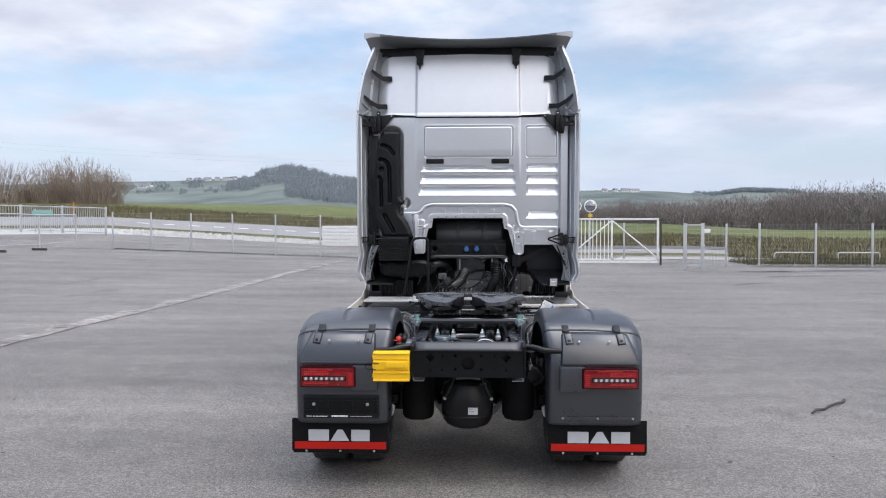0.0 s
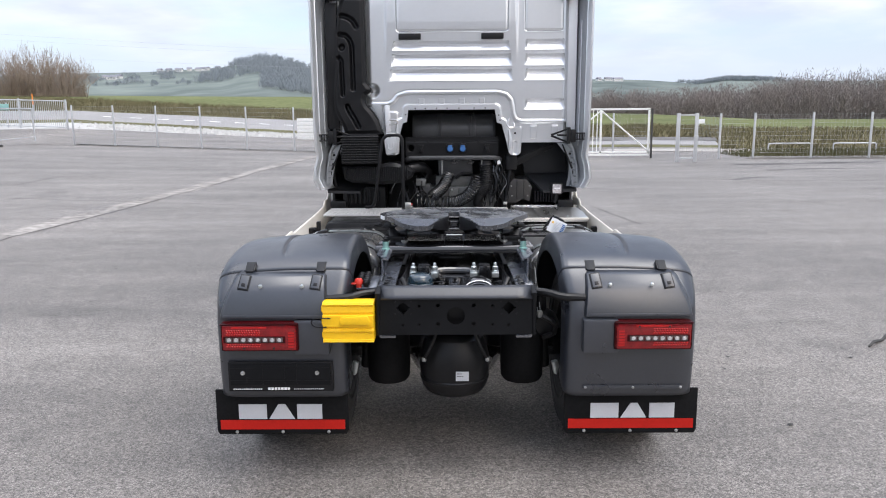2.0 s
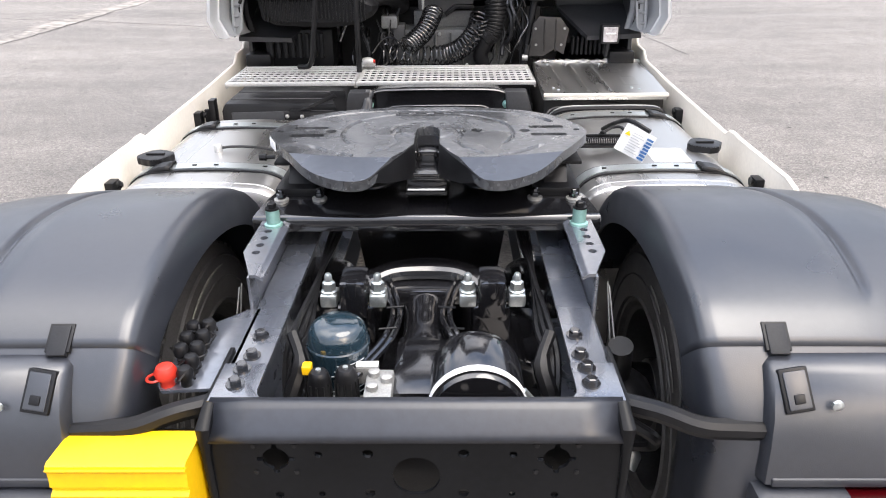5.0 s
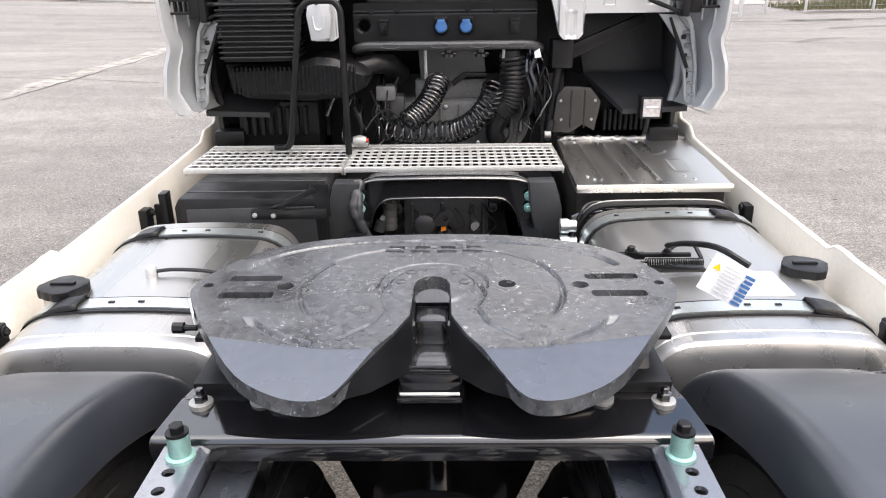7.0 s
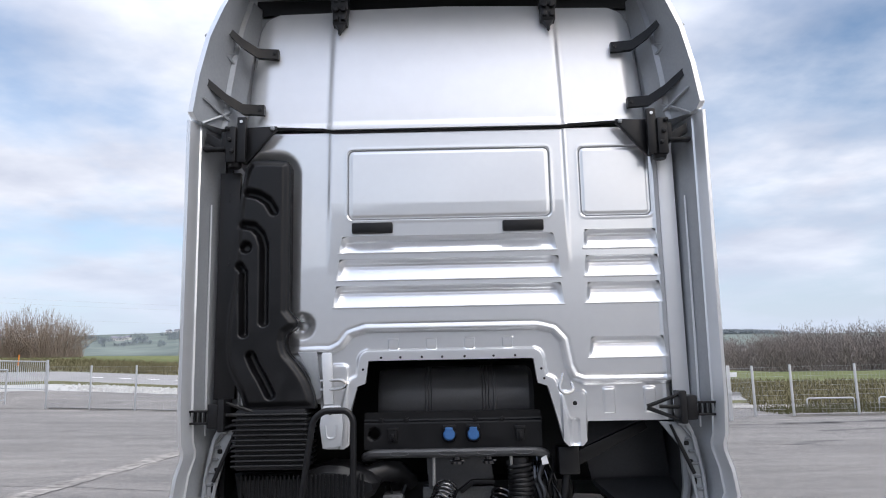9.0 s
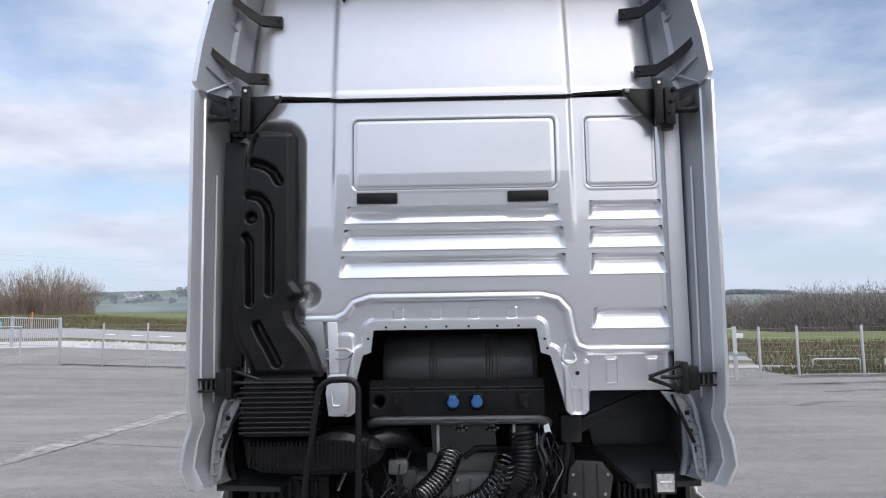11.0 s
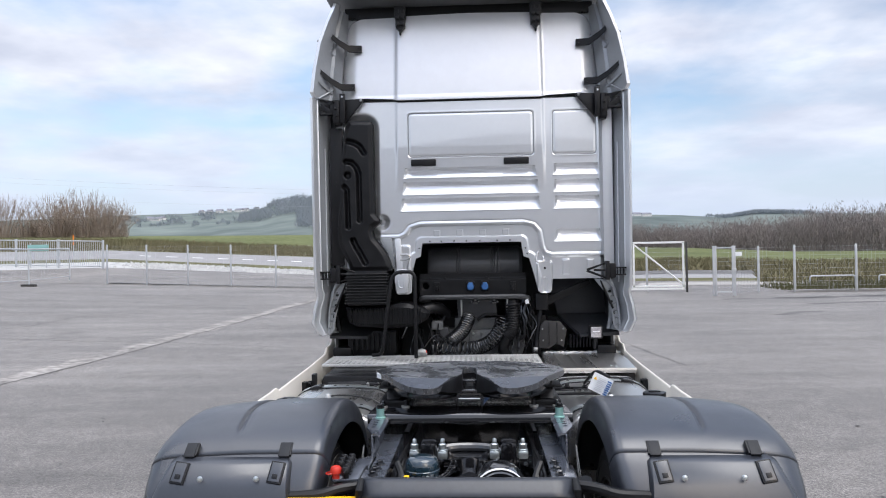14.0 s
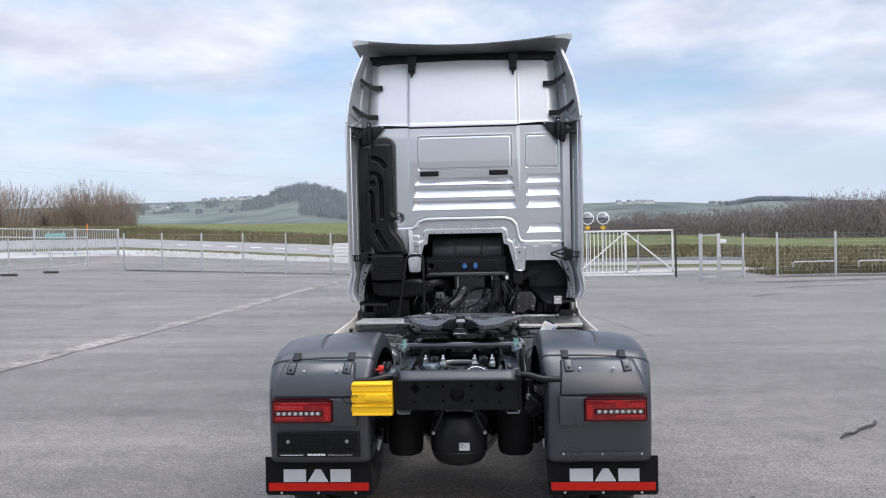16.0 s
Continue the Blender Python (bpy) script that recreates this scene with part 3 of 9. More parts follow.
def terrain(az, r):
    kn = knots(az)
    a = radians(az)
    if r <= kn[0][0]:
        return yard_z(r * math.sin(a), r * math.cos(a))
    for (r0, z0), (r1, z1) in zip(kn, kn[1:]):
        if r <= r1:
            return z0 + (z1 - z0) * (r - r0) / (r1 - r0)
    crest, top = kn[-1]
    far = EYE_Z + HILL_AT * math.tan(radians(table(az, FAR_ANGLE)))
    if r <= 450:
        k = (r - crest) / (450 - crest)
        return top + (-7.0 - top) * k * k * (3 - 2 * k)
    k = min(1.0, (r - 450) / (HILL_AT - 450))
    wave = 7.0 * noise.noise((az * 0.35, r * 0.004, 0.3)) * k * (1 - k) * 2
    return -7.0 + (far + 7.0) * k ** 1.25 + wave - max(0.0, r - HILL_AT) * 0.03


def terrain_at(x, y):
    return terrain(azimuth(x, y), math.hypot(x, y))


def build_ground():
    az = [-180 + 6 * i for i in range(20)] + [-60 + 0.6 * i for i in range(200)] + [60 + 6 * i for i in range(20)]
    pts, kinds = [], []
    for a in az:
        kn = [r for r, _ in knots(a)]
        rr, mm = [], []
        for k in (0.02, 0.05, 0.1, 0.16, 0.24, 0.32, 0.42, 0.52, 0.64, 0.76, 0.88, 1.0):
            rr.append(kn[0] * k)
            mm.append(0)
        left, right = a < -7, 7 < a < 60
        for i, (r0, r1) in enumerate(zip(kn, kn[1:])):
            n = (3, 2, 1, 2, 2, 5)[i]
            kind = (0, 3 if left else 4, 4, 2, 4, 1)[i]
            if abs(a) > 60:
                kind = 1
            for k in range(1, n + 1):
                rr.append(r0 + (r1 - r0) * k / n)
                mm.append(kind)
        last = rr[-1]
        for k in range(1, 7):
            rr.append(last + (450 - last) * k / 6)
            mm.append(1)
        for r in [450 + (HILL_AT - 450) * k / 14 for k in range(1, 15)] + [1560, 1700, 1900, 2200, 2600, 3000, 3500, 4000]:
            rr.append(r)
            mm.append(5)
        kinds.append(mm)
        pts.append([(r * math.sin(radians(a)), r * math.cos(radians(a)), terrain(a, r)) for r in rr])
    bm = bmesh.new()
    vs = [[bm.verts.new(p) for p in row] for row in pts]
    n = len(az)
    mid = bm.verts.new((0, 0, 0))
    for i in range(n):
        j = (i + 1) % n
        bm.faces.new((mid, vs[i][0], vs[j][0]))
        for k in range(len(vs[0]) - 1):
            f = bm.faces.new((vs[i][k], vs[i][k + 1], vs[j][k + 1], vs[j][k]))
            f.material_index = kinds[i][k + 1]
    fixed(bm)
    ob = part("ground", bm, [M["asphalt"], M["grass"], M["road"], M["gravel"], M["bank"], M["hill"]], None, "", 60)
    if ob.data.polygons[0].normal.z < 0:
        ob.data.flip_normals()
    tagged(ob, "worn pale grey asphalt yard and green fields rising to hills", "ground", kind="structure")


build_ground()


def ribbon(pts, width, lift, material, name, label, category, wobble=0.0, seed=1, kind="structure"):
    """A flat strip that follows the ground along a line."""
    rnd = random.Random(seed)
    bm = bmesh.new()
    rows, fine = [], []
    for (x0, y0), (x1, y1) in zip(pts, pts[1:]):
        n = max(2, int(math.hypot(x1 - x0, y1 - y0) / (0.22 if wobble else 1.5)))
        fine += [(x0 + (x1 - x0) * k / n, y0 + (y1 - y0) * k / n) for k in range(n)]
    fine.append(pts[-1])
    drift = [0.0, 0.0]
    for i, (x, y) in enumerate(fine):
        a, b = fine[max(0, i - 1)], fine[min(len(fine) - 1, i + 1)]
        d = Vector((b[0] - a[0], b[1] - a[1])).normalized()
        drift = [0.88 * q + rnd.uniform(-wobble, wobble) for q in drift]
        row = []
        for s, q in zip((-1, 1), drift):
            w = width / 2 * (1 + (rnd.uniform(-0.10, 0.12) if wobble else 0))
            q = max(-0.45 * width, min(0.45 * width, q)) if width > 0.1 else drift[0]
            px, py = x - d.y * (s * w + q), y + d.x * (s * w + q)
            row.append(bm.verts.new((px, py, terrain_at(px, py) + lift)))
        rows.append(row)
    for a, b in zip(rows, rows[1:]):
        bm.faces.new((a[0], a[1], b[1], b[0]))
    fixed(bm)
    ob = part(name, bm, material)
    if ob.data.polygons[0].normal.z < 0:
        ob.data.flip_normals()
    return tagged(ob, label, category, kind=kind)


ribbon([(-7.55, 2.0), (-7.4, 14.4), (-7.05, 21.0), (-6.8, 30.0), (-6.4, 40.0)], 0.50, 0.004, M["strip"], "pavement_joint_strip", "pale worn concrete strip along the yard's joint", "pavement", 0.03, 9)
for pts, w, seed, label in (
    ([(-7.3, 2.0), (-7.15, 14.4), (-6.8, 21.0), (-6.55, 30.0), (-6.15, 40.0)], 0.035, 3, "dark ragged crack beside the concrete strip"),
    ([(-6.9, 18.5), (-3.1, 17.2), (0.5, 17.3), (2.7, 17.7)], 0.026, 4, "thin dark crack across the yard"),
    ([(2.75, 18.9), (3.05, 17.3), (3.38, 14.5)], 0.016, 5, "thin dark crack across the yard"),
    ([(-13.5, 19.5), (-12.4, 22.1), (-12.4, 24.4)], 0.035, 6, "short dark crack in the yard"),
    ([(-7.0, 18.4), (-13.0, 19.8), (-24.0, 22.0)], 0.025, 7, "thin dark crack across the yard"),
    ([(6.0, 25.0), (9.5, 23.5), (16.0, 23.0)], 0.04, 8, "thin dark crack across the yard"),
    ([(7.5, 30.5), (14.0, 28.5), (24.0, 28.0)], 0.05, 9, "dark joint across the yard"),
):
    ribbon(pts, w, 0.008, M["crack"], "pavement_crack", label, "crack", 0.040 if seed == 3 else 0.018, seed)
for k in range(13):
    a0, a1 = -24.5 + 1.75 * k, -24.5 + 1.75 * k + 0.75
    ribbon([(78.5 * math.sin(radians(a)), 78.5 * math.cos(radians(a))) for a in (a0, (a0 + a1) / 2, a1)], 0.5, 0.02, M["white_steel"], "road_mark", "white dash on the road", "road mark")
# pale kerbs along the fences
ribbon([(14.0, 35.9), (22.0, 35.9), (40.0, 36.1)], 0.3, 0.06, M["concrete"], "kerb", "low pale concrete kerb under the fence", "kerb")
ribbon([(-22.9, 47.0), (-8.6, 43.1), (-2.0, 40.5)], 0.25, 0.03, M["crack"], "fence_footing", "dark footing line under the fence", "kerb")
ribbon([(9.0, 44.0), (14.0, 42.5), (18.0, 40.5)], 3.0, 0.02, M["concrete"], "concrete_apron", "pale concrete apron outside the gate", "pavement")

# dark dust blown against the fence, and scattered bits
rnd = random.Random(21)
bm = bmesh.new()
for k in range(260):
    x, y = rnd.uniform(2.0, 9.0), rnd.uniform(5.0, 26.0)
    if k % 4 == 0:
        x = -x
    s = rnd.uniform(0.008, 0.03)
    a = rnd.uniform(0, 6.28)
    vs = [bm.verts.new((x + s * rnd.uniform(0.5, 1.2) * math.cos(a + 1.26 * j), y + s * rnd.uniform(0.5, 1.2) * math.sin(a + 1.26 * j), yard_z(x, y) + 0.004 + rnd.uniform(0, 0.008))) for j in range(5)]
    bm.faces.new(vs)
tagged(part("leaf_litter", bm, M["crack"]), "small dark bits scattered on the asphalt", "litter", kind="stuff")
stick_pts = [(3.385, 7.43), (3.47, 7.52), (3.60, 7.62), (3.70, 7.74), (3.80, 7.79), (3.92, 7.90), (4.01, 8.05)]
tagged(part("stick", tube([(x, y, 0.016 + 0.012 * math.sin(i * 1.9)) for i, (x, y) in enumerate(stick_pts)], [0.008, 0.013, 0.012, 0.014, 0.012, 0.012, 0.016], 8), M["crack"]), "dark crooked stick lying on the asphalt", "stick")
ribbon([(13.6, 35.2), (18.0, 35.15), (26.0, 35.3), (42.0, 35.6)], 0.7, 0.006, M["verge"], "earth_verge", "dark earth washed along the fence", "earth", 0.05, 21)
ribbon([(-26.0, 47.0), (-22.5, 46.2), (-8.6, 42.3), (-3.0, 40.2)], 0.5, 0.006, M["verge"], "earth_verge", "dark earth washed along the fence", "earth", 0.04, 22)
for k, (x, y, a, w) in enumerate(((11.5, 31.0, 2.2, 0.55), (14.5, 31.6, 3.0, 0.7), (17.5, 32.4, 2.6, 0.5), (12.8, 28.3, 1.6, 0.35), (19.5, 29.5, 2.4, 0.4), (9.4, 24.6, 0.9, 0.25))):
    ribbon([(x - a, y - 0.15 * k), (x, y), (x + a, y + 0.2)], w, 0.005, M["stain"], "oil_stain", "dark damp stain on the asphalt", "stain", 0.06, 40 + k)
ribbon([(59.0 * math.sin(radians(a)), 59.0 * math.cos(radians(a))) for a in (6, 10, 14, 18, 22, 26, 30, 36, 44)], 5.0, 0.03, M["stain"], "road", "dark asphalt road below the bank", "road")

# ---- truck: cab ----
truck = thing("tractor_truck", (0, 8.0, 0), "silver high-roof tractor truck without trailer standing on asphalt", "truck")
WALL_Y = 8.33
ARCH = [(-1.2, 1.985), (-0.56, 1.985), (-0.51, 2.01), (-0.47, 2.06), (-0.40, 2.082), (0.41, 2.082), (0.48, 2.065), (0.52, 2.02), (0.54, 1.90), (0.565, 1.845), (0.62, 1.825), (1.2, 1.825)]
OPENING = [(-0.388, 1.945), (0.388, 1.945), (0.405, 1.83), (0.45, 1.815), (0.49, 1.66), (0.51, 1.3), (-0.475, 1.3), (-0.47, 1.70), (-0.44, 1.826), (-0.402, 1.84)]
WALL = [(-1.06, 3.062), (1.06, 3.062), (1.045, 1.65), (0.632, 1.65), (0.622, 1.56), (0.602, 1.54), (0.535, 1.54), (0.515, 1.56), (0.492, 1.66), (0.45, 1.815), (0.405, 1.83), (0.388, 1.945),
        (-0.388, 1.945), (-0.402, 1.84), (-0.44, 1.826), (-0.468, 1.72), (-0.478, 1.56), (-0.50, 1.545), (-0.585, 1.545), (-0.605, 1.57), (-0.612, 1.75), (-1.05, 1.75)]
LOUVRES = [(-0.509, 0.504, -0.528, 0.521, 2.538, 2.458), (-0.523, 0.525, -0.539, 0.535, 2.428, 2.326), (-0.539, 0.532, -0.555, 0.544, 2.299, 2.197),
           (0.657, 0.994, 0.644, 1.006, 2.552, 2.461), (0.656, 0.996, 0.643, 1.008, 2.426, 2.326), (0.659, 0.996, 0.643, 1.010, 2.297, 2.198), (0.661, 0.997, 0.643, 1.012, 2.038, 1.942)]


def wall_swell(x, z):
    """The slightly raised middle of the wall."""
    return 0.014 * step(np.abs(x) - 0.573 - 0.01 * (3.06 - z), 0.03) * np.clip((z - 2.35) / 0.35, 0, 1)


def wall_keep(x, z):
    cut = np.min([d_poly(x, z, [(a, top), (b, top), (d, low), (c, low)]) for a, b, c, d, top, low in LOUVRES], axis=0)
    return np.maximum(d_poly(x, z, WALL), -cut)


def louvre(parent, a, b, c, d, top, low):
    """A pressed louvre: a steep lip under its upper edge, then a face that leans out to the lower edge."""
    grow = 0.004
    bm = bmesh.new()
    n = 40 if b - a > 0.6 else 16
    ends = (0.0, 0.006, 0.012, 0.018, 0.024, 0.030)
    rows = []
    for v in (0.0, 0.04, 0.10, 0.17, 0.24, 0.29, 0.33, 0.38, 0.5, 0.65, 0.8, 0.9, 0.96, 1.0):
        z = top + grow + (low - top - 2 * grow) * v
        x0, x1 = a + (c - a) * v - grow, b + (d - b) * v + grow
        round_off = 0.030 * max(0.0, 1 - v / 0.30) ** 2
        xs = [x0 + round_off + e for e in ends] + [x0 + 0.06 + (x1 - x0 - 0.12) * k / n for k in range(n + 1)] + [x1 - round_off - e for e in ends[::-1]]
        deep = float(np.interp(v, (0, 0.04, 0.24, 0.33, 1.0), (0.002, 0.006, 0.033, 0.037, 0.002)))
        row = []
        for x in xs:
            e = min(1.0, max(0.0, min(x - x0 - round_off, x1 - round_off - x) / 0.030))
            dp = 0.002 + (deep - 0.002) * e * e * (3 - 2 * e)
            row.append(bm.verts.new((x, WALL_Y - float(wall_swell(np.array(x), np.array(z))) + dp, z)))
        rows.append(row)
    for p, q in zip(rows, rows[1:]):
        for k in range(len(p) - 1):
            bm.faces.new((p[k], p[k + 1], q[k + 1], q[k]))
    for f in bm.faces:
        f.normal_update()
    if sum(f.normal.y for f in bm.faces) > 0:
        bmesh.ops.reverse_faces(bm, faces=bm.faces)
    lv = part("louvre", bm, M["silver"], parent, "pressed silver louvre", 50)
    part("lower_bead", tube([(c - 0.002, WALL_Y - float(wall_swell(np.array(c), np.array(low))) - 0.001, low - 0.003), (d + 0.002, WALL_Y - float(wall_swell(np.array(d), np.array(low))) - 0.001, low - 0.003)], 0.0035, 6), M["silver"], lv)


def wall_height(x, z):
    h = wall_swell(x, z)
    below = d_poly(x, z, ARCH + [(1.2, 1.2), (-1.2, 1.2)])
    h = h - 0.03 * step(below, 0.014) + 0.0025 * np.exp(-((below - 0.016) / 0.006) ** 2) - 0.004 * np.exp(-((below - 0.034) / 0.005) ** 2)
    rim = d_poly(x, z, OPENING)
    h = h + 0.012 * step(rim - 0.05, 0.012) * step(-(z - 1.3), 0.01)
    for a, b in ((-0.49, 0.507), (0.637, 0.992)):
        d = d_box(x, z, a, b, 2.611, 2.974, 0.035)
        h = h + 0.0015 * np.exp(-(d / 0.005) ** 2) - 0.005 * step(d + 0.006, 0.004) + 0.004 * step(d + 0.024, 0.004)
    duct = d_box(x, z, -1.4, -0.765, 1.5, 2.925, 0.07)
    h = h - 0.085 * step(duct - 0.01, 0.10) * step(-(z - 1.99), 0.02) - 0.05 * step(np.hypot(x + 0.70, z - 2.115) - 0.045, 0.05)
    for cx in (-0.27, -0.09, 0.09, 0.27):
        h = h + 0.006 * step(d_box(x, z, cx - 0.024, cx + 0.024, 2.0, 2.046, 0.004), 0.005)
    for cx in (0.735, 0.925):
        h = h + 0.008 * step(d_box(x, z, cx - 0.026, cx + 0.026, 1.685, 1.80, 0.006), 0.006)
    h = h + 0.014 * step(d_box(x, z, 0.51, 0.625, 1.535, 1.79, 0.02), 0.01) + 0.014 * step(d_box(x, z, -0.60, -0.485, 1.54, 1.93, 0.02), 0.01)
    h = h - 0.012 * step(d_line(x, z, [(0.57, 1.56), (0.57, 1.645)]) - 0.018, 0.012) - 0.012 * step(d_line(x, z, [(-0.545, 1.58), (-0.545, 1.66)]) - 0.022, 0.012)
    h = h - 0.09 * np.clip((np.abs(x) - 1.0) / 0.06, 0, 1) ** 2 + 0.008 * np.exp(-((np.abs(x) - 1.0) / 0.008) ** 2) * (np.abs(z) > 1.65)
    return h


cab_wall = part("cab_rear_wall", relief(-1.06, 1.06, 1.53, 3.065, 0.0053, wall_keep, wall_height, lambda x, z, h: (x, WALL_Y - h, z), (0, 0.035, 0)), M["silver"], truck, "pressed silver cab rear wall with louvred ribs", 38)
for shape in LOUVRES:
    louvre(cab_wall, *shape)
UPPER = [(-1.02, 3.082), (-0.86, 3.094), (-0.60, 3.082), (-0.56, 3.068), (0.56, 3.068), (0.60, 3.082), (0.86, 3.094), (1.02, 3.082), (1.02, 3.50), (0.99, 3.65), (0.94, 3.73), (0.86, 3.765), (0.0, 3.785), (-0.86, 3.765), (-0.94, 3.73), (-0.99, 3.65), (-1.02, 3.50)]


def upper_place(x, z, h):
    return x, WALL_Y - 0.004 - h + 0.15 * (np.clip(z - 3.08, 0, 1) / 0.75) ** 1.25, z


part("upper_rear_panel", relief(-1.02, 1.02, 3.06, 3.85, 0.012, lambda x, z: d_poly(x, z, UPPER), lambda x, z: 0.022 * step(np.abs(x) - 0.573, 0.028) - 0.12 * np.clip((np.abs(x) - 0.88) / 0.14, 0, 1) ** 2 + 0.012 * step(z - 3.10, 0.02), upper_place, (0, 0.05, 0)), M["silver_satin"], cab_wall, "plain silver upper rear panel", 60)
bm = bmesh.new()
for a, b in zip(UPPER[0:7], UPPER[1:8]):
    add_tube(bm, [(p[0], WALL_Y - (0.020 if abs(p[0]) < 0.58 else 0.010 - 0.09 * max(0, (abs(p[0]) - 1.0) / 0.06) ** 2), p[1] - 0.008) for p in (a, b)], 0.0065, 6)
part("seam_seal", bm, M["black"], cab_wall, "black rubber seam")
for x0, x1, base in ((-0.48, 0.497, 0.014), (0.647, 0.982, 0.0)):
    line = []
    for cx, cz, a0 in ((x1 - 0.03, 2.934, 0), (x0 + 0.03, 2.934, 90), (x0 + 0.03, 2.651, 180), (x1 - 0.03, 2.651, 270)):
        line += [(cx + 0.03 * math.cos(radians(a0 + 18 * k)), cz + 0.03 * math.sin(radians(a0 + 18 * k))) for k in range(6)]
    line.append(line[0])
    part("panel_groove", tube([(x, WALL_Y - base * min(1, (z - 2.35) / 0.35) + 0.004, z) for x, z in line], 0.003, 5), M["silver_dark"], cab_wall, "dark groove round a pressed panel")
studs("rim_hole", [(x, WALL_Y - 0.0115, 1.958) for x in (-0.325, -0.235, -0.135, -0.04, 0.065, 0.2, 0.30)] + [(0.420, WALL_Y - 0.0115, 1.895), (0.432, WALL_Y - 0.0115, 1.85), (-0.410, WALL_Y - 0.0115, 1.905)], [(0.006, 0), (0.006, -0.002)], "y", 8, M["black"], cab_wall)
ch = part("catch_channel", fixed(add_prism(bmesh.new(), [(-0.596, 1.985), (-0.550, 1.985), (-0.540, 1.75), (-0.585, 1.75)], "y", 8.270, 8.300, 0.006)), M["silver_satin"], cab_wall, "silver catch channel")
part("catch_plate", fixed(add_prism(bmesh.new(), [(-0.585, 1.745), (-0.505, 1.745), (-0.490, 1.66), (-0.500, 1.565), (-0.585, 1.555), (-0.600, 1.66)], "y", 8.255, 8.272, 0.006)), M["silver_satin"], ch, "bright catch plate")
part("catch_hole", lathe([(0.011, 0), (0.011, -0.002)], (-0.551, 8.2545, 1.715), "y", 12), M["black"], ch)
part("catch_lip", tube(bend([(-0.572, 8.25, 1.66), (-0.566, 8.25, 1.60), (-0.528, 8.25, 1.60), (-0.522, 8.25, 1.66)], 0.02), 0.005, 6), M["silver_satin"], ch)
# Grey plate: the recess's shade is put into its colour.
part("side_channel", fixed(add_prism(bmesh.new(), [(-0.715, 1.99), (-0.625, 1.99), (-0.600, 1.78), (-0.640, 1.76), (-0.655, 1.88)], "y", 8.31, 8.325, 0.004)), M["silver_in"], ch, "grey plate coloured as the shaded recess beside the duct")
for x0, x1 in ((-0.463, -0.266), (0.262, 0.459)):
    part("rubber_pad", box(x0, x1, WALL_Y - 0.028, WALL_Y + 0.01, 2.55, 2.602, bevel=0.008), M["black"], cab_wall, "black rubber pad")

# cab shell that closes the cab towards the front
bm = bmesh.new()
plan = [(-1.04, 8.42), (1.04, 8.42), (1.12, 8.47), (1.16, 9.0), (1.16, 10.3), (1.05, 10.52), (0.8, 10.62), (-0.8, 10.62), (-1.05, 10.52), (-1.16, 10.3), (-1.16, 9.0), (-1.12, 8.47)]
rows = []
for z, k, back in ((1.96, 1, 0), (3.05, 1, 0), (3.35, 0.985, 0.10), (3.65, 0.93, 0.21), (3.82, 0.86, 0.26), (3.86, 0.7, 0.4)):
    rows.append([bm.verts.new((x * k, 8.42 + back + (y - 8.42) * (1 - (z - 1.96) * 0.06), z)) for x, y in plan])
for a, b in zip(rows, rows[1:]):
    for i in range(len(plan)):
        bm.faces.new((a[i], a[(i + 1) % len(plan)], b[(i + 1) % len(plan)], b[i]))
bm.faces.new(rows[-1])
bm.faces.new(rows[0][::-1])
part("cab_body", fixed(bm), M["silver"], truck, "closed silver cab body", 40)
# Unseen skirts and front reach low to keep light from under the truck.
for s in (-1, 1):
    part("cab_side_skirt", box(min(s * 1.12, s * 1.16), max(s * 1.12, s * 1.16), 8.66, 10.5, 0.28, 1.97, bevel=0.01), M["silver"], truck)
# Dark sheets, added to cover the pale inner sides of the cab skirts.
for s in (-1, 1):
    part("inner_skirt_liner", box(*sorted((s * 1.095, s * 1.117)), 8.50, 9.4, 0.5, 1.95, bevel=0.004), M["liner"], truck, "added dark sheet inside the cab skirt")
part("cab_front", box(-1.16, 1.16, 10.46, 10.6, 0.24, 1.97, bevel=0.04), M["silver"], truck)
# Near-black filler: the shade under the cab is put in as colour.
part("cab_underside", box(-1.11, 1.11, 8.95, 10.45, 1.3, 1.955, bevel=0.05), M["engine"], truck, "near-black block filling the space under the cab")


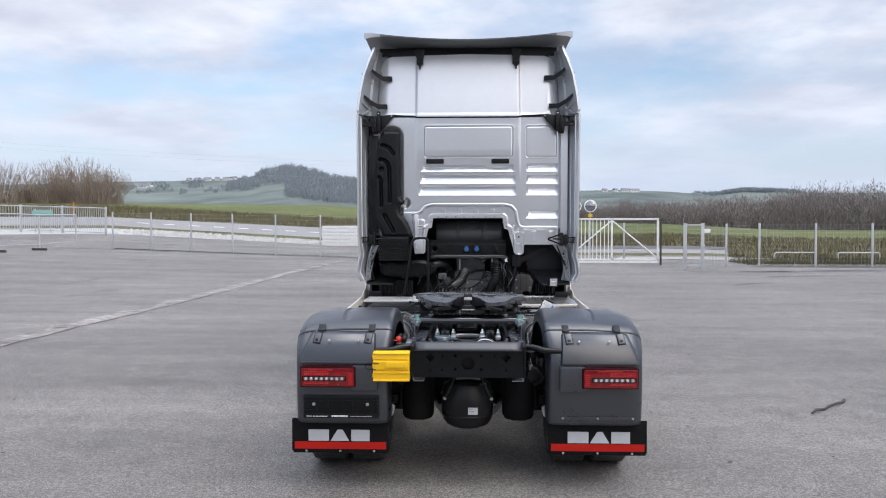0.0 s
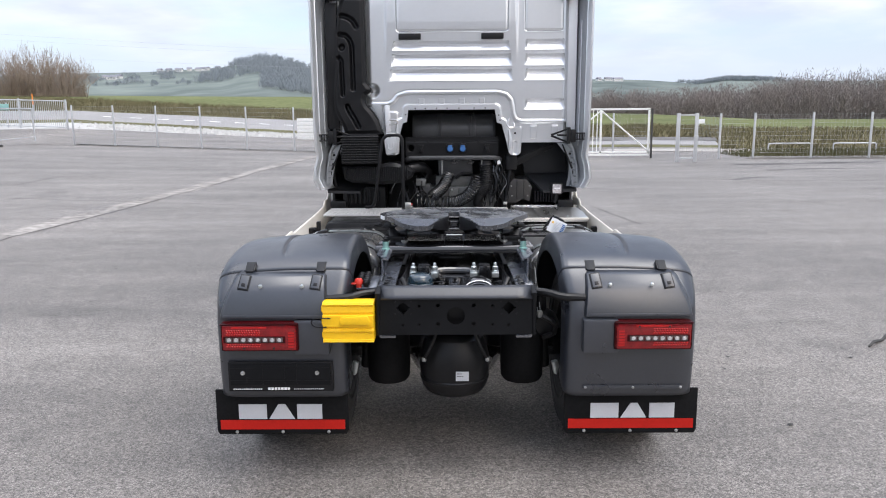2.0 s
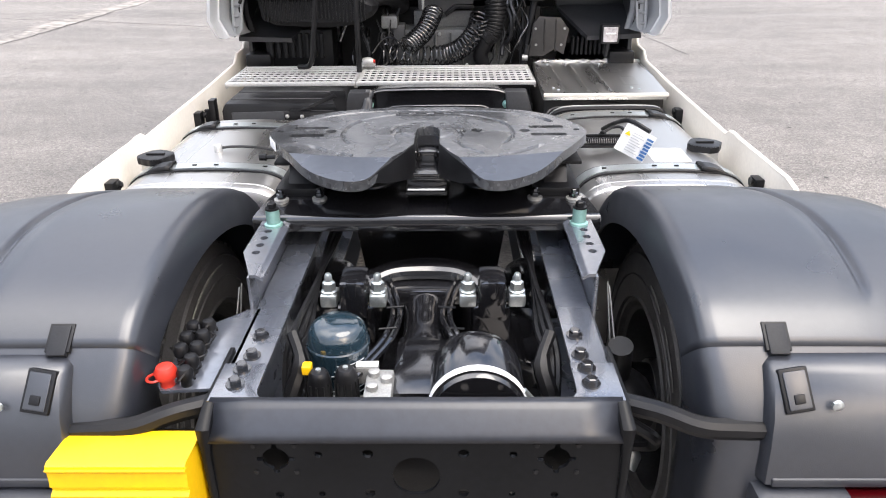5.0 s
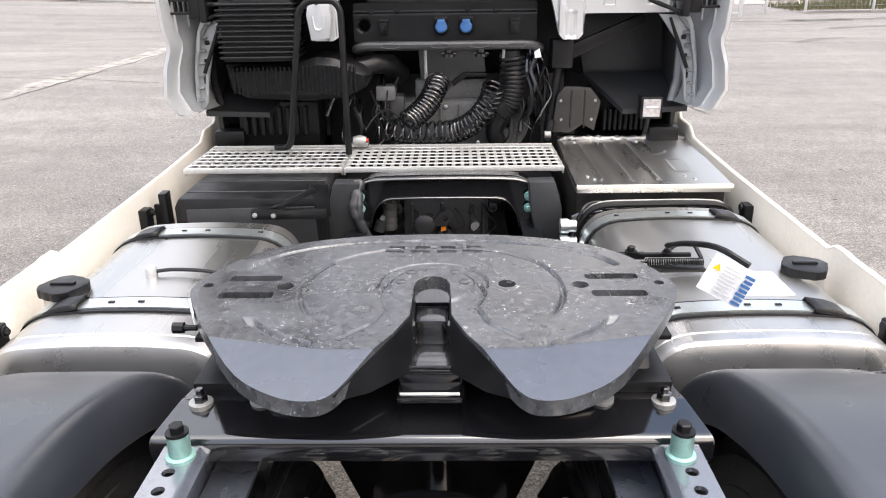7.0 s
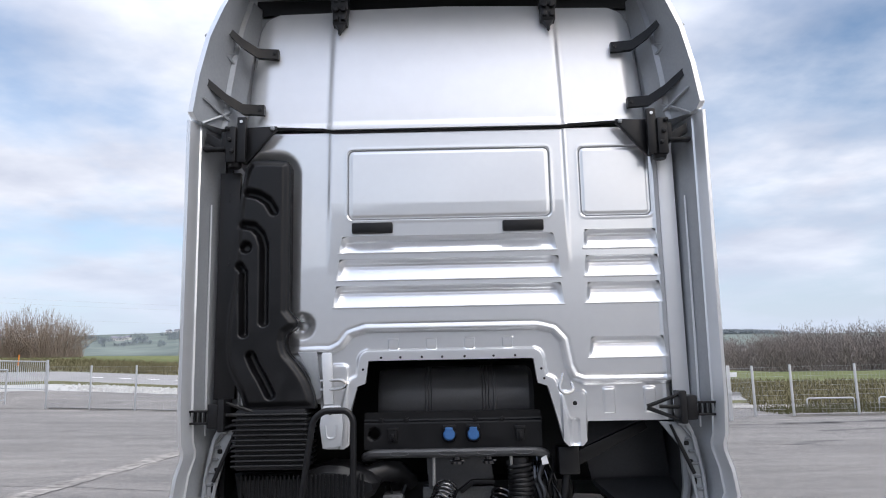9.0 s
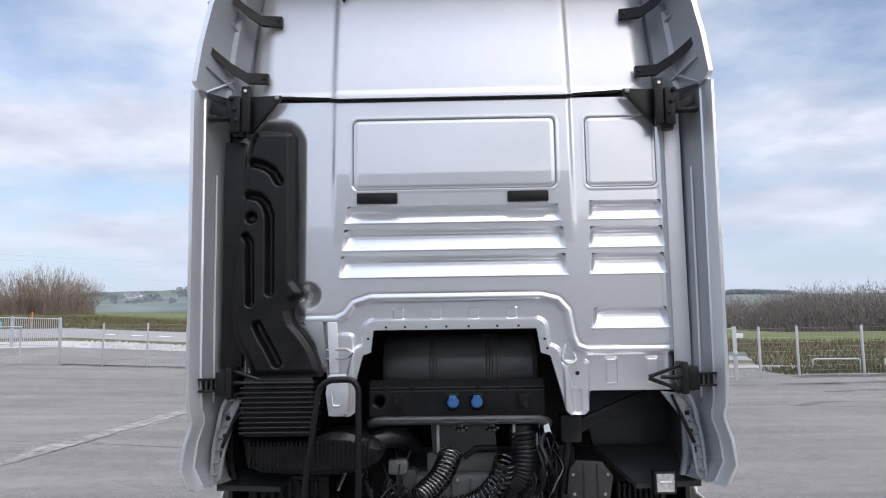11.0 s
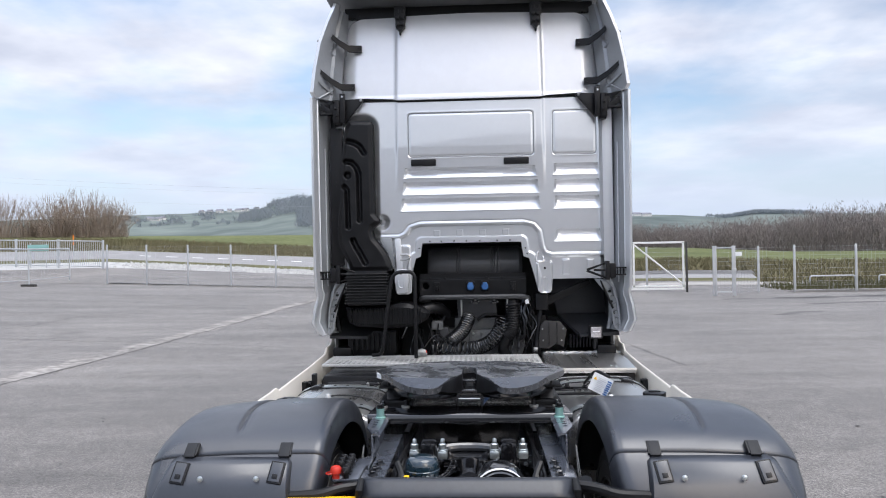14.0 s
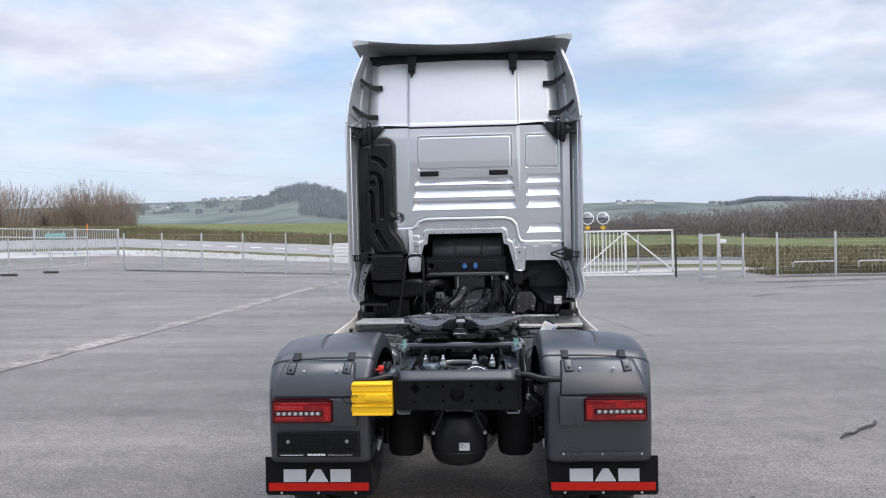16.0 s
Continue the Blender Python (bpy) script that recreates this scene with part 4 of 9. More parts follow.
def side_deflector(s):
    lv = []
    for z, dx, dy in ((1.25, -0.035, 0.03), (1.262, -0.02, 0.0), (1.345, 0.018, -0.01), (1.45, 0.008, 0), (1.53, -0.014, 0.012), (1.56, -0.016, 0.012), (1.60, -0.008, 0), (1.75, 0, 0), (2.5, 0.006, 0), (3.07, 0.010, 0)):
        o = 1.203 + dx
        lv.append([(s * x, y, z) for x, y in ((o - 0.006, 8.12 + dy), (o + 0.004, 8.14 + dy), (o + 0.015, 8.35), (1.19, 8.7), (1.165, 8.72), (1.165, 8.55), (o - 0.088, 8.425), (o - 0.100, 8.405), (o - 0.075, 8.31), (o - 0.066, 8.30), (o - 0.044, 8.212 + dy), (o - 0.036, 8.208 + dy), (o - 0.030, 8.15 + dy), (o - 0.020, 8.12 + dy))])
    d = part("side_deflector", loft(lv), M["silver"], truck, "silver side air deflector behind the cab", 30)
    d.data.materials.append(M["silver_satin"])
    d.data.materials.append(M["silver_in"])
    # Inward faces: lighter silver near the rear edge, greyer silver behind it.
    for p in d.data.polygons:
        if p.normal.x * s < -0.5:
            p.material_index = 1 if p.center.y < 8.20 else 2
    part("edge_bead", tube([(s * 1.130, 8.296, 1.62), (s * 1.134, 8.293, 2.0), (s * 1.137, 8.293, 2.70)], [0.005, 0.006, 0.004], 6), M["silver_satin"], d, "bright pressed bead")
    lv = []
    for z, dx in ((1.25, -0.02), (1.35, 0.0), (1.5, 0.0), (1.65, -0.02), (1.75, 0.0), (3.07, 0.01)):
        o = 1.10 + dx
        lv.append([(s * x, y, z) for x, y in ((o - 0.004, 8.412), (o + 0.006, 8.418), (o + 0.02, 8.5), (o + 0.0, 8.5), (o - 0.012, 8.44), (o - 0.03, 8.435), (o - 0.03, 8.41), (o - 0.010, 8.408))])
    # The left copy is black, the right one grey.
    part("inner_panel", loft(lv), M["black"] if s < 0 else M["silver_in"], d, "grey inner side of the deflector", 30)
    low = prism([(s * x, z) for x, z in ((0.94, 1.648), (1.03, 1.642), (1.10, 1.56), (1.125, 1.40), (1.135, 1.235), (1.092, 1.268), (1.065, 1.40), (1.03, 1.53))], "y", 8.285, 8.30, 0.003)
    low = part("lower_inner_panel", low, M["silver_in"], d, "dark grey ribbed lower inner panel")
    pieces("rib", [(*sorted((s * (1.05 + 0.010 * k), s * (1.085 + 0.008 * k))), 8.268, 8.287, 1.565 - 0.055 * k, 1.577 - 0.055 * k) for k in range(6)], M["silver_dark"], low)
    pieces("pocket", [(*sorted((s * (1.045 + 0.012 * k), s * (1.066 + 0.012 * k))), 8.276, 8.290, 1.540 - 0.085 * k, 1.560 - 0.080 * k) for k in range(3)], M["black"], low)
    part("clip_bracket", fixed(add_prism(bmesh.new(), [(s * 1.02, 1.655), (s * 1.06, 1.655), (s * 1.085, 1.60), (s * 1.10, 1.50), (s * 1.088, 1.50), (s * 1.07, 1.595), (s * 1.048, 1.63), (s * 1.02, 1.63)], "y", 8.255, 8.27, 0.003)), M["silver_in"], low, "grey folded clip bracket")
    part("edge_bead", tube([(s * 1.128, 8.28, 1.25), (s * 1.118, 8.28, 1.42), (s * 1.092, 8.28, 1.57), (s * 1.03, 8.28, 1.645)], 0.010, 6), M["silver_in"], low)
    part("edge_bead", tube([(s * 1.088, 8.28, 1.28), (s * 1.07, 8.28, 1.42), (s * 1.04, 8.28, 1.53)], 0.008, 6), M["silver_in"], low)
    part("gas_strut", tube([(s * 0.985, 8.27, 1.635), (s * 1.02, 8.265, 1.55), (s * 1.075, 8.26, 1.42)], [0.006, 0.009, 0.009]), M["black"], d, "black gas strut")
    return d


def hinge(parent, s, z):
    """A black two-armed hinge between cab wall and deflector."""
    bm = add_prism(bmesh.new(), [(s * 0.822, z + 0.072), (s * 0.985, z + 0.066), (s * 0.985, z - 0.115), (s * 0.965, z - 0.115), (s * 0.835, z + 0.040), (s * 0.822, z + 0.052)], "y", 8.262, 8.285, 0.004)
    add_box(bm, *sorted((s * 0.960, s * 1.003)), 8.215, 8.245, z - 0.12, z + 0.105, 0.005)
    add_box(bm, *sorted((s * 1.003, s * 1.052)), 8.20, 8.32, z - 0.125, z + 0.055, 0.010)
    add_lathe(bm, [(0.028, z - 0.14), (0.034, z - 0.12), (0.034, z - 0.09)], (s * 1.02, 8.25, 0), "z", 14)
    add_box(bm, min(s * 1.05, s * 1.075), max(s * 1.05, s * 1.075), 8.21, 8.30, z - 0.06, z + 0.03, 0.006)
    add_prism(bm, [(s * 1.06, z - 0.02), (s * 1.15, z + 0.03), (s * 1.15, z - 0.02), (s * 1.06, z - 0.065)], "y", 8.215, 8.245, 0.004)
    add_box(bm, min(s * 1.06, s * 1.16), max(s * 1.06, s * 1.16), 8.205, 8.25, z - 0.06, z - 0.045, 0.003)
    h = part("hinge", bm, M["black"], parent, "black hinge bracket")
    part("slot_hole", lathe([(0.008, 0), (0.008, -0.004)], (s * 0.982, 8.2135, z + 0.08), "y", 10), M["silver_satin"], h)
    part("bolt", lathe([(0.011, 0), (0.011, -0.010), (0.006, -0.014)], (s * 0.842, 8.262, z + 0.058), "y", 8), M["silver_in"], h)
    studs("bolt", [(s * (1.02 + 0.012 * k), 8.21, z - 0.07 + 0.055 * k) for k in range(3)], [(0.011, 0), (0.011, -0.02), (0.006, -0.025)], "y", 8, M["black"], h)


def low_hinge(parent, s):
    bm = bmesh.new()
    tri = [(s * 0.878, 8.235, 1.717), (s * 1.022, 8.225, 1.768), (s * 1.022, 8.225, 1.655), (s * 0.878, 8.235, 1.712)]
    add_tube(bm, tri, 0.010, 6)
    add_tube(bm, [(s * 0.93, 8.23, 1.716), (s * 1.03, 8.225, 1.712)], 0.009, 6)
    add_box(bm, *sorted((s * 1.015, s * 1.045)), 8.19, 8.30, 1.64, 1.785, 0.008)
    add_box(bm, *sorted((s * 1.045, s * 1.095)), 8.20, 8.29, 1.655, 1.765, 0.012)
    h = part("hinge", bm, M["black"], parent, "black latticed hinge bracket")
    pieces("lattice_bar", [(*sorted((s * (1.10 + 0.022 * k), s * (1.107 + 0.022 * k))), 8.19, 8.22, 1.68, 1.735) for k in range(4)] + [(*sorted((s * 1.09, s * 1.175)), 8.185, 8.22, z, z + 0.010) for z in (1.675, 1.728)], M["black"], h, "", 0.002)


def fairing_arm(parent, s, z, x0):
    """A black curved arm from the wall to the roof fairing."""
    back = WALL_Y + 0.15 * ((z - 3.08) / 0.75) ** 1.25 - 0.02
    pts = [(s * x0, back - 0.012, z - 0.02), (s * (x0 + 0.10), back - 0.03, z - 0.02), (s * (x0 + 0.17), back - 0.07, z + 0.018), (s * (x0 + 0.25), back - 0.13, z + 0.085)]
    bm = bmesh.new()
    rows = []
    for p, w in zip(pts, (0.025, 0.025, 0.024, 0.020)):
        p = Vector(p)
        rows.append([bm.verts.new(p + Vector((0, a, b))) for a, b in ((-0.014, -w), (-0.014, w), (0.014, w), (0.014, -w))])
    for a, b in zip(rows, rows[1:]):
        for i in range(4):
            bm.faces.new((a[i], a[(i + 1) % 4], b[(i + 1) % 4], b[i]))
    bm.faces.new(rows[0])
    bm.faces.new(rows[-1][::-1])
    fixed(bm)
    for k in (0.02, 0.07):
        add_lathe(bm, [(0.008, 0), (0.008, -0.012)], (s * (x0 + k), back - 0.024, z - 0.02), "y", 8)
    part("arm", bm, M["black"], parent, "black curved support arm")


def roof_fairing(s):
    lv = []
    for z, xo, xi, yo in ((3.075, 1.20, 1.045, 8.14), (3.11, 1.215, 1.04, 8.12), (3.3, 1.192, 1.035, 8.13), (3.5, 1.155, 1.02, 8.15), (3.66, 1.10, 1.0, 8.17), (3.76, 1.06, 0.98, 8.19), (3.82, 1.045, 0.97, 8.22)):
        yb = WALL_Y + 0.15 * ((z - 3.07) / 0.75) ** 1.25
        lv.append([(s * x, y, z) for x, y in ((xo - 0.008, yo), (xo, yo + 0.02), (xo + 0.01, yo + 0.3), (xo - 0.03, yo + 0.6), (xi - 0.03, yb + 0.16), (xi - 0.02, yb + 0.05), (xi + 0.01, yb + 0.005), (xi + 0.025, yb - 0.06), (xi + 0.05, yb - 0.065), (xo - 0.05, yo + 0.05), (xo - 0.03, yo))])
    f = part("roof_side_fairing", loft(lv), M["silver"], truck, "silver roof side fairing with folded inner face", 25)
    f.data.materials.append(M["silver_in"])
    # Faces turned inward are coloured a greyer silver than the outer skin.
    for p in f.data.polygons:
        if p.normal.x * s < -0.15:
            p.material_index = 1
    for z0, z1 in ((3.12, 3.20), (3.16, 3.07), (3.44, 3.52), (3.50, 3.42)):
        bm = bmesh.new()
        yb = WALL_Y + 0.15 * ((max(z0, 3.08) - 3.07) / 0.75) ** 1.25
        add_tube(bm, [(s * 1.06, yb - 0.055, z0), (s * 1.155, 8.17, z1)], 0.008, 5)
        part("stiffening_rib", bm, M["silver_in"], f)
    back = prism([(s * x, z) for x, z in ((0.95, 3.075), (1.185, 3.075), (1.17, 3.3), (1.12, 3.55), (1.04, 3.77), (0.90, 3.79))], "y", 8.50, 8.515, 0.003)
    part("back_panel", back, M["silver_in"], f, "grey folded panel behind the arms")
    pieces("fold", [(*sorted((s * (1.02 - 0.05 * k), s * (1.035 - 0.05 * k))), 8.455, 8.50, 3.10, 3.62 - 0.03 * k) for k in range(2)], M["silver_in"], f)
    for z, x0 in ((3.20, 0.895), (3.52, 0.845)):
        fairing_arm(f, s, z, x0)
    return f


for s in (-1, 1):
    d = side_deflector(s)
    hinge(d, s, 3.01)
    low_hinge(d, s)
    roof_fairing(s)


def roof_spoiler():
    bm = bmesh.new()
    rows = []
    n = 40
    for i in range(n + 1):
        x = -1.125 + 2.25 * i / n
        k = abs(x) / 1.125
        zt = 3.885 + 0.075 * k ** 2 + (0.0 if k < 0.97 else -0.012)
        lip = 0.010 + 0.055 * max(0, (k - 0.72) / 0.28) ** 1.5
        y = 8.14 + 0.03 * (1 - k)
        rows.append([bm.verts.new(p) for p in ((x, y, zt), (x, y + 0.06, zt + 0.012), (x, y + 0.7, zt - 0.02), (x, y + 0.7, zt - 0.06), (x, y + 0.33, zt - 0.012 - 0.03 * k), (x * 0.995, y + 0.06, zt - lip * 0.7), (x, y + 0.004, zt - lip))])
    m = len(rows[0])
    for a, b in zip(rows, rows[1:]):
        for i in range(m):
            bm.faces.new((a[i], a[(i + 1) % m], b[(i + 1) % m], b[i]))
    bm.faces.new(rows[0])
    bm.faces.new(rows[-1][::-1])
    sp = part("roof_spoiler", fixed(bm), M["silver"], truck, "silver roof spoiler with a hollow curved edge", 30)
    # Downward faces get darkened silver: the underside's shade is put into the colour.
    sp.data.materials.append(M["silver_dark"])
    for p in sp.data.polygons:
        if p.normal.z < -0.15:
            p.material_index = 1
    # A black bar draws the dark band between rear panel and spoiler.
    part("crossbar", box(-1.0, 1.0, 8.50, 8.60, 3.76, 3.87, bevel=0.008), M["black"], sp, "black bar for the dark band inside the spoiler")
    for x in (-0.535, 0.535):
        b = bmesh.new()
        add_box(b, x - 0.045, x + 0.045, 8.355, 8.415, 3.735, 3.83, 0.008)
        add_box(b, x - 0.038, x + 0.038, 8.365, 8.435, 3.66, 3.75, 0.008)
        add_prism(b, [(x - 0.03, 3.665), (x + 0.03, 3.665), (x + 0.006, 3.63), (x - 0.006, 3.63)], "y", 8.370, 8.425, 0.003)
        for r in range(3):
            for c in (-1, 1):
                add_box(b, x + c * 0.019 - 0.012, x + c * 0.019 + 0.012, 8.347, 8.365, 3.675 + 0.05 * r, 3.70 + 0.05 * r, 0.003)
        add_lathe(b, [(0.009, 0), (0.009, -0.02), (0.004, -0.03)], (x, 8.375, 3.63), "z", 8)
        part("adjuster_bracket", b, M["black"], sp, "black slotted adjuster bracket")


roof_spoiler()

# air intake duct on the wall
DUCT = [(p.x, p.y) for p in smooth_line([(-0.952, 2.885), (-0.935, 2.908), (-0.78, 2.905), (-0.752, 2.88)], 3)] + [(-0.748, 2.185), (-0.706, 2.132), (-0.708, 2.106), (-0.757, 2.073)] + [(p.x, p.y) for p in smooth_line([(-0.764, 2.042), (-0.75, 1.99), (-0.71, 1.944), (-0.657, 1.867), (-0.627, 1.79), (-0.622, 1.735)], 3)] + [(p.x, p.y) for p in smooth_line([(-0.945, 1.735), (-0.965, 1.80), (-1.013, 1.893), (-1.040, 1.988), (-1.038, 2.156), (-1.010, 2.366), (-1.002, 2.581), (-0.983, 2.773), (-0.965, 2.87)], 3)]


def duct_slots(x, z):
    d = d_line(x, z, [(-0.950, 2.748), (-0.90, 2.735), (-0.855, 2.705), (-0.825, 2.655)]) - 0.017
    d = np.minimum(d, d_line(x, z, [(-0.970, 2.592), (-0.920, 2.582), (-0.885, 2.545), (-0.867, 2.49), (-0.863, 2.13)]) - 0.016)
    d = np.minimum(d, np.hypot(x + 0.956, z - 2.483) - 0.024)
    d = np.minimum(d, d_line(x, z, [(-0.982, 2.396), (-0.962, 2.365), (-0.955, 2.08)]) - 0.015)
    return np.minimum(d, d_line(x, z, [(-0.918, 1.975), (-0.895, 1.925), (-0.862, 1.87), (-0.825, 1.80)]) - 0.018)


duct = part("air_intake_duct", relief(-1.06, -0.615, 1.73, 2.915, 0.005, lambda x, z: d_poly(x, z, DUCT), lambda x, z: -0.045 * step(duct_slots(x, z), 0.022) + 0.018 * step(d_poly(x, z, DUCT) + 0.022, 0.03), lambda x, z, h: (x, 8.262 - h, z), (0, 0.07, 0)), M["black"], truck, "moulded black plastic air intake duct", 60)
part("mounting_strip", box(-1.10, -1.0, 8.295, 8.33, 1.78, 2.86, bevel=0.006), M["black"], duct, "black mounting strip")
for z in (2.72, 2.71 - 0.3, 2.05):
    for dz in (0.0, 0.03):
        part("hole", lathe([(0.007, 0), (0.007, -0.003)], (-1.05, 8.295, z + dz), "y", 10), M["engine"], duct)
part("cab_side_inner", box(1.03, 1.108, 8.345, 8.36, 1.68, 3.05, bevel=0.004), M["silver_satin"], truck, "silver inner side of the cab edge")
bellows = part("bellows_core", box(-0.972, -0.658, 8.225, 8.45, 1.47, 1.735, bevel=0.01), M["black"], duct, "black rubber bellows")
pieces("bellows_ring", [(-0.985, -0.645, 8.205, 8.46, 1.706 - k * 0.0222, 1.717 - k * 0.0222) for k in range(11)], M["black"], duct)
tub = []
for y, g in ((8.27, 0.03), (8.30, 0.0), (8.58, 0.0), (8.62, 0.03)):
    tub.append([(x, y, z) for x, z in ((-0.97 + g, 1.335 + g), (-0.90, 1.30 + g), (-0.62, 1.285 + g), (-0.45, 1.30 + g), (-0.36, 1.345 + g), (-0.335 - g, 1.40), (-0.38, 1.435 - g), (-0.50, 1.475 - g), (-0.58, 1.48 - g), (-0.66, 1.455 - g), (-0.99 + g, 1.452 - g))])
housing = part("air_filter_housing", loft(tub), M["black"], duct, "black air filter housing with upright ribs")
pieces("housing_rib", [(-0.955 + k * 0.0195, -0.945 + k * 0.0195, 8.262, 8.29, 1.325 - 0.012 * math.sin(k / 3.0), 1.445) for k in range(29)], M["black"], duct)
part("pipe", tube([(-0.42, 8.45, 1.40), (-0.33, 8.47, 1.43), (-0.27, 8.52, 1.42), (-0.22, 8.62, 1.36)], 0.05, 12), M["black"], duct)

# ---- truck: frame ----
bm = bmesh.new()
fronts = []
for s in (-1, 1):
    rail = [(s * x, z) for x, z in ((0.312, 1.02), (0.388, 1.02), (0.395, 1.013), (0.395, 0.752), (0.388, 0.745), (0.312, 0.745), (0.312, 0.755), (0.384, 0.755), (0.384, 1.01), (0.312, 1.01))]
    add_prism(bm, rail, "y", 5.338, 6.70)
    fronts.append(add_prism(bmesh.new(), [(x, z - 0.16) for x, z in rail], "y", 6.70, 9.9))
chassis = part("chassis_frame", bm, M["frame_paint"], truck, "grey-black painted steel ladder frame")
for bm in fronts:
    part("front_rail", bm, M["frame_black"], chassis, "black lower rail ahead of the fifth wheel")


def rear_crossmember():
    def hole(x, z):
        ax = np.abs(x)
        eared = np.minimum(np.hypot(ax - 0.262, z - 0.940) - 0.025, np.minimum(d_box(ax, z, 0.226, 0.298, 0.935, 0.945), d_box(ax, z, 0.257, 0.267, 0.906, 0.974)))
        small = np.minimum(np.hypot(ax - 0.089, z - 0.952) - 0.010, np.hypot(ax - 0.089, z - 0.858) - 0.010)
        tiny = np.minimum(np.hypot(ax - 0.181, z - 0.950) - 0.0075, np.hypot(ax - 0.181, z - 0.855) - 0.0065)
        return np.minimum(np.minimum(np.hypot(x, z - 0.898) - 0.045, eared), np.minimum(np.minimum(small, tiny), np.hypot(ax - 0.262, z - 0.853) - 0.008))

    part("rear_crossmember", relief(-0.388, 0.388, 0.80, 0.992, 0.004, lambda x, z: np.maximum(d_box(x, z, -0.386, 0.386, 0.802, 0.995, 0.014), -hole(x, z)), lambda x, z: 0 * x, lambda x, z, h: (x, 5.202 - h, z), (0, 0.008, 0)), M["frame_black"], chassis, "black rear crossmember with round holes")
    bm = bmesh.new()
    rows = []
    for y, z in ((5.1975, 0.984), (5.1985, 0.991), (5.202, 0.997), (5.207, 1.002), (5.230, 1.027), (5.240, 1.034), (5.252, 1.037)):
        rows.append([bm.verts.new((x, y, z)) for x in (-0.384, -0.30, 0.0, 0.30, 0.384)])
    for p, q in zip(rows, rows[1:]):
        for i in range(4):
            bm.faces.new((p[i], p[i + 1], q[i + 1], q[i]))
    solid(part("top_flange", fixed(bm), M["flange"], chassis, "grey-blue sloping top flange"), 0.008)
    for s in (-1, 1):
        fillet = [(0.27 + 0.035 * math.cos(a), 5.287 + 0.035 * math.sin(a)) for a in np.linspace(-math.pi / 2, 0, 6)]
        outline = [(s * x, y) for x, y in [(0.215, 5.250)] + fillet + [(0.305, 5.375), (0.392, 5.375), (0.392, 5.250)]]
        part("corner_plate", prism(outline, "z", 1.030, 1.037, 0.002), M["frame_paint"], chassis, "grey gusset plate with a rounded inner corner")
        part("corner_horn", tube([(s * 0.388, 5.205, 0.800), (s * 0.388, 5.198, 0.95), (s * 0.386, 5.198, 1.012), (s * 0.383, 5.240, 1.037)], [0.009, 0.009, 0.015, 0.012], 10), M["frame_black"], chassis, "rounded black corner of the crossmember")
        # These near-black discs draw small dark holes, not bolt heads.
        studs("bolt", [(s * x, 5.2015, z) for x, z in ((0.224, 0.971), (0.224, 0.909), (0.300, 0.971), (0.300, 0.909))], [(0.005, 0), (0.005, -0.002), (0.003, -0.0025)], "y", 8, M["engine"], chassis)
        part("rail_end", prism([(5.205, 0.802), (5.205, 0.990), (5.25, 1.034), (5.44, 1.034), (5.46, 0.78)], "x", *sorted((s * 0.389, s * 0.399)), 0.002), M["frame_black"], chassis)
        for y, z in ((5.300, 1.037), (5.352, 1.037), (5.425, 1.02), (5.503, 1.02)):
            part("bolt", add_bolt(bmesh.new(), (s * (0.351 if s < 0 else 0.335), y, z), 0.012, 0.017), M["black_gloss"], chassis)
    part("crossmember_inner", box(-0.33, 0.33, 5.268, 5.276, 0.80, 0.97, bevel=0.002), M["black"], chassis)


rear_crossmember()


def mudguard_arm(s):
    pts = bend([(s * 0.38, 5.30, 1.0), (s * 0.47, 5.26, 1.0), (s * 0.53, 5.235, 0.985), (s * 0.66, 5.235, 0.98)], 0.05)
    bm = bmesh.new()
    add_tube(bm, pts, 0.021, 10)
    part("mudguard_arm", bm, M["black"], chassis, "bent black mudguard tube")


for s in (-1, 1):
    mudguard_arm(s)

# ---- truck: rear wheels ----
AXLE_Y = 6.0


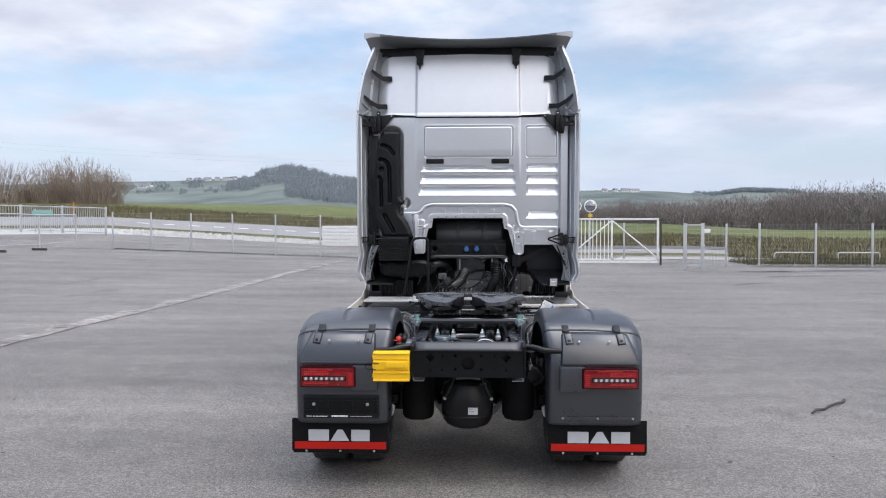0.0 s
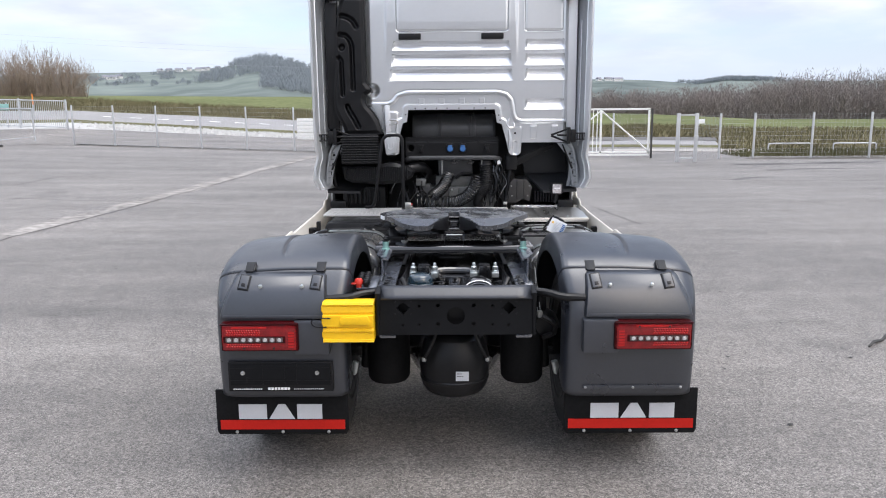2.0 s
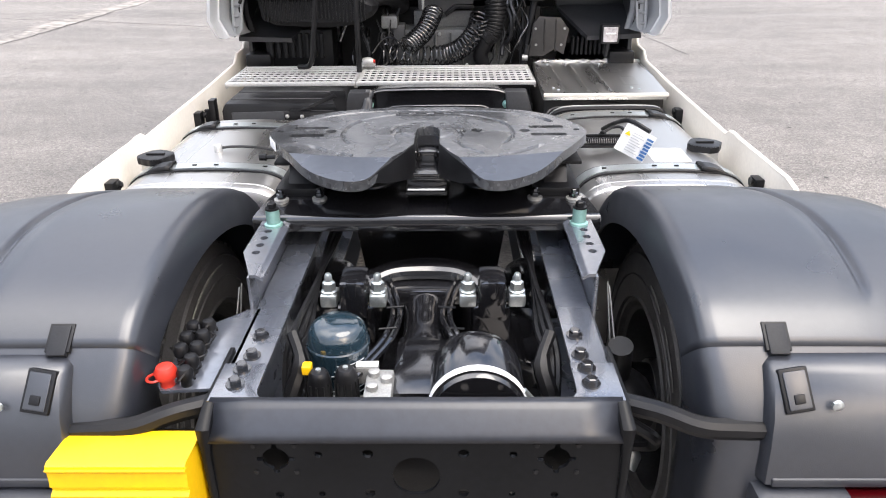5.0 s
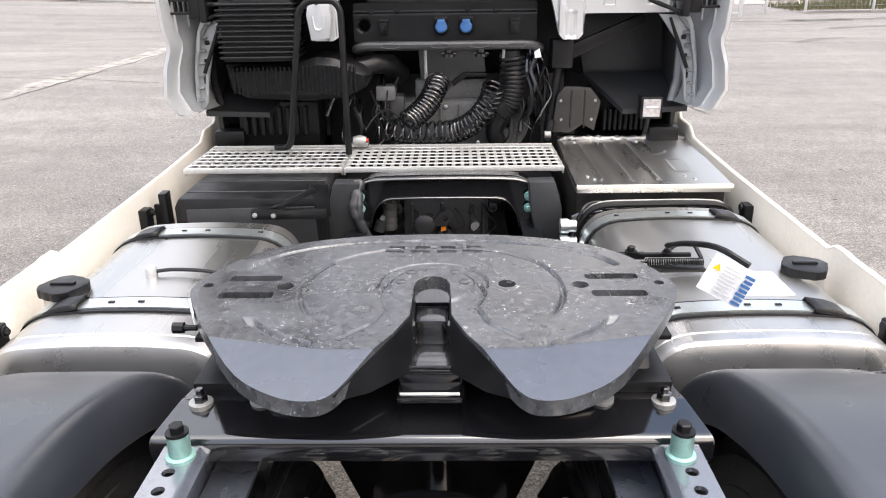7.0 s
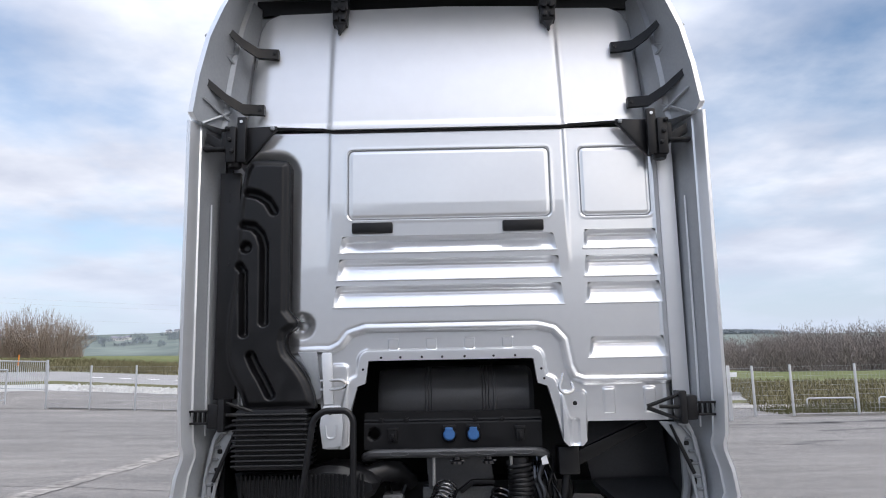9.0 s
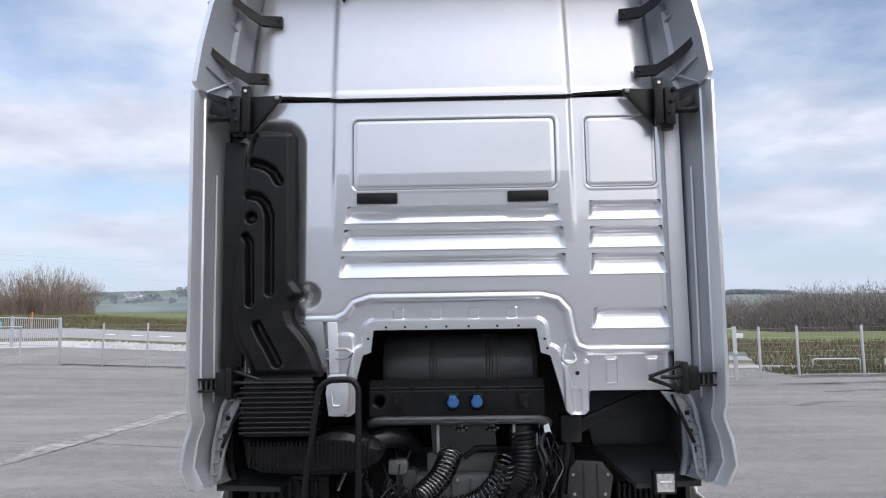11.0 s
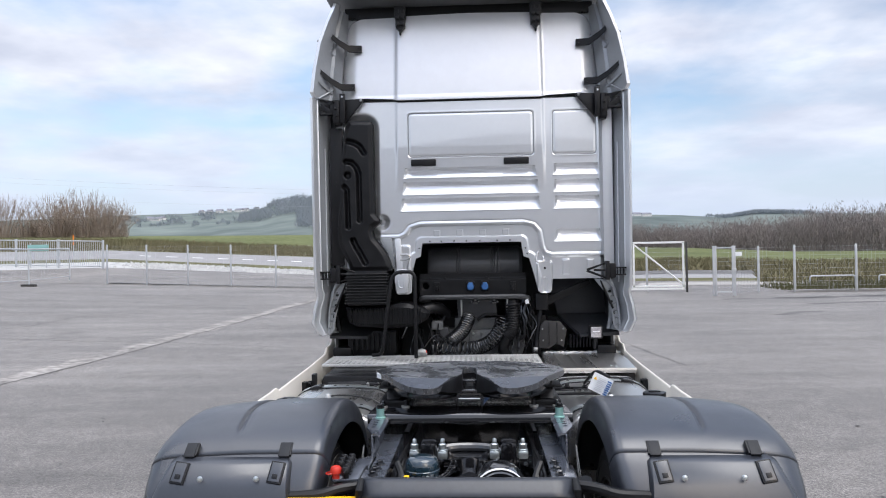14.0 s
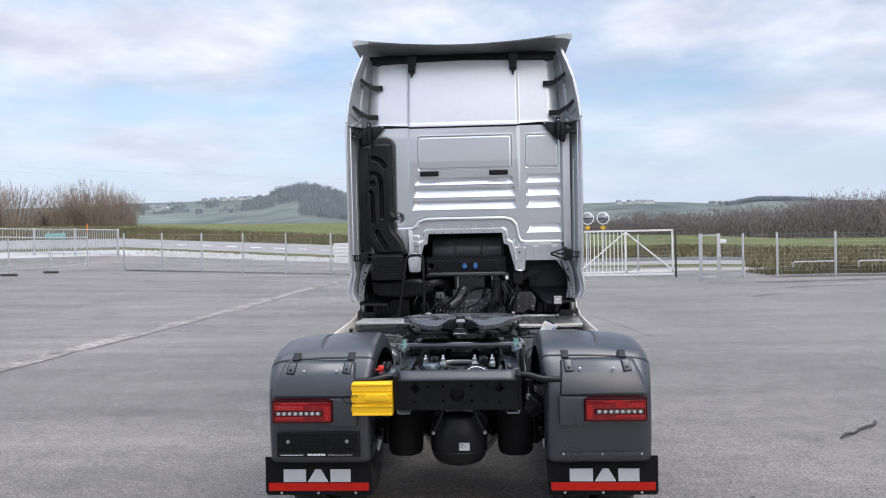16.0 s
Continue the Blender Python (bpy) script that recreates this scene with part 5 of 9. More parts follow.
def wheel(y, inner, outer, s, dish):
    """Tyre and rim; dish: how deep the rim lies behind the outer side."""
    c = s * (inner + outer) / 2
    hw = (outer - inner) / 2
    prof = [(0.285, -hw * 0.82), (0.30, -hw * 0.95), (0.36, -hw), (0.43, -hw * 0.97), (0.462, -hw * 0.88), (0.484, -hw * 0.78), (0.49, -hw * 0.6), (0.49, hw * 0.6), (0.484, hw * 0.78), (0.462, hw * 0.88), (0.43, hw * 0.97), (0.36, hw), (0.30, hw * 0.95), (0.285, hw * 0.82)]
    bm = lathe(prof, (c, y, 0.49), "x", 64, False)
    tyre = part("tyre", fixed(bm), M["rubber"], truck, "black rubber tyre")
    for r in (0.315, 0.385, 0.45):
        for sx in (-1, 1):
            w0 = hw * (1.0 if r < 0.4 else 0.94)
            part("sidewall_rib", lathe([(r - 0.004, sx * (w0 - 0.006)), (r, sx * (w0 + 0.003)), (r + 0.004, sx * (w0 - 0.006))], (c, y, 0.49), "x", 64, False), M["rubber"], tyre)
    bm = bmesh.new()
    for k in range(64):
        a = 2 * math.pi * k / 64
        for sx in (-1, 1):
            m = Matrix.Translation((c, y, 0.49)) @ Matrix.Rotation(a, 4, "X")
            add_box(bm, sx * hw * 0.45, sx * hw * 0.78, -0.016, 0.016, 0.473, 0.4925, 0, m)
        for sx in (-0.2, 0.2):
            add_box(bm, sx * hw - 0.03, sx * hw + 0.03, -0.02, 0.02, 0.485, 0.4925, 0, Matrix.Translation((c, y, 0.49)) @ Matrix.Rotation(a + 0.05, 4, "X"))
    tagged(part("tread", bm, M["rubber"], tyre), kind="stuff")
    bm = lathe([(0.287, -hw * 0.85), (0.275, -hw * 0.8), (0.262, -hw * 0.3), (0.255, hw * 0.2), (0.262, hw * 0.7), (0.287, hw * 0.85)], (c, y, 0.49), "x", 40, False)
    add_lathe(bm, [(0.255, s * dish), (0.20, s * dish), (0.15, s * (dish + 0.03)), (0.10, s * (dish + 0.03))], (c, y, 0.49), "x", 40, False)
    add_lathe(bm, [(0.12, -0.10), (0.12, 0.10), (0.09, 0.13)], (c, y, 0.49), "x", 20)
    for k in range(10):
        a = 2 * math.pi * k / 10
        add_lathe(bm, [(0.016, s * dish - 0.03), (0.016, s * dish + 0.05)], (c, y + 0.167 * math.cos(a), 0.49 + 0.167 * math.sin(a)), "x", 6)
    part("rim", bm, M["rim"], tyre, "dark grey steel rim")


def chalk(s, r, a0, a1, w):
    """A pale scuffed line on the inner tyre wall."""
    pts = [(s * 0.6265, AXLE_Y - r * math.cos(radians(a)), 0.49 + r * math.sin(radians(a))) for a in np.linspace(a0, a1, 24)]
    part("tyre_mark", tube(pts, [w * (0.5 + 0.5 * math.sin(math.pi * k / 23)) for k in range(24)], 5), M["chalk"], truck, "pale chalk line on the tyre")


chalk(1, 0.425, 38, 62, 0.0022)
chalk(1, 0.415, 68, 84, 0.0035)
chalk(1, 0.375, 20, 70, 0.0012)
chalk(-1, 0.425, 60, 105, 0.004)
chalk(-1, 0.435, 20, 56, 0.0025)
chalk(-1, 0.412, 15, 52, 0.0013)
for s in (-1, 1):
    wheel(AXLE_Y, 0.630, 0.912, s, 0.05)
    wheel(AXLE_Y, 0.925, 1.215, s, -0.06)
    wheel(9.55, 0.86, 1.14, s, 0.05)

# ---- truck: rear fenders ----
FENDER_LINE = [(5.225, 0.47), (5.205, 0.62), (5.20, 0.76), (5.20, 0.86), (5.215, 0.95), (5.25, 1.035), (5.325, 1.128), (5.42, 1.178), (5.58, 1.212), (5.74, 1.222), (5.90, 1.205), (6.05, 1.165), (6.18, 1.11), (6.29, 1.035), (6.37, 0.95), (6.42, 0.85), (6.44, 0.72)]
FENDER_CROSS = [(0.529, 0.105), (0.531, 0.070), (0.536, 0.036), (0.545, 0.014), (0.562, 0.003), (0.60, 0.0), (0.74, 0.0), (0.85, 0.002), (0.95, 0.010), (1.05, 0.019), (1.12, 0.029), (1.165, 0.042), (1.20, 0.066), (1.222, 0.098), (1.234, 0.15), (1.237, 0.22)]
REAR_CROSS = [(0.552, 0.20), (0.549, 0.10), (0.553, 0.05), (0.568, 0.020), (0.595, 0.005), (0.64, 0.0), (0.75, 0.0), (0.85, 0.0), (0.95, 0.0), (1.05, 0.0), (1.11, 0.002), (1.15, 0.008), (1.182, 0.022), (1.202, 0.048), (1.213, 0.10), (1.218, 0.20)]


def fender_shell(s, first, last, lift, ridge):
    """A stretch of the fender's skin, between two steps of its side line."""
    whole = smooth_line(FENDER_LINE, 6)
    cross = smooth_line(FENDER_CROSS, 22 if ridge else 4)
    back_cross = smooth_line(REAR_CROSS, 22 if ridge else 4)
    bm = bmesh.new()
    rows = []
    for i in range(first, min(last, len(whole) - 1) + 1):
        p = whole[i]
        d = (whole[min(i + 1, len(whole) - 1)] - whole[max(0, i - 1)]).normalized()
        nrm = Vector((-d.y, d.x))
        row = []
        low = max(0.0, min(1.0, (1.10 - p.y) / 0.16)) if p.x < 5.7 else 0.0
        for c in (u.lerp(w, low) for u, w in zip(cross, back_cross)):
            drop = c.y - lift
            if ridge:
                edge = float(np.interp(p.x, (5.38, 5.45, 5.6, 5.75, 5.95, 6.1), (0.872, 0.892, 0.905, 0.903, 0.885, 0.868)))
                fade = max(0.0, min(1.0, (p.x - 5.39) / 0.06))
                drop += fade * (0.011 * math.exp(-((c.x - edge) / 0.009) ** 2) + 0.005 * math.exp(-((c.x - edge + 0.022) / 0.022) ** 2))
            row.append(bm.verts.new((s * c.x, p.x - nrm.x * drop, p.y - nrm.y * drop)))
        rows.append(row)
    for a, b in zip(rows, rows[1:]):
        for k in range(len(a) - 1):
            bm.faces.new((a[k], a[k + 1], b[k + 1], b[k]))
    fixed(bm)
    return bm


def latch(parent, s, x):
    """A black rubber strap latch over the seam of the fender."""
    m = Matrix.Translation((s * x, 5.309, 1.119)) @ Matrix.Rotation(radians(38), 4, "X")
    bm = bmesh.new()
    add_box(bm, -0.024, 0.024, -0.012, 0.046, -0.02, 0.0035, 0.002, m)
    lt = part("latch", fixed(bm), M["black"], parent, "black rubber strap latch")
    bm = bmesh.new()
    add_box(bm, -0.0185, 0.0185, -0.020, 0.041, -0.01, 0.0065, 0.003, m)
    part("latch_strap", fixed(bm), M["fender_strap"], lt)
    m = Matrix.Translation((s * (x + 0.022), 5.212, 1.026)) @ Matrix.Rotation(radians(57), 4, "X") @ Matrix.Rotation(s * 0.15, 4, "Z")
    st = part("strap", fixed(add_box(bmesh.new(), -0.027, 0.027, 0.008, 0.090, -0.02, 0.003, 0.004, m)), M["black"], parent, "black strap bed")
    part("tongue", fixed(add_box(bmesh.new(), -0.021, 0.021, 0.014, 0.084, -0.01, 0.0065, 0.003, m)), M["fender"], st, "dark grey rubber tongue")
    part("tongue_button", fixed(add_box(bmesh.new(), -0.010, 0.010, 0.024, 0.042, 0.0, 0.0095, 0.003, m)), M["black"], st)


def bars(parent, x0, x1, y, z0, z1, n, gap, material, name, label, seed=1):
    """Plain bars in place of writing, on a sheet that faces back."""
    rnd = random.Random(seed)
    bm = bmesh.new()
    w = (x1 - x0 - gap * (n - 1)) / n
    for i in range(n):
        x = x0 + i * (w + gap)
        add_box(bm, x, x + w, y - 0.0025, y, z0, z1)
    return part(name, bm, material, parent, label)


def tail_lamp(s):
    x0, x1 = sorted((s * 0.772, s * 1.158))
    lamp = part("tail_lamp", box(x0, x1, 5.138, 5.20, 0.738, 0.884, bevel=0.016), M["red_dark"], truck, "wide red tail lamp with a clear strip")
    lens = part("lens", box(x0 + 0.010, x1 - 0.010, 5.128, 5.157, 0.746, 0.876, bevel=0.013), M["red_lens"], lamp, "glossy red lens")
    a, b = sorted((s * 0.846, s * 1.128))
    part("strip_frame", box(a - 0.012, b + 0.010, 5.1245, 5.135, 0.786, 0.820, bevel=0.003), M["red_dark"], lens)
    part("led_strip", box(a, b, 5.1215, 5.135, 0.791, 0.815, bevel=0.003), M["led_lens"], lens, "clear lamp strip")
    studs("led", [(a + (b - a) * (k + 0.5) / 8, 5.1215, 0.803) for k in range(8)], [(0.0105, 0), (0.009, -0.003), (0.005, -0.002), (0.003, -0.004)], "y", 10, M["clear_lens"], lens)
    pieces("led_divider", [(a + (b - a) * k / 8 - 0.0015, a + (b - a) * k / 8 + 0.0015, 5.119, 5.124, 0.792, 0.814) for k in range(1, 8)], M["red_dark"], lens, "", 0.0)
    out0 = a if s < 0 else a + (b - a) * 0.40
    studs("reflector_bead", [(out0 + (b - a) * 0.60 * (k + 0.5 + 0.3 * (i % 2)) / 14, 5.129, z) for i, z in enumerate((0.848, 0.838, 0.828, 0.778, 0.768)) for k in range(14)], [(0.0062, 0), (0.0045, -0.003), (0.001, -0.005)], "y", 6, M["red_bead"], lens)
    end = (x0 + 0.02, x0 + 0.05) if s > 0 else (x1 - 0.05, x1 - 0.02)
    pieces("side_reflector", [(end[0], end[1], 5.1265, 5.130, z, z + 0.010) for z in (0.762, 0.776, 0.790, 0.804, 0.818, 0.832)], M["red_bead"], lens, "", 0.0)
    part("upper_light_bar", box(a + 0.03, b - 0.08, 5.1255, 5.130, 0.857, 0.869, bevel=0.003), M["red_bead"], lens, "bright red bar in the lens")
    part("lens_lip", box(x0 + 0.004, x1 - 0.004, 5.124, 5.145, 0.876, 0.883, bevel=0.003), M["red_dark"], lamp)
    for x in (x0 + 0.12, x1 - 0.12):
        part("screw", lathe([(0.005, 0), (0.005, -0.005)], (x, 5.128, 0.760 if s < 0 else 0.862), "y", 8), M["black"], lens)


def mud_flap(s, fender):
    x0, x1 = sorted((s * 0.560, s * 1.246))
    flap = part("mud_flap", prism([(x0, 0.490), (x1, 0.490), (x1, 0.265), (x1 - 0.012, 0.245), (x0 + 0.012, 0.245), (x0, 0.265)], "y", 5.276, 5.288, 0.003), M["flap"], truck, "black rubber mud flap with a red stripe")
    part("red_stripe", box(x0 + 0.020, x1 - 0.018, 5.2725, 5.2765, 0.274, 0.325, bevel=0.0), M["red_tape"], flap, "red stripe")
    a, b = sorted((s * 0.695, s * 1.128))
    bm = bmesh.new()
    w = b - a
    for outline in ([(0, 0), (0, 1), (0.335, 1), (0.335, 0)], [(0.36, 0), (0.475, 1), (0.56, 1), (0.67, 0)], [(0.70, 0), (0.70, 1), (1.0, 1), (1.0, 0)]):
        add_prism(bm, [(a + w * u, 0.331 + 0.080 * v) for u, v in outline], "y", 5.2725, 5.2765)
    part("emblem", bm, M["pale_print"], flap, "three pale grey emblem shapes")
    if s > 0:
        part("clamp_bar", box(0.640, 1.145, 5.2065, 5.216, 0.510, 0.532, bevel=0.003), M["fender"], flap, "thin clamp bar")
    for k in range(3):
        x = s * (0.652 + 0.2395 * k)
        part("rivet", lathe([(0.009, 0), (0.008, -0.004), (0.003, -0.007)], (x + s * 0.012, 5.276, 0.259), "y", 10), M["cast"], flap)
        if s > 0:
            part("rivet", lathe([(0.008, 0), (0.007, -0.004), (0.003, -0.007)], (x, 5.208, 0.521), "y", 10), M["cast"], flap)


def fender(s):
    f = part("fender", fender_shell(s, 35, 999, 0.003, True), M["fender"], truck, "matt dark grey plastic rear fender", 50)
    solid(f, 0.006)
    r = part("rear_panel", fender_shell(s, 0, 36, 0.0, False), M["fender"], f, "", 50)
    r.data.polygons[0].use_smooth = True
    solid(r, 0.006)
    # raised middle of the rear panel, above the lamp
    bm = bmesh.new()
    rows = []
    for y, z, a, b in ((5.300, 1.107, 0.668, 1.075), (5.255, 1.088, 0.660, 1.10), (5.214, 1.02, 0.655, 1.13), (5.195, 0.97, 0.650, 1.15), (5.182, 0.915, 0.645, 1.165), (5.180, 0.898, 0.645, 1.168), (5.21, 0.896, 0.645, 1.168)):
        rows.append([bm.verts.new((s * x, y - dy, z)) for x, dy in ((a - 0.012, -0.03), (a, 0), (b - 0.02, 0), (b, -0.012), (b + 0.012, -0.05))])
    for p, q in zip(rows, rows[1:]):
        for k in range(4):
            bm.faces.new((p[k], p[k + 1], q[k + 1], q[k]))
    solid(part("lamp_hood", fixed(bm), M["fender"], f, "", 40), 0.006)
    # lamp carrier and inner block
    x0, x1 = sorted((s * 0.625, s * 0.80))
    part("lamp_carrier", box(x0, x1, 5.15, 5.22, 0.715, 0.888, bevel=0.014), M["fender"], f)
    for x in (0.680, 1.038):
        latch(f, s, x)
    part("hood_band", box(*sorted((s * 0.655, s * 1.152)), 5.176, 5.20, 0.893, 0.912, bevel=0.006), M["fender"], f)
    for x in (0.762, 0.968):
        part("screw", lathe([(0.011, 0), (0.010, -0.005), (0.004, -0.008)], (s * x, 5.216, 1.05), "y", 10), M["zinc"], f)
    tail_lamp(s)
    mud_flap(s, f)
    if s < 0:
        pl = part("number_plate_holder", box(-1.143, -0.617, 5.182, 5.215, 0.517, 0.672, bevel=0.004), M["black"], truck, "empty black number plate holder with pale print")
        part("plate_field", box(-1.132, -0.628, 5.177, 5.184, 0.552, 0.663, bevel=0.002), M["frame_black"], pl)
        pieces("plate_rib", [(-1.132, -0.628, 5.1755, 5.178, z, z + 0.002) for z in (0.575, 0.64)] + [(x, x + 0.002, 5.1755, 5.178, 0.555, 0.66) for x in (-0.97, -0.86, -0.80)], M["black"], pl, "", 0.0)
        part("clip", box(-1.055, -1.043, 5.174, 5.178, 0.565, 0.592, bevel=0.002), M["black"], pl)
        bars(pl, -1.120, -0.975, 5.1805, 0.528, 0.533, 14, 0.0035, M["white_print"], "small_print", "pale printed bars")
        bars(pl, -0.945, -0.835, 5.1805, 0.526, 0.538, 7, 0.004, M["white_print"], "print", "white printed bars")
        bars(pl, -0.815, -0.665, 5.1805, 0.528, 0.532, 16, 0.003, M["pale_print"], "small_print", "pale printed bars")
        for x in (-1.068, -0.696):
            part("screw", lathe([(0.012, 0), (0.011, -0.004), (0.006, -0.005), (0.004, -0.003)], (x, 5.177, 0.615), "y", 12), M["cast"], pl)


for s in (-1, 1):
    fender(s)
    # Unseen flap, added to block light from the ground under the truck.
    part("front_spray_flap", box(*sorted((s * 0.575, s * 1.17)), 6.485, 6.497, 0.26, 0.80, bevel=0.003), M["flap"], truck, "unseen black flap added to darken the ground under the truck")

# ---- truck: fifth wheel ----
HALF = [(0.034, 6.20), (0.037, 6.08), (0.062, 6.01), (0.112, 5.915), (0.142, 5.868), (0.175, 5.855), (0.23, 5.868), (0.30, 5.915), (0.37, 6.01), (0.42, 6.10), (0.452, 6.17), (0.458, 6.21), (0.44, 6.28), (0.385, 6.375), (0.29, 6.445), (0.15, 6.485), (0.0, 6.495)]
HALF = HALF[:3] + [(p.x, p.y) for p in smooth_line(HALF[2:], 4)[1:]]
FW = HALF + [(-x, y) for x, y in HALF[-2::-1]] + [(-0.028, 6.222), (-0.016, 6.236), (0.0, 6.24), (0.016, 6.236), (0.028, 6.222)]


def fw_height(x, y):
    ax = np.abs(x)
    h = -0.27 * np.clip(5.962 + 0.28 * np.clip(ax - 0.16, 0, 1) ** 1.2 - y, 0, 1)
    ring = 0.245 * np.power(np.power(ax / 0.245, 2.2) + np.power(np.abs(y - 6.20) / 0.212, 2.2), 1 / 2.2)
    outer = 0.30 * np.power(np.power(ax / 0.385, 2.6) + np.power(np.abs(y - 6.20) / 0.250, 2.6), 1 / 2.6)
    h = h - 0.008 * step(np.abs(ring - 0.245) - 0.004, 0.004) * step(6.09 - y, 0.02)
    h = h - 0.008 * step(np.abs(outer - 0.30) - 0.005, 0.004) * step(-(y - 6.31), 0.02)
    arc = np.hypot(ax - 0.12, y - 6.20)
    h = h - 0.011 * step(np.abs(arc - 0.235) - 0.008, 0.004) * step(y - 6.07, 0.02) * step(-(ax - 0.20), 0.02)
    h = h - 0.005 * step(d_line(ax, y, [(0.090, 6.215), (0.098, 6.17), (0.082, 6.11), (0.10, 6.05), (0.15, 5.995)]) - 0.003, 0.004)
    h = h - 0.004 * step(np.abs(np.hypot(ax, y - 6.215) - 0.105) - 0.002, 0.004) * step(6.20 - y, 0.02)
    return h + 0.005 * step(np.hypot(ax, y - 6.205) - 0.080, 0.004)


def fw_keep(x, y):
    ax = np.abs(x)
    cut = np.minimum(np.hypot(ax - 0.281, y - 6.208) - 0.016, np.hypot(x - 0.142, y - 6.214) - 0.017)
    cut = np.minimum(cut, np.hypot(ax - 0.432, y - 6.215) - 0.010)
    for v in (6.247, 6.168):
        cut = np.minimum(cut, d_box(ax, y, 0.296, 0.398, v - 0.013, v + 0.013, 0.008))
    return np.maximum(d_poly(x, y, FW), -cut)


fifth = part("fifth_wheel", relief(-0.462, 0.462, 5.85, 6.50, 0.0027, fw_keep, fw_height, lambda x, y, h: (x, y, 1.283 + h), (0, 0, -0.027)), M["plate"], truck, "scratched grey steel fifth wheel coupling plate", 50)
fifth.data.materials.append(M["ramp"])
for p in fifth.data.polygons:
    if 0.8 < p.normal.z < 0.985 and p.center.y < 6.06:
        p.material_index = 1
bm = bmesh.new()
for s in (-1, 1):
    add_prism(bm, [(s * 0.14, 6.0), (s * 0.29, 6.04), (s * 0.39, 6.16), (s * 0.41, 6.28), (s * 0.30, 6.42), (s * 0.10, 6.46), (s * 0.06, 6.25), (s * 0.06, 6.06)], "z", 1.175, 1.24, 0.01)
part("underside_ribs", bm, M["black_gloss"], fifth)
jaw_base = part("jaw_base", box(-0.055, 0.055, 6.03, 6.28, 1.165, 1.215, bevel=0.006), M["black_gloss"], fifth)
part("locking_jaw", box(-0.03, 0.03, 6.13, 6.20, 1.21, 1.245, bevel=0.006), M["black_gloss"], fifth, "black locking jaw")
part("guide_plate", prism([(-0.06, 6.02), (0.06, 6.02), (0.048, 6.10), (-0.048, 6.10)], "z", 1.20, 1.216, 0.003), M["black_gloss"], fifth)
for s in (-1, 1):
    part("jaw_ear", prism([(s * 0.028, 6.10), (s * 0.062, 6.085), (s * 0.066, 6.115), (s * 0.03, 6.13)], "z", 1.225, 1.252, 0.004), M["black_gloss"], fifth)
part("lower_lip", box(-0.055, 0.055, 5.98, 6.04, 1.168, 1.178, bevel=0.003), M["black_gloss"], fifth)
part("lip_rod", tube([(-0.05, 5.985, 1.183), (0.05, 5.985, 1.183)], 0.003, 8), M["alu_dull"], fifth)
# Added black liner, slightly proud of the plate's throat walls.
THROAT = [(0.033, 6.20), (0.035, 6.085), (0.058, 6.012), (0.108, 5.918), (0.139, 5.868)]
for s in (-1, 1):
    bm = bmesh.new()
    rows = []
    for k, (x, y) in enumerate(THROAT):
        top = 1.279 + float(fw_height(np.array(x + 0.005), np.array(y)))
        inner = 0.004 * (k > 0) + 0.022 * (k > 1)
        low = (1.20, 1.20, 1.205, 1.222, top - 0.012)[k]
        inner *= (1, 1, 1, 0.6, 0.1)[k]
        rows.append([bm.verts.new(p) for p in ((s * x, y, top), (s * (x - inner), y + 0.01, low), (s * (x + 0.02), y + 0.01, low - 0.01), (s * (x + 0.008), y, top - 0.002))])
    for p, q in zip(rows, rows[1:]):
        for i in range(4):
            bm.faces.new((p[i], p[(i + 1) % 4], q[(i + 1) % 4], q[i]))
    bm.faces.new(rows[0])
    bm.faces.new(rows[-1][::-1])
    part("throat_side", fixed(bm), M["black"], fifth, "black liner over the throat side")
marks = []
for i in range(4):
    x = -0.105 + 0.055 * i
    marks += [(x, x + 0.04, 6.385, 6.392, 1.280, 1.2865), (x, x + 0.04, 6.41, 6.417, 1.280, 1.2865), (x, x + 0.008, 6.392, 6.41, 1.280, 1.2865)]
pieces("embossed_bar", marks, M["plate"], fifth, "", 0.0)
# Near-black plates put the slots' inner shade into colour.
for s in (-1, 1):
    part("slot_backing", box(*sorted((s * 0.255, s * 0.44)), 6.13, 6.29, 1.205, 1.215, bevel=0.002), M["engine"], fifth)
studs("collar_bolt", [(x, y, 1.286) for x, y in ((-0.060, 6.215), (-0.043, 6.262), (0.043, 6.262), (0.060, 6.215))], [(0.010, 0), (0.010, 0.003), (0.006, 0.004)], "z", 12, M["plate"], fifth)
# Near-black plate that draws the dark inside of the round hole.
part("hole_backing", box(0.115, 0.17, 6.185, 6.24, 1.236, 1.246, bevel=0.002), M["engine"], fifth)
bm = bmesh.new()
add_tube(bm, [(-0.44, 6.15, 1.225), (-0.485, 6.15, 1.225)], 0.006, 8)
add_lathe(bm, [(0.011, -0.010), (0.011, 0.010)], (-0.475, 6.15, 1.225), "x", 8)
part("release_bolt", bm, M["black"], fifth)
part("sticker", prism([(-0.4245, 6.098), (-0.4525, 6.160), (-0.4500, 6.161), (-0.4220, 6.099)], "z", 1.257, 1.280), M["paper"], fifth, "white sticker on the edge")

# mounting plate with bearings and bolts; its rear edge is folded down into a short skirt
def plate_z(y):
    u = np.clip((5.955 - y) / 0.0125, 0, 0.999)
    return 1.138 - 0.011 * (1 - np.sqrt(1 - u * u)) - 0.17 * np.clip(6.04 - y, 0, 1)


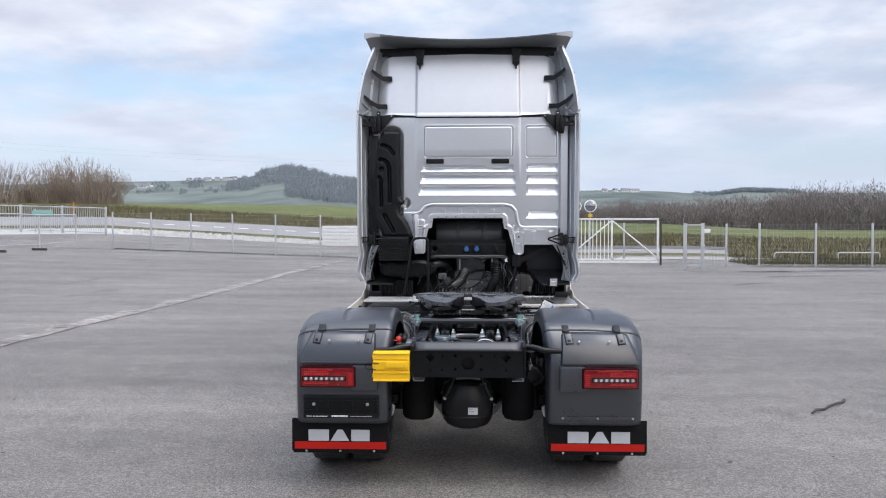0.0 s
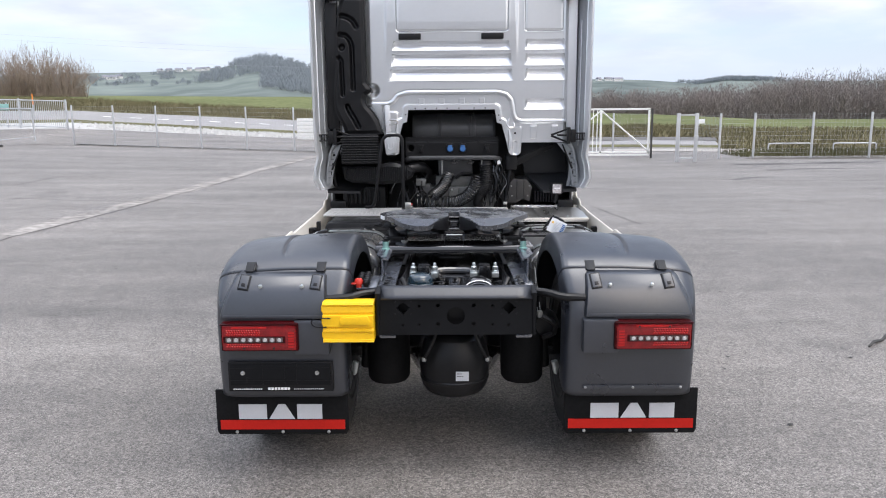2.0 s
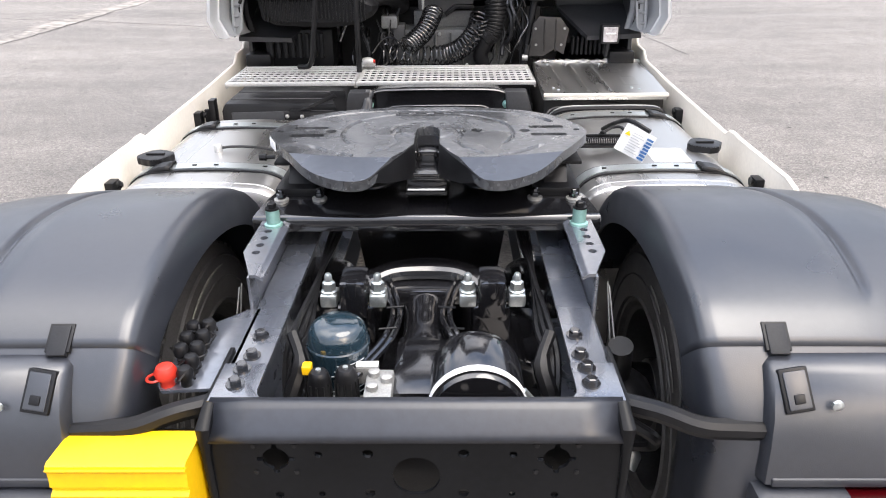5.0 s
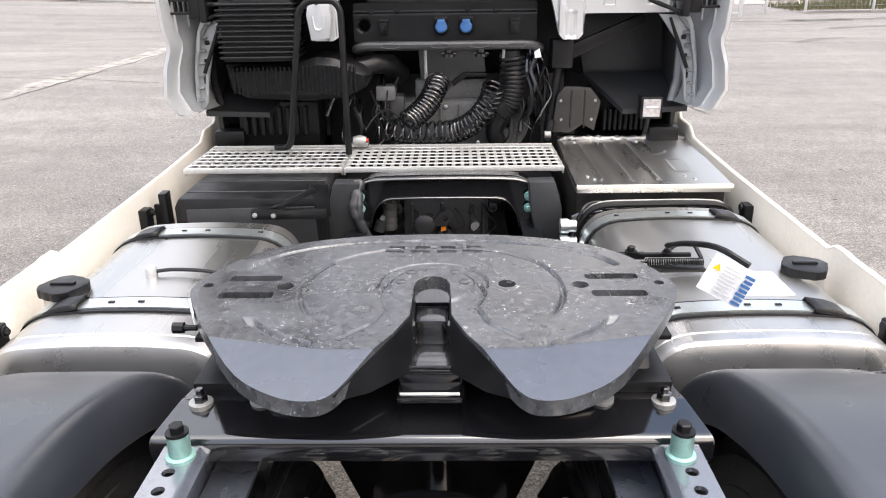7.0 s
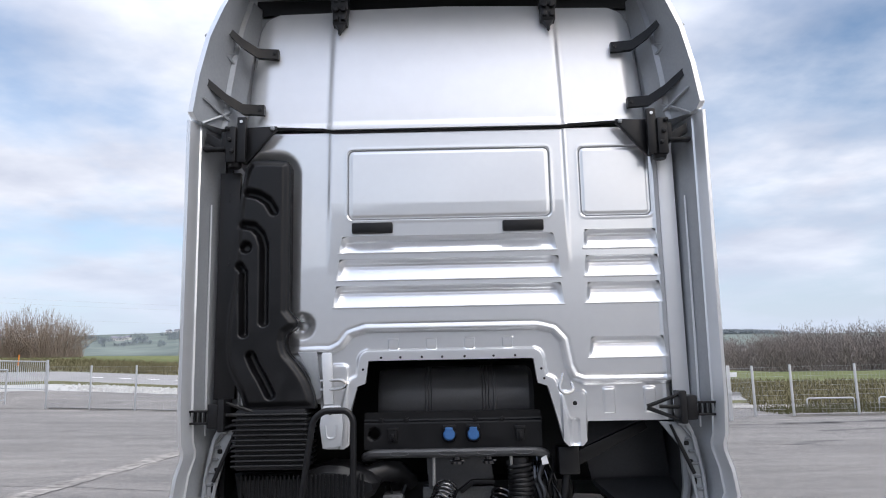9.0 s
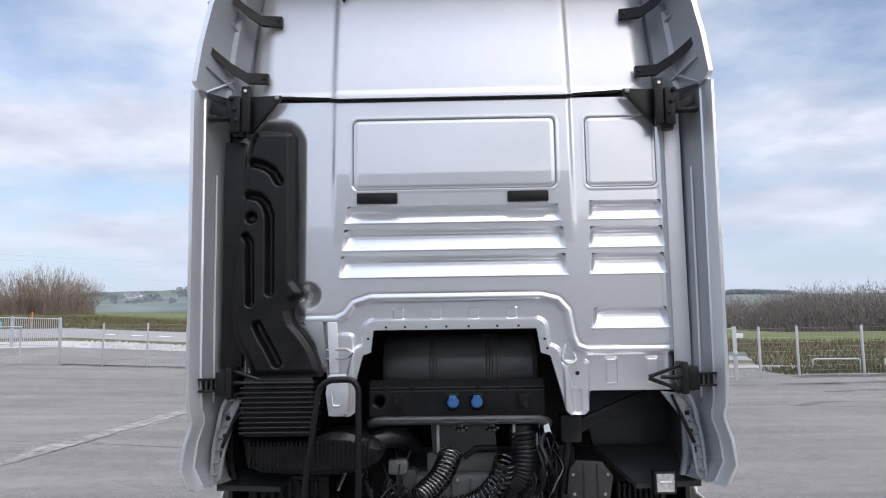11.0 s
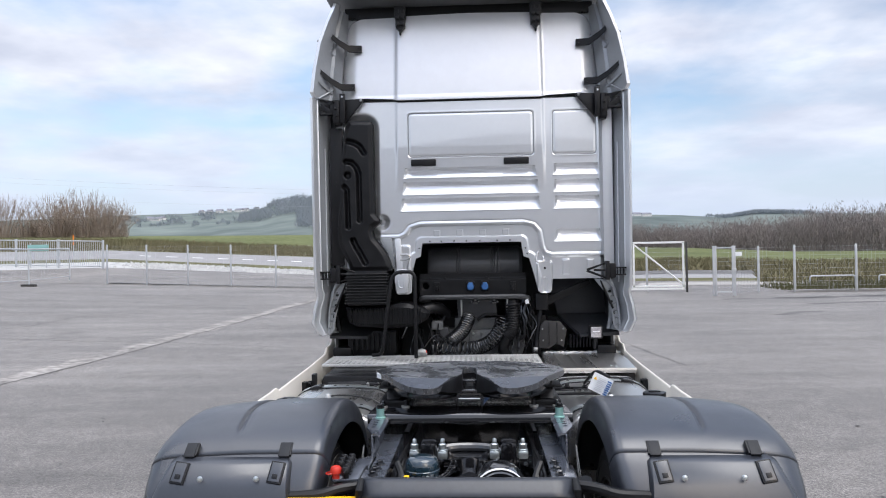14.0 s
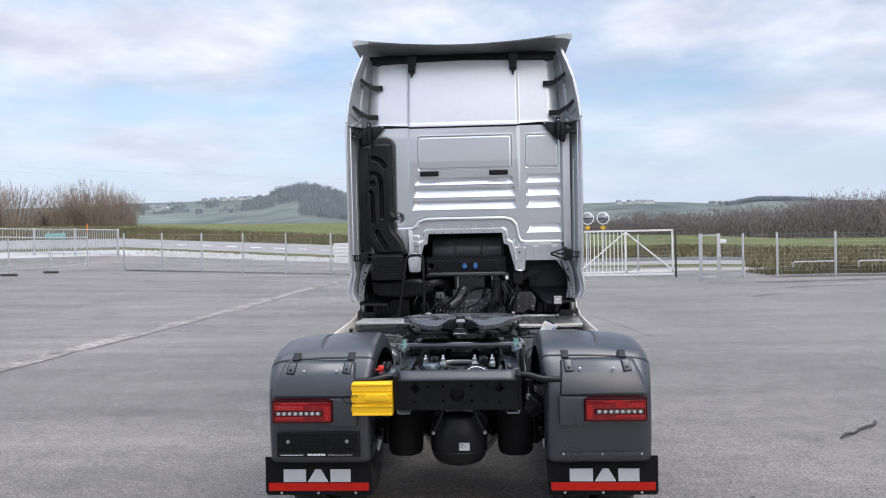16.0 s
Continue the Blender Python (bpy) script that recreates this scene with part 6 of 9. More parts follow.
mount = part("mounting_plate", relief(-0.472, 0.472, 5.940, 6.68, 0.004, lambda x, y: d_poly(x, y, [(-0.468, 5.943), (0.468, 5.943), (0.425, 6.12), (0.42, 6.68), (-0.42, 6.68), (-0.425, 6.12)]), lambda x, y: 0.0 * x, lambda x, y, h: (x, y, plate_z(y) + h), (0, 0, -0.033)), M["black_gloss"], truck, "glossy black fifth wheel mounting plate", 50)
for s in (-1, 1):
    bm = bmesh.new()
    add_prism(bm, [(s * 0.30, 6.06), (s * 0.428, 6.06), (s * 0.428, 6.36), (s * 0.30, 6.36)], "z", 1.136, 1.160, 0.006)
    add_prism(bm, [(6.10, 1.155), (6.33, 1.155), (6.26, 1.235), (6.17, 1.235)], "x", *sorted((s * 0.33, s * 0.40)), 0.008)
    b = part("bearing_block", bm, M["black"], mount, "black bearing block")
    for x, y in ((0.405, 6.03), (0.30, 6.04), (0.40, 6.33)):
        bm = lathe([(0.021, -0.006), (0.021, 0.004), (0.013, 0.006)], (s * x, y, 1.138), "z", 14)
        w = part("washer", bm, M["cast"], mount)
        part("bolt", lathe([(0.013, 0.004), (0.013, 0.018), (0.008, 0.020), (0.008, 0.028), (0.006, 0.030)], (s * x, y, 1.138), "z", 6), M["black_gloss"], w)
    bm = lathe([(0.024, 0), (0.024, 0.006), (0.018, 0.008), (0.018, 0.046)], (s * 0.403, 5.912, 1.112), "z", 18)
    bs = part("spacer_sleeve", bm, M["teal"], mount, "green passivated spacer sleeve")
    part("bolt", add_bolt(bmesh.new(), (s * 0.403, 5.912, 1.158), 0.012, 0.018), M["black"], bs)


def side_angle(s):
    """The folded bracket with four holes beside the frame rail."""
    hole = lambda x, y: np.min([np.hypot(x - 0.410, y - (5.743 + 0.0435 * k)) - 0.0105 for k in range(4)], axis=0)
    outline = [(0.366, 5.62), (0.396, 5.62), (0.441, 5.745), (0.441, 6.0), (0.366, 6.0)]
    a = part("angle_bracket", mirrored(relief(0.353, 0.443, 5.615, 6.0, 0.004, lambda x, y: np.maximum(d_poly(x, y, outline), -hole(x, y)), lambda x, y: -0.6 * np.clip(0.380 - x, 0, 1), lambda x, y, h: (x, y, 1.112 + h), (0, 0, -0.008)), s), M["frame_paint"], mount, "grey-black angle bracket with four holes")
    part("web", box(*sorted((s * 0.3965, s * 0.404)), 5.622, 6.6, 0.80, 1.104, bevel=0.002), M["frame_paint"], a)


for s in (-1, 1):
    side_angle(s)

# ---- truck: rear axle and things between the rails ----
axle = part("rear_axle", tube([(-0.9, AXLE_Y, 0.52), (0.9, AXLE_Y, 0.52)], 0.085, 20), M["black_gloss"], truck, "glossy black rear axle")
bm = lathe([(0.05, 0.0), (0.16, 0.02), (0.21, 0.09), (0.215, 0.16), (0.18, 0.26), (0.12, 0.36), (0.10, 0.45)], (-0.01, 5.70, 0.55), "y", 32)
part("differential", bm, M["black_gloss"], axle)
part("differential_top", lathe([(0.19, -0.12), (0.20, 0.0), (0.17, 0.10), (0.13, 0.14)], (-0.01, 5.92, 0.66), "z", 32), M["black_gloss"], axle)
bm = bmesh.new()
neck = [(0.0, 5.90, 0.90), (0.0, 5.82, 0.905), (0.0, 5.72, 0.90), (0.0, 5.62, 0.885)]
add_tube(bm, smooth_line(neck, 4), [0.05, 0.054, 0.056, 0.060] + [0.064, 0.060, 0.056, 0.055] + [0.055, 0.056, 0.060, 0.066, 0.070], 28)
link = part("v_link", bm, M["black_gloss"], axle, "glossy black suspension link")
part("link_body", box(-0.068, 0.072, 5.40, 5.64, 0.78, 0.945, bevel=0.035), M["black_gloss"], link)
part("link_shoulder", box(-0.12, 0.12, 5.44, 5.80, 0.72, 0.84, bevel=0.05), M["black_gloss"], link)
bm = bmesh.new()
arc = [(-0.165, 5.795, 0.975), (-0.125, 5.845, 0.985), (-0.065, 5.873, 0.99), (0.055, 5.873, 0.99), (0.115, 5.845, 0.985), (0.155, 5.795, 0.975)]
add_tube(bm, smooth_line(arc, 5), 0.021, 10)
add_tube(bm, smooth_line([(x * 0.9, y - 0.035, z - 0.03) for x, y, z in arc], 5), 0.010, 8)
part("link_rim", bm, M["black_gloss"], axle)
bm = bmesh.new()
arc = [(-0.005 + 0.20 * math.cos(a), 5.80 + 0.21 * math.sin(a)) for a in np.linspace(0, math.pi, 20)]
add_prism(bm, arc, "z", 0.93, 0.972, 0.012)
part("link_web", bm, M["black_gloss"], axle)
for cx in (-0.173, 0.167):
    bm = bmesh.new()
    add_box(bm, cx - 0.034, cx + 0.034, 5.685, 5.79, 0.955, 1.055, 0.016)
    add_box(bm, cx - 0.05, cx + 0.05, 5.72, 5.80, 0.86, 0.97, 0.02)
    blk = part("link_bearing", bm, M["black_gloss"], axle)
    part("lug", prism([(cx - 0.013, 1.06), (cx + 0.013, 1.06), (cx + 0.010, 1.02), (cx, 1.014), (cx - 0.010, 1.02)], "y", 5.676, 5.70, 0.003), M["black_gloss"], blk)
    for k in (-0.06, 0.06):
        cl = part("clamp_block", box(cx + k - 0.021, cx + k + 0.021, 5.690, 5.745, 0.985, 1.018, bevel=0.008), M["zinc"], blk, "bright zinc clamp block")
        part("washer", lathe([(0.020, 1.016), (0.020, 1.022), (0.016, 1.024)], (cx + k, 5.715, 0), "z", 16), M["zinc"], cl)
        part("nut", lathe([(0.0165, 1.022), (0.0165, 1.044), (0.013, 1.047), (0.0095, 1.048), (0.009, 1.064), (0.006, 1.068)], (cx + k, 5.715, 0), "z", 6), M["zinc"], cl)

# dark masses that fill the space over the axle
for s in (-1, 1):
    part("spring_seat", lathe([(0.13, 0.45), (0.14, 0.50), (0.14, 0.80), (0.12, 0.84), (0.05, 0.845)], (s * 0.352, 6.17, 0), "z", 32), M["black_gloss"], axle, "glossy black round spring seat")
    part("seat_bolt", lathe([(0.010, 0.840), (0.010, 0.850), (0.006, 0.853)], (s * 0.262, 6.12, 0), "z", 8), M["zinc"], axle)
    part("axle_bracket", prism([(s * 0.14, 5.78), (s * 0.31, 5.70), (s * 0.32, 6.05), (s * 0.13, 6.02)], "z", 0.56, 0.80, 0.03), M["black_gloss"], axle)
part("centre_plate", prism([(-0.26, 1.07), (0.26, 1.07), (0.22, 0.80), (0.12, 0.55), (-0.12, 0.55), (-0.22, 0.80)], "y", 6.30, 6.33, 0.006), M["black_gloss"], mount)
part("axle_cover", lathe([(0.06, -0.18), (0.24, -0.14), (0.29, -0.03), (0.29, 0.06), (0.20, 0.16)], (0, 5.96, 0.56), "y", 36), M["black_gloss"], axle)

flt = part("air_drier", lathe([(0.066, 0.80), (0.068, 0.84), (0.068, 0.985), (0.0705, 0.988), (0.0705, 0.996), (0.068, 0.999), (0.0665, 1.018), (0.060, 1.035), (0.048, 1.045), (0.025, 1.050), (0.008, 1.051)], (-0.186, 5.525, 0), "z", 36), M["filter"], truck, "blue-grey air drier cartridge with printed lines")
bm = bmesh.new()
for k in range(7):
    pts = [(-0.186 + 0.0685 * math.cos(a), 5.525 + 0.0685 * math.sin(a), 0.972 - 0.013 * k) for a in np.linspace(-1.5 - 0.1 * (k % 3), -0.5, 9)]
    add_tube(bm, pts, 0.0011, 4)
part("printed_bars", bm, M["pale_print"], flt, "pale printed bars")
vb = part("valve_block", box(-0.24, -0.06, 5.34, 5.46, 0.80, 0.90, bevel=0.01), M["cast"], truck, "cast aluminium valve block with black caps")
part("side_casting", box(-0.118, -0.058, 5.36, 5.475, 0.86, 0.955, bevel=0.008), M["cast"], vb)
for x, y in ((-0.10, 5.40), (-0.072, 5.43), (-0.10, 5.45)):
    part("boss", lathe([(0.013, 0.95), (0.013, 0.967), (0.008, 0.97)], (x, y, 0), "z", 12), M["cast"], vb)
part("port", lathe([(0.017, 0), (0.017, 0.03), (0.012, 0.034)], (-0.058, 5.40, 0.91), "x", 14), M["cast"], vb)
part("port", lathe([(0.015, 0), (0.015, -0.03), (0.010, -0.034)], (-0.09, 5.36, 0.90), "y", 14), M["cast"], vb)
for x, y in ((-0.213, 5.415), (-0.157, 5.425)):
    cap = part("black_cap", lathe([(0.027, 0.90), (0.024, 0.97), (0.021, 0.984), (0.016, 0.99), (0.006, 0.991)], (x, y, 0), "z", 18), M["black"], vb, "black ribbed cap")
    part("screw", lathe([(0.006, 0.99), (0.006, 0.995)], (x, y, 0), "z", 8), M["zinc"], cap)
    pieces("cap_rib", [(x + 0.0245 * math.cos(q) - 0.002, x + 0.0245 * math.cos(q) + 0.002, y + 0.0245 * math.sin(q) - 0.002, y + 0.0245 * math.sin(q) + 0.002, 0.905, 0.965) for q in np.linspace(0, 5.76, 11)], M["black"], cap, "", 0.0)
part("yellow_cap", box(-0.250, -0.230, 5.42, 5.445, 0.975, 0.995, bevel=0.003), M["yellow"], vb, "small yellow cap")
part("cap_stem", lathe([(0.008, 0.88), (0.008, 0.978)], (-0.240, 5.432, 0), "z", 8), M["black"], vb)
part("label_sticker", box(-0.140, -0.092, 5.455, 5.475, 0.972, 0.975, bevel=0), M["paper"], vb, "white sticker")
part("label_bracket", box(-0.140, -0.092, 5.453, 5.477, 0.93, 0.971, bevel=0.003), M["cast"], vb)
for k, x in enumerate((-0.232, -0.196, -0.160)):
    br = part("port_barrel", lathe([(0.016, 0.03), (0.0175, 0.0), (0.0175, -0.05), (0.014, -0.062)], (x, 5.385, 0.895), "y", 14), M["cast"], vb, "cast port barrel")
    part("brass_collar", lathe([(0.011, -0.06), (0.0125, -0.066), (0.0125, -0.078), (0.010, -0.082)], (x, 5.385, 0.893), "y", 12), M["brass"], vb, "brass collar")
    part("hose", tube(smooth_line([(x, 5.31, 0.892), (x + 0.002, 5.285, 0.884), (x + 0.006 * k, 5.27, 0.85), (x + 0.01, 5.275, 0.80)], 4), 0.0075, 8), M["black"], vb)
part("brass_elbow", tube(smooth_line([(-0.082, 5.37, 0.93), (-0.080, 5.345, 0.915), (-0.082, 5.335, 0.885)], 4), 0.008, 8), M["brass"], vb, "brass elbow")
part("hose", tube(smooth_line([(-0.082, 5.335, 0.89), (-0.085, 5.32, 0.86), (-0.12, 5.31, 0.84), (-0.20, 5.31, 0.83)], 4), 0.006, 8), M["black"], vb)
part("blue_hose", tube([(-0.052, 5.30, 0.90), (-0.050, 5.285, 0.84)], 0.012, 10), M["blue_cap"], vb, "blue hose end")
for k, x in enumerate((-0.24, -0.19)):
    part("hose", tube(smooth_line([(x, 5.40, 0.90), (x + 0.01, 5.40, 0.84), (x + 0.03, 5.44, 0.80), (x + 0.08, 5.52, 0.79)], 4), 0.008, 6), M["black"], vb)
cyl = part("air_cylinder", lathe([(0.03, -0.10), (0.09, -0.095), (0.099, -0.08), (0.1, 0.045), (0.098, 0.065), (0.090, 0.083), (0.070, 0.097), (0.04, 0.104), (0.01, 0.106)], (0.120, 5.42, 0.945), "y", 40), M["black_gloss"], truck, "glossy black air cylinder with a pale clamp")
part("clamp_band", lathe([(0.1005, 0.0), (0.1025, 0.001), (0.1025, 0.017), (0.1005, 0.018)], (0.120, 5.335, 0.945), "y", 40, False), M["white_print"], cyl, "pale clamp band")
part("clamp_bolt", tube([(0.212, 5.345, 0.99), (0.235, 5.345, 0.96)], 0.007), M["zinc"], cyl)

# connector plate with capped test points
cp = part("connector_plate", prism([(-0.38, 5.315), (-0.501, 5.305), (-0.515, 5.324), (-0.505, 5.514), (-0.472, 5.561), (-0.406, 5.628), (-0.38, 5.628)], "z", 1.012, 1.020, 0.001), M["frame_paint"], truck, "grey plate with capped air test points")
for k, (x, y) in enumerate([(-0.464, 5.508), (-0.494, 5.499), (-0.462, 5.462), (-0.494, 5.454), (-0.46, 5.416), (-0.491, 5.408), (-0.457, 5.369), (-0.455, 5.325)]):
    bm = lathe([(0.011, 1.020), (0.011, 1.036), (0.0155, 1.038), (0.0165, 1.052), (0.012, 1.060), (0.004, 1.062)], (x, y, 0), "z", 12)
    a0 = 0.9 * k
    add_tube(bm, [(x + 0.017 * math.cos(a), y + 0.017 * math.sin(a), 1.034) for a in np.linspace(a0, a0 + 4.0, 8)] + [(x + 0.026 * math.cos(a0 + 4.6), y + 0.026 * math.sin(a0 + 4.6), 1.048), (x + 0.015 * math.cos(a0 + 5), y + 0.015 * math.sin(a0 + 5), 1.056)], 0.0028, 5)
    part("dust_cap", bm, M["black"], cp)
bm = lathe([(0.014, 1.020), (0.014, 1.036), (0.021, 1.039), (0.022, 1.054), (0.016, 1.064), (0.005, 1.066)], (-0.493, 5.325, 0), "z", 14)
add_tube(bm, [(-0.515 + 0.014 * math.cos(a), 5.318 + 0.014 * math.sin(a), 1.04) for a in np.linspace(0, 6.2, 10)], 0.003, 5)
part("dust_cap", bm, M["red_cap"], cp, "red plastic cap")

# air springs, catch tank and brake parts under the frame
for s in (-1, 1):
    part("air_spring", lathe([(0.085, 0.405), (0.105, 0.41), (0.117, 0.43), (0.121, 0.50), (0.121, 0.70), (0.11, 0.73), (0.06, 0.735)], (s * 0.376, 5.67, 0), "z", 32), M["flap"], truck, "black rubber air spring")
    bm = bmesh.new()
    add_box(bm, *sorted((s * 0.32, s * 0.44)), 5.62, 6.2, 0.39, 0.43, 0.015)
    part("spring_carrier", bm, M["black_gloss"], truck)
    bm = bmesh.new()
    add_tube(bm, bend([(s * 0.46, 5.45, 0.83), (s * 0.52, 5.43, 0.80), (s * 0.54, 5.5, 0.72), (s * 0.48, 5.55, 0.68)], 0.03), 0.014, 8)
    add_lathe(bm, [(0.06, 0.0), (0.075, 0.03), (0.075, 0.10), (0.06, 0.14)], (s * 0.50, 5.58, 0.74), "y", 20)
    part("brake_chamber", bm, M["black"], truck, "black brake chamber")
    part("slack_adjuster", prism([(s * 0.565, 0.455), (s * 0.600, 0.465), (s * 0.612, 0.43), (s * 0.598, 0.375), (s * 0.580, 0.385)], "y", 5.79, 5.83, 0.008), M["zinc"], truck, "bright metal slack adjuster")
    part("shock_absorber", tube([(s * 0.47, 5.62, 0.92), (s * 0.52, 5.78, 0.45)], 0.03, 14), M["black"], truck)
    bm = bmesh.new()
    add_tube(bm, [(s * 0.448, 5.72, 1.04), (s * 0.458, 5.62, 0.80)], 0.002, 6)
    add_tube(bm, [(s * 0.448, 5.70, 1.04), (s * 0.470, 5.58, 0.80)], 0.002, 6)
    add_box(bm, *sorted((s * 0.45, s * 0.48)), 5.57, 5.61, 0.785, 0.82, 0.006)
    part("level_rod", bm, M["cast"], truck)

tank_low = part("drain_tank", lathe([(1.11 * r, 0.70 - (0.70 - z) * 1.14) for r, z in [(0.03, 0.415), (0.10, 0.420), (0.14, 0.438), (0.160, 0.465), (0.168, 0.495), (0.172, 0.500), (0.172, 0.508), (0.168, 0.513), (0.172, 0.56), (0.168, 0.61), (0.158, 0.66), (0.140, 0.70), (0.10, 0.72)]], (-0.005, 5.545, 0), "z", 40), M["black"], truck, "rounded black tank under the frame end")
bm = bmesh.new()
add_tube(bm, [(-0.105 + 0.02 * k, 5.545 - 0.150 * math.cos((k - 5) / 5 * 0.75), 0.697) for k in range(11)], 0.005, 6)
part("clamp", bm, M["cast"], tank_low)
part("sticker", box(0.0, 0.068, 5.350, 5.354, 0.505, 0.555, bevel=0), M["pale_print"], tank_low, "white label with plain bars")
bars(tank_low, 0.006, 0.03, 5.3505, 0.542, 0.547, 4, 0.003, M["black"], "label_bars", "dark bars")
bars(tank_low, 0.006, 0.04, 5.3505, 0.528, 0.531, 3, 0.003, M["black"], "label_bars", "dark bars")
for s in (-1, 1):
    bm = tube(smooth_line([(s * 0.10, 5.38, 0.76), (s * 0.125, 5.37, 0.70), (s * 0.15, 5.37, 0.65), (s * 0.165, 5.38, 0.62)], 4), 0.009, 8)
    part("hose", bm, M["black"], tank_low)
    part("hose_fitting", lathe([(0.012, 0), (0.012, 0.02)], (s * 0.167, 5.38, 0.605), "z", 8), M["cast"], tank_low)

# cable looms along the rails
for s in (-1, 1):
    for k in range(3):
        x = s * (0.292 - 0.012 * k)
        pts = [(x, 5.42, 0.85), (x + 0.01 * s, 5.5, 0.96), (x, 5.62, 0.995 - 0.012 * k), (x + s * 0.012 * (k - 1), 5.85, 0.995), (x, 6.1, 0.99), (x, 6.5, 0.98)]
        part("cable", tube(smooth_line(pts, 4), 0.008, 6), M["black"], chassis)
    pts = [(s * 0.285, 5.52, 1.02), (s * 0.262, 5.47, 0.97), (s * 0.28, 5.42, 0.90), (s * 0.26, 5.40, 0.80)]
    part("cable", tube(smooth_line(pts, 4), [0.014] * 4 + [0.02] * 4 + [0.018] * 5, 8), M["black"], chassis)
for line in ([(-0.095, 5.85), (-0.079, 5.795), (-0.06, 5.692), (-0.073, 5.588), (-0.113, 5.491), (-0.14, 5.44)], [(0.08, 5.85), (0.061, 5.795), (0.045, 5.691), (0.061, 5.612), (0.095, 5.538), (0.11, 5.50)]):
    d = -1 if line[0][0] < 0 else 1
    for j in (0, 1):
        pts = [(x + d * 0.017 * j, y, 0.975 - 0.004 * i) for i, (x, y) in enumerate(line)]
        part("cable", tube(smooth_line(pts, 5), 0.0075, 8), M["black_gloss"], chassis)
    for y in (5.70, 5.60):
        x = float(np.interp(y, [q[1] for q in line][::-1], [q[0] for q in line][::-1]))
        part("cable_tie", tube([(x - d * 0.012, y, 0.984), (x + d * 0.03, y - 0.006, 0.984)], 0.0025, 5), M["black"], chassis)


# ---- chock on the frame end ----
def wheel_chock():
    ch = thing("wheel_chock", (-0.51, 5.12, 0.80), "yellow plastic wheel chock in its holder behind the frame", "wheel chock")
    bm = bmesh.new()
    prof = [(5.19, 0.797), (5.092, 0.797), (5.088, 0.801), (5.088, 0.810), (5.094, 0.814), (5.094, 0.846), (5.089, 0.850), (5.088, 0.862), (5.095, 0.868), (5.095, 0.874), (5.086, 0.880), (5.085, 0.934), (5.095, 0.940), (5.095, 0.946), (5.090, 0.951), (5.094, 0.980), (5.090, 0.985), (5.091, 0.997), (5.10, 1.001), (5.19, 0.997)]
    add_prism(bm, [(y + 0.040, 0.786 + (z - 0.797) * 0.985) for y, z in prof], "x", -0.650, -0.402, 0.0)
    part("body", bm, M["yellow"], ch)
    bm = bmesh.new()
    add_prism(bm, [(-0.57, 0.895), (-0.555, 0.917), (-0.43, 0.922), (-0.415, 0.888), (-0.43, 0.878), (-0.56, 0.878)], "y", 5.114, 5.127, 0.005)
    part("grip", bm, M["yellow"], ch)
    pieces("edge_rib", [(-0.651, -0.401, 5.126, 5.14, z, z + 0.005) for z in (0.788, 0.842, 0.974)], M["yellow"], ch, "", 0.0015)
    for z in (0.835, 0.900, 0.965):
        part("side_lug", box(-0.658, -0.64, 5.14, 5.20, z - 0.026, z + 0.002, bevel=0.005), M["yellow"], ch)
    part("retaining_wire", tube(bend([(-0.61, 5.118, 0.912), (-0.69, 5.12, 0.912), (-0.71, 5.125, 0.89), (-0.69, 5.12, 0.868), (-0.63, 5.118, 0.868)], 0.02), 0.003, 6), M["black"], ch, "dark wire catch")
    part("holder", box(-0.62, -0.40, 5.226, 5.262, 0.80, 0.965, bevel=0.006), M["black"], ch, "black holder")


wheel_chock()

# ---- truck: fuel tanks and side skirts ----
def rounded_rect(x0, x1, z0, z1, r, n=6):
    out = []
    for cx, cz, a0 in ((x1 - r, z1 - r, 0), (x0 + r, z1 - r, 90), (x0 + r, z0 + r, 180), (x1 - r, z0 + r, 270)):
        out += [(cx + r * math.cos(radians(a0 + 90 * k / n)), cz + r * math.sin(radians(a0 + 90 * k / n))) for k in range(n + 1)]
    return out


def tank_loop(x0, x1, y, grow, r=0.11):
    # The unseen tank bottom is set low to shade the ground.
    loop = rounded_rect(x0 - grow, x1 + grow, 0.36 - grow, 1.0 + grow, r + grow)
    (xa, za), (xb, _) = loop[6], loop[7]
    top = [(xa + (xb - xa) * k / 6, za) for k in range(1, 6)]
    return [(x, y, z + arch(x) * (z > 0.9)) for x, z in loop[:7] + top + loop[7:]]


def arch(x):
    """The tank's top is slightly crowned across."""
    return 0.012 * max(0.0, 1 - ((abs(x) - 0.8225) / 0.24) ** 2)


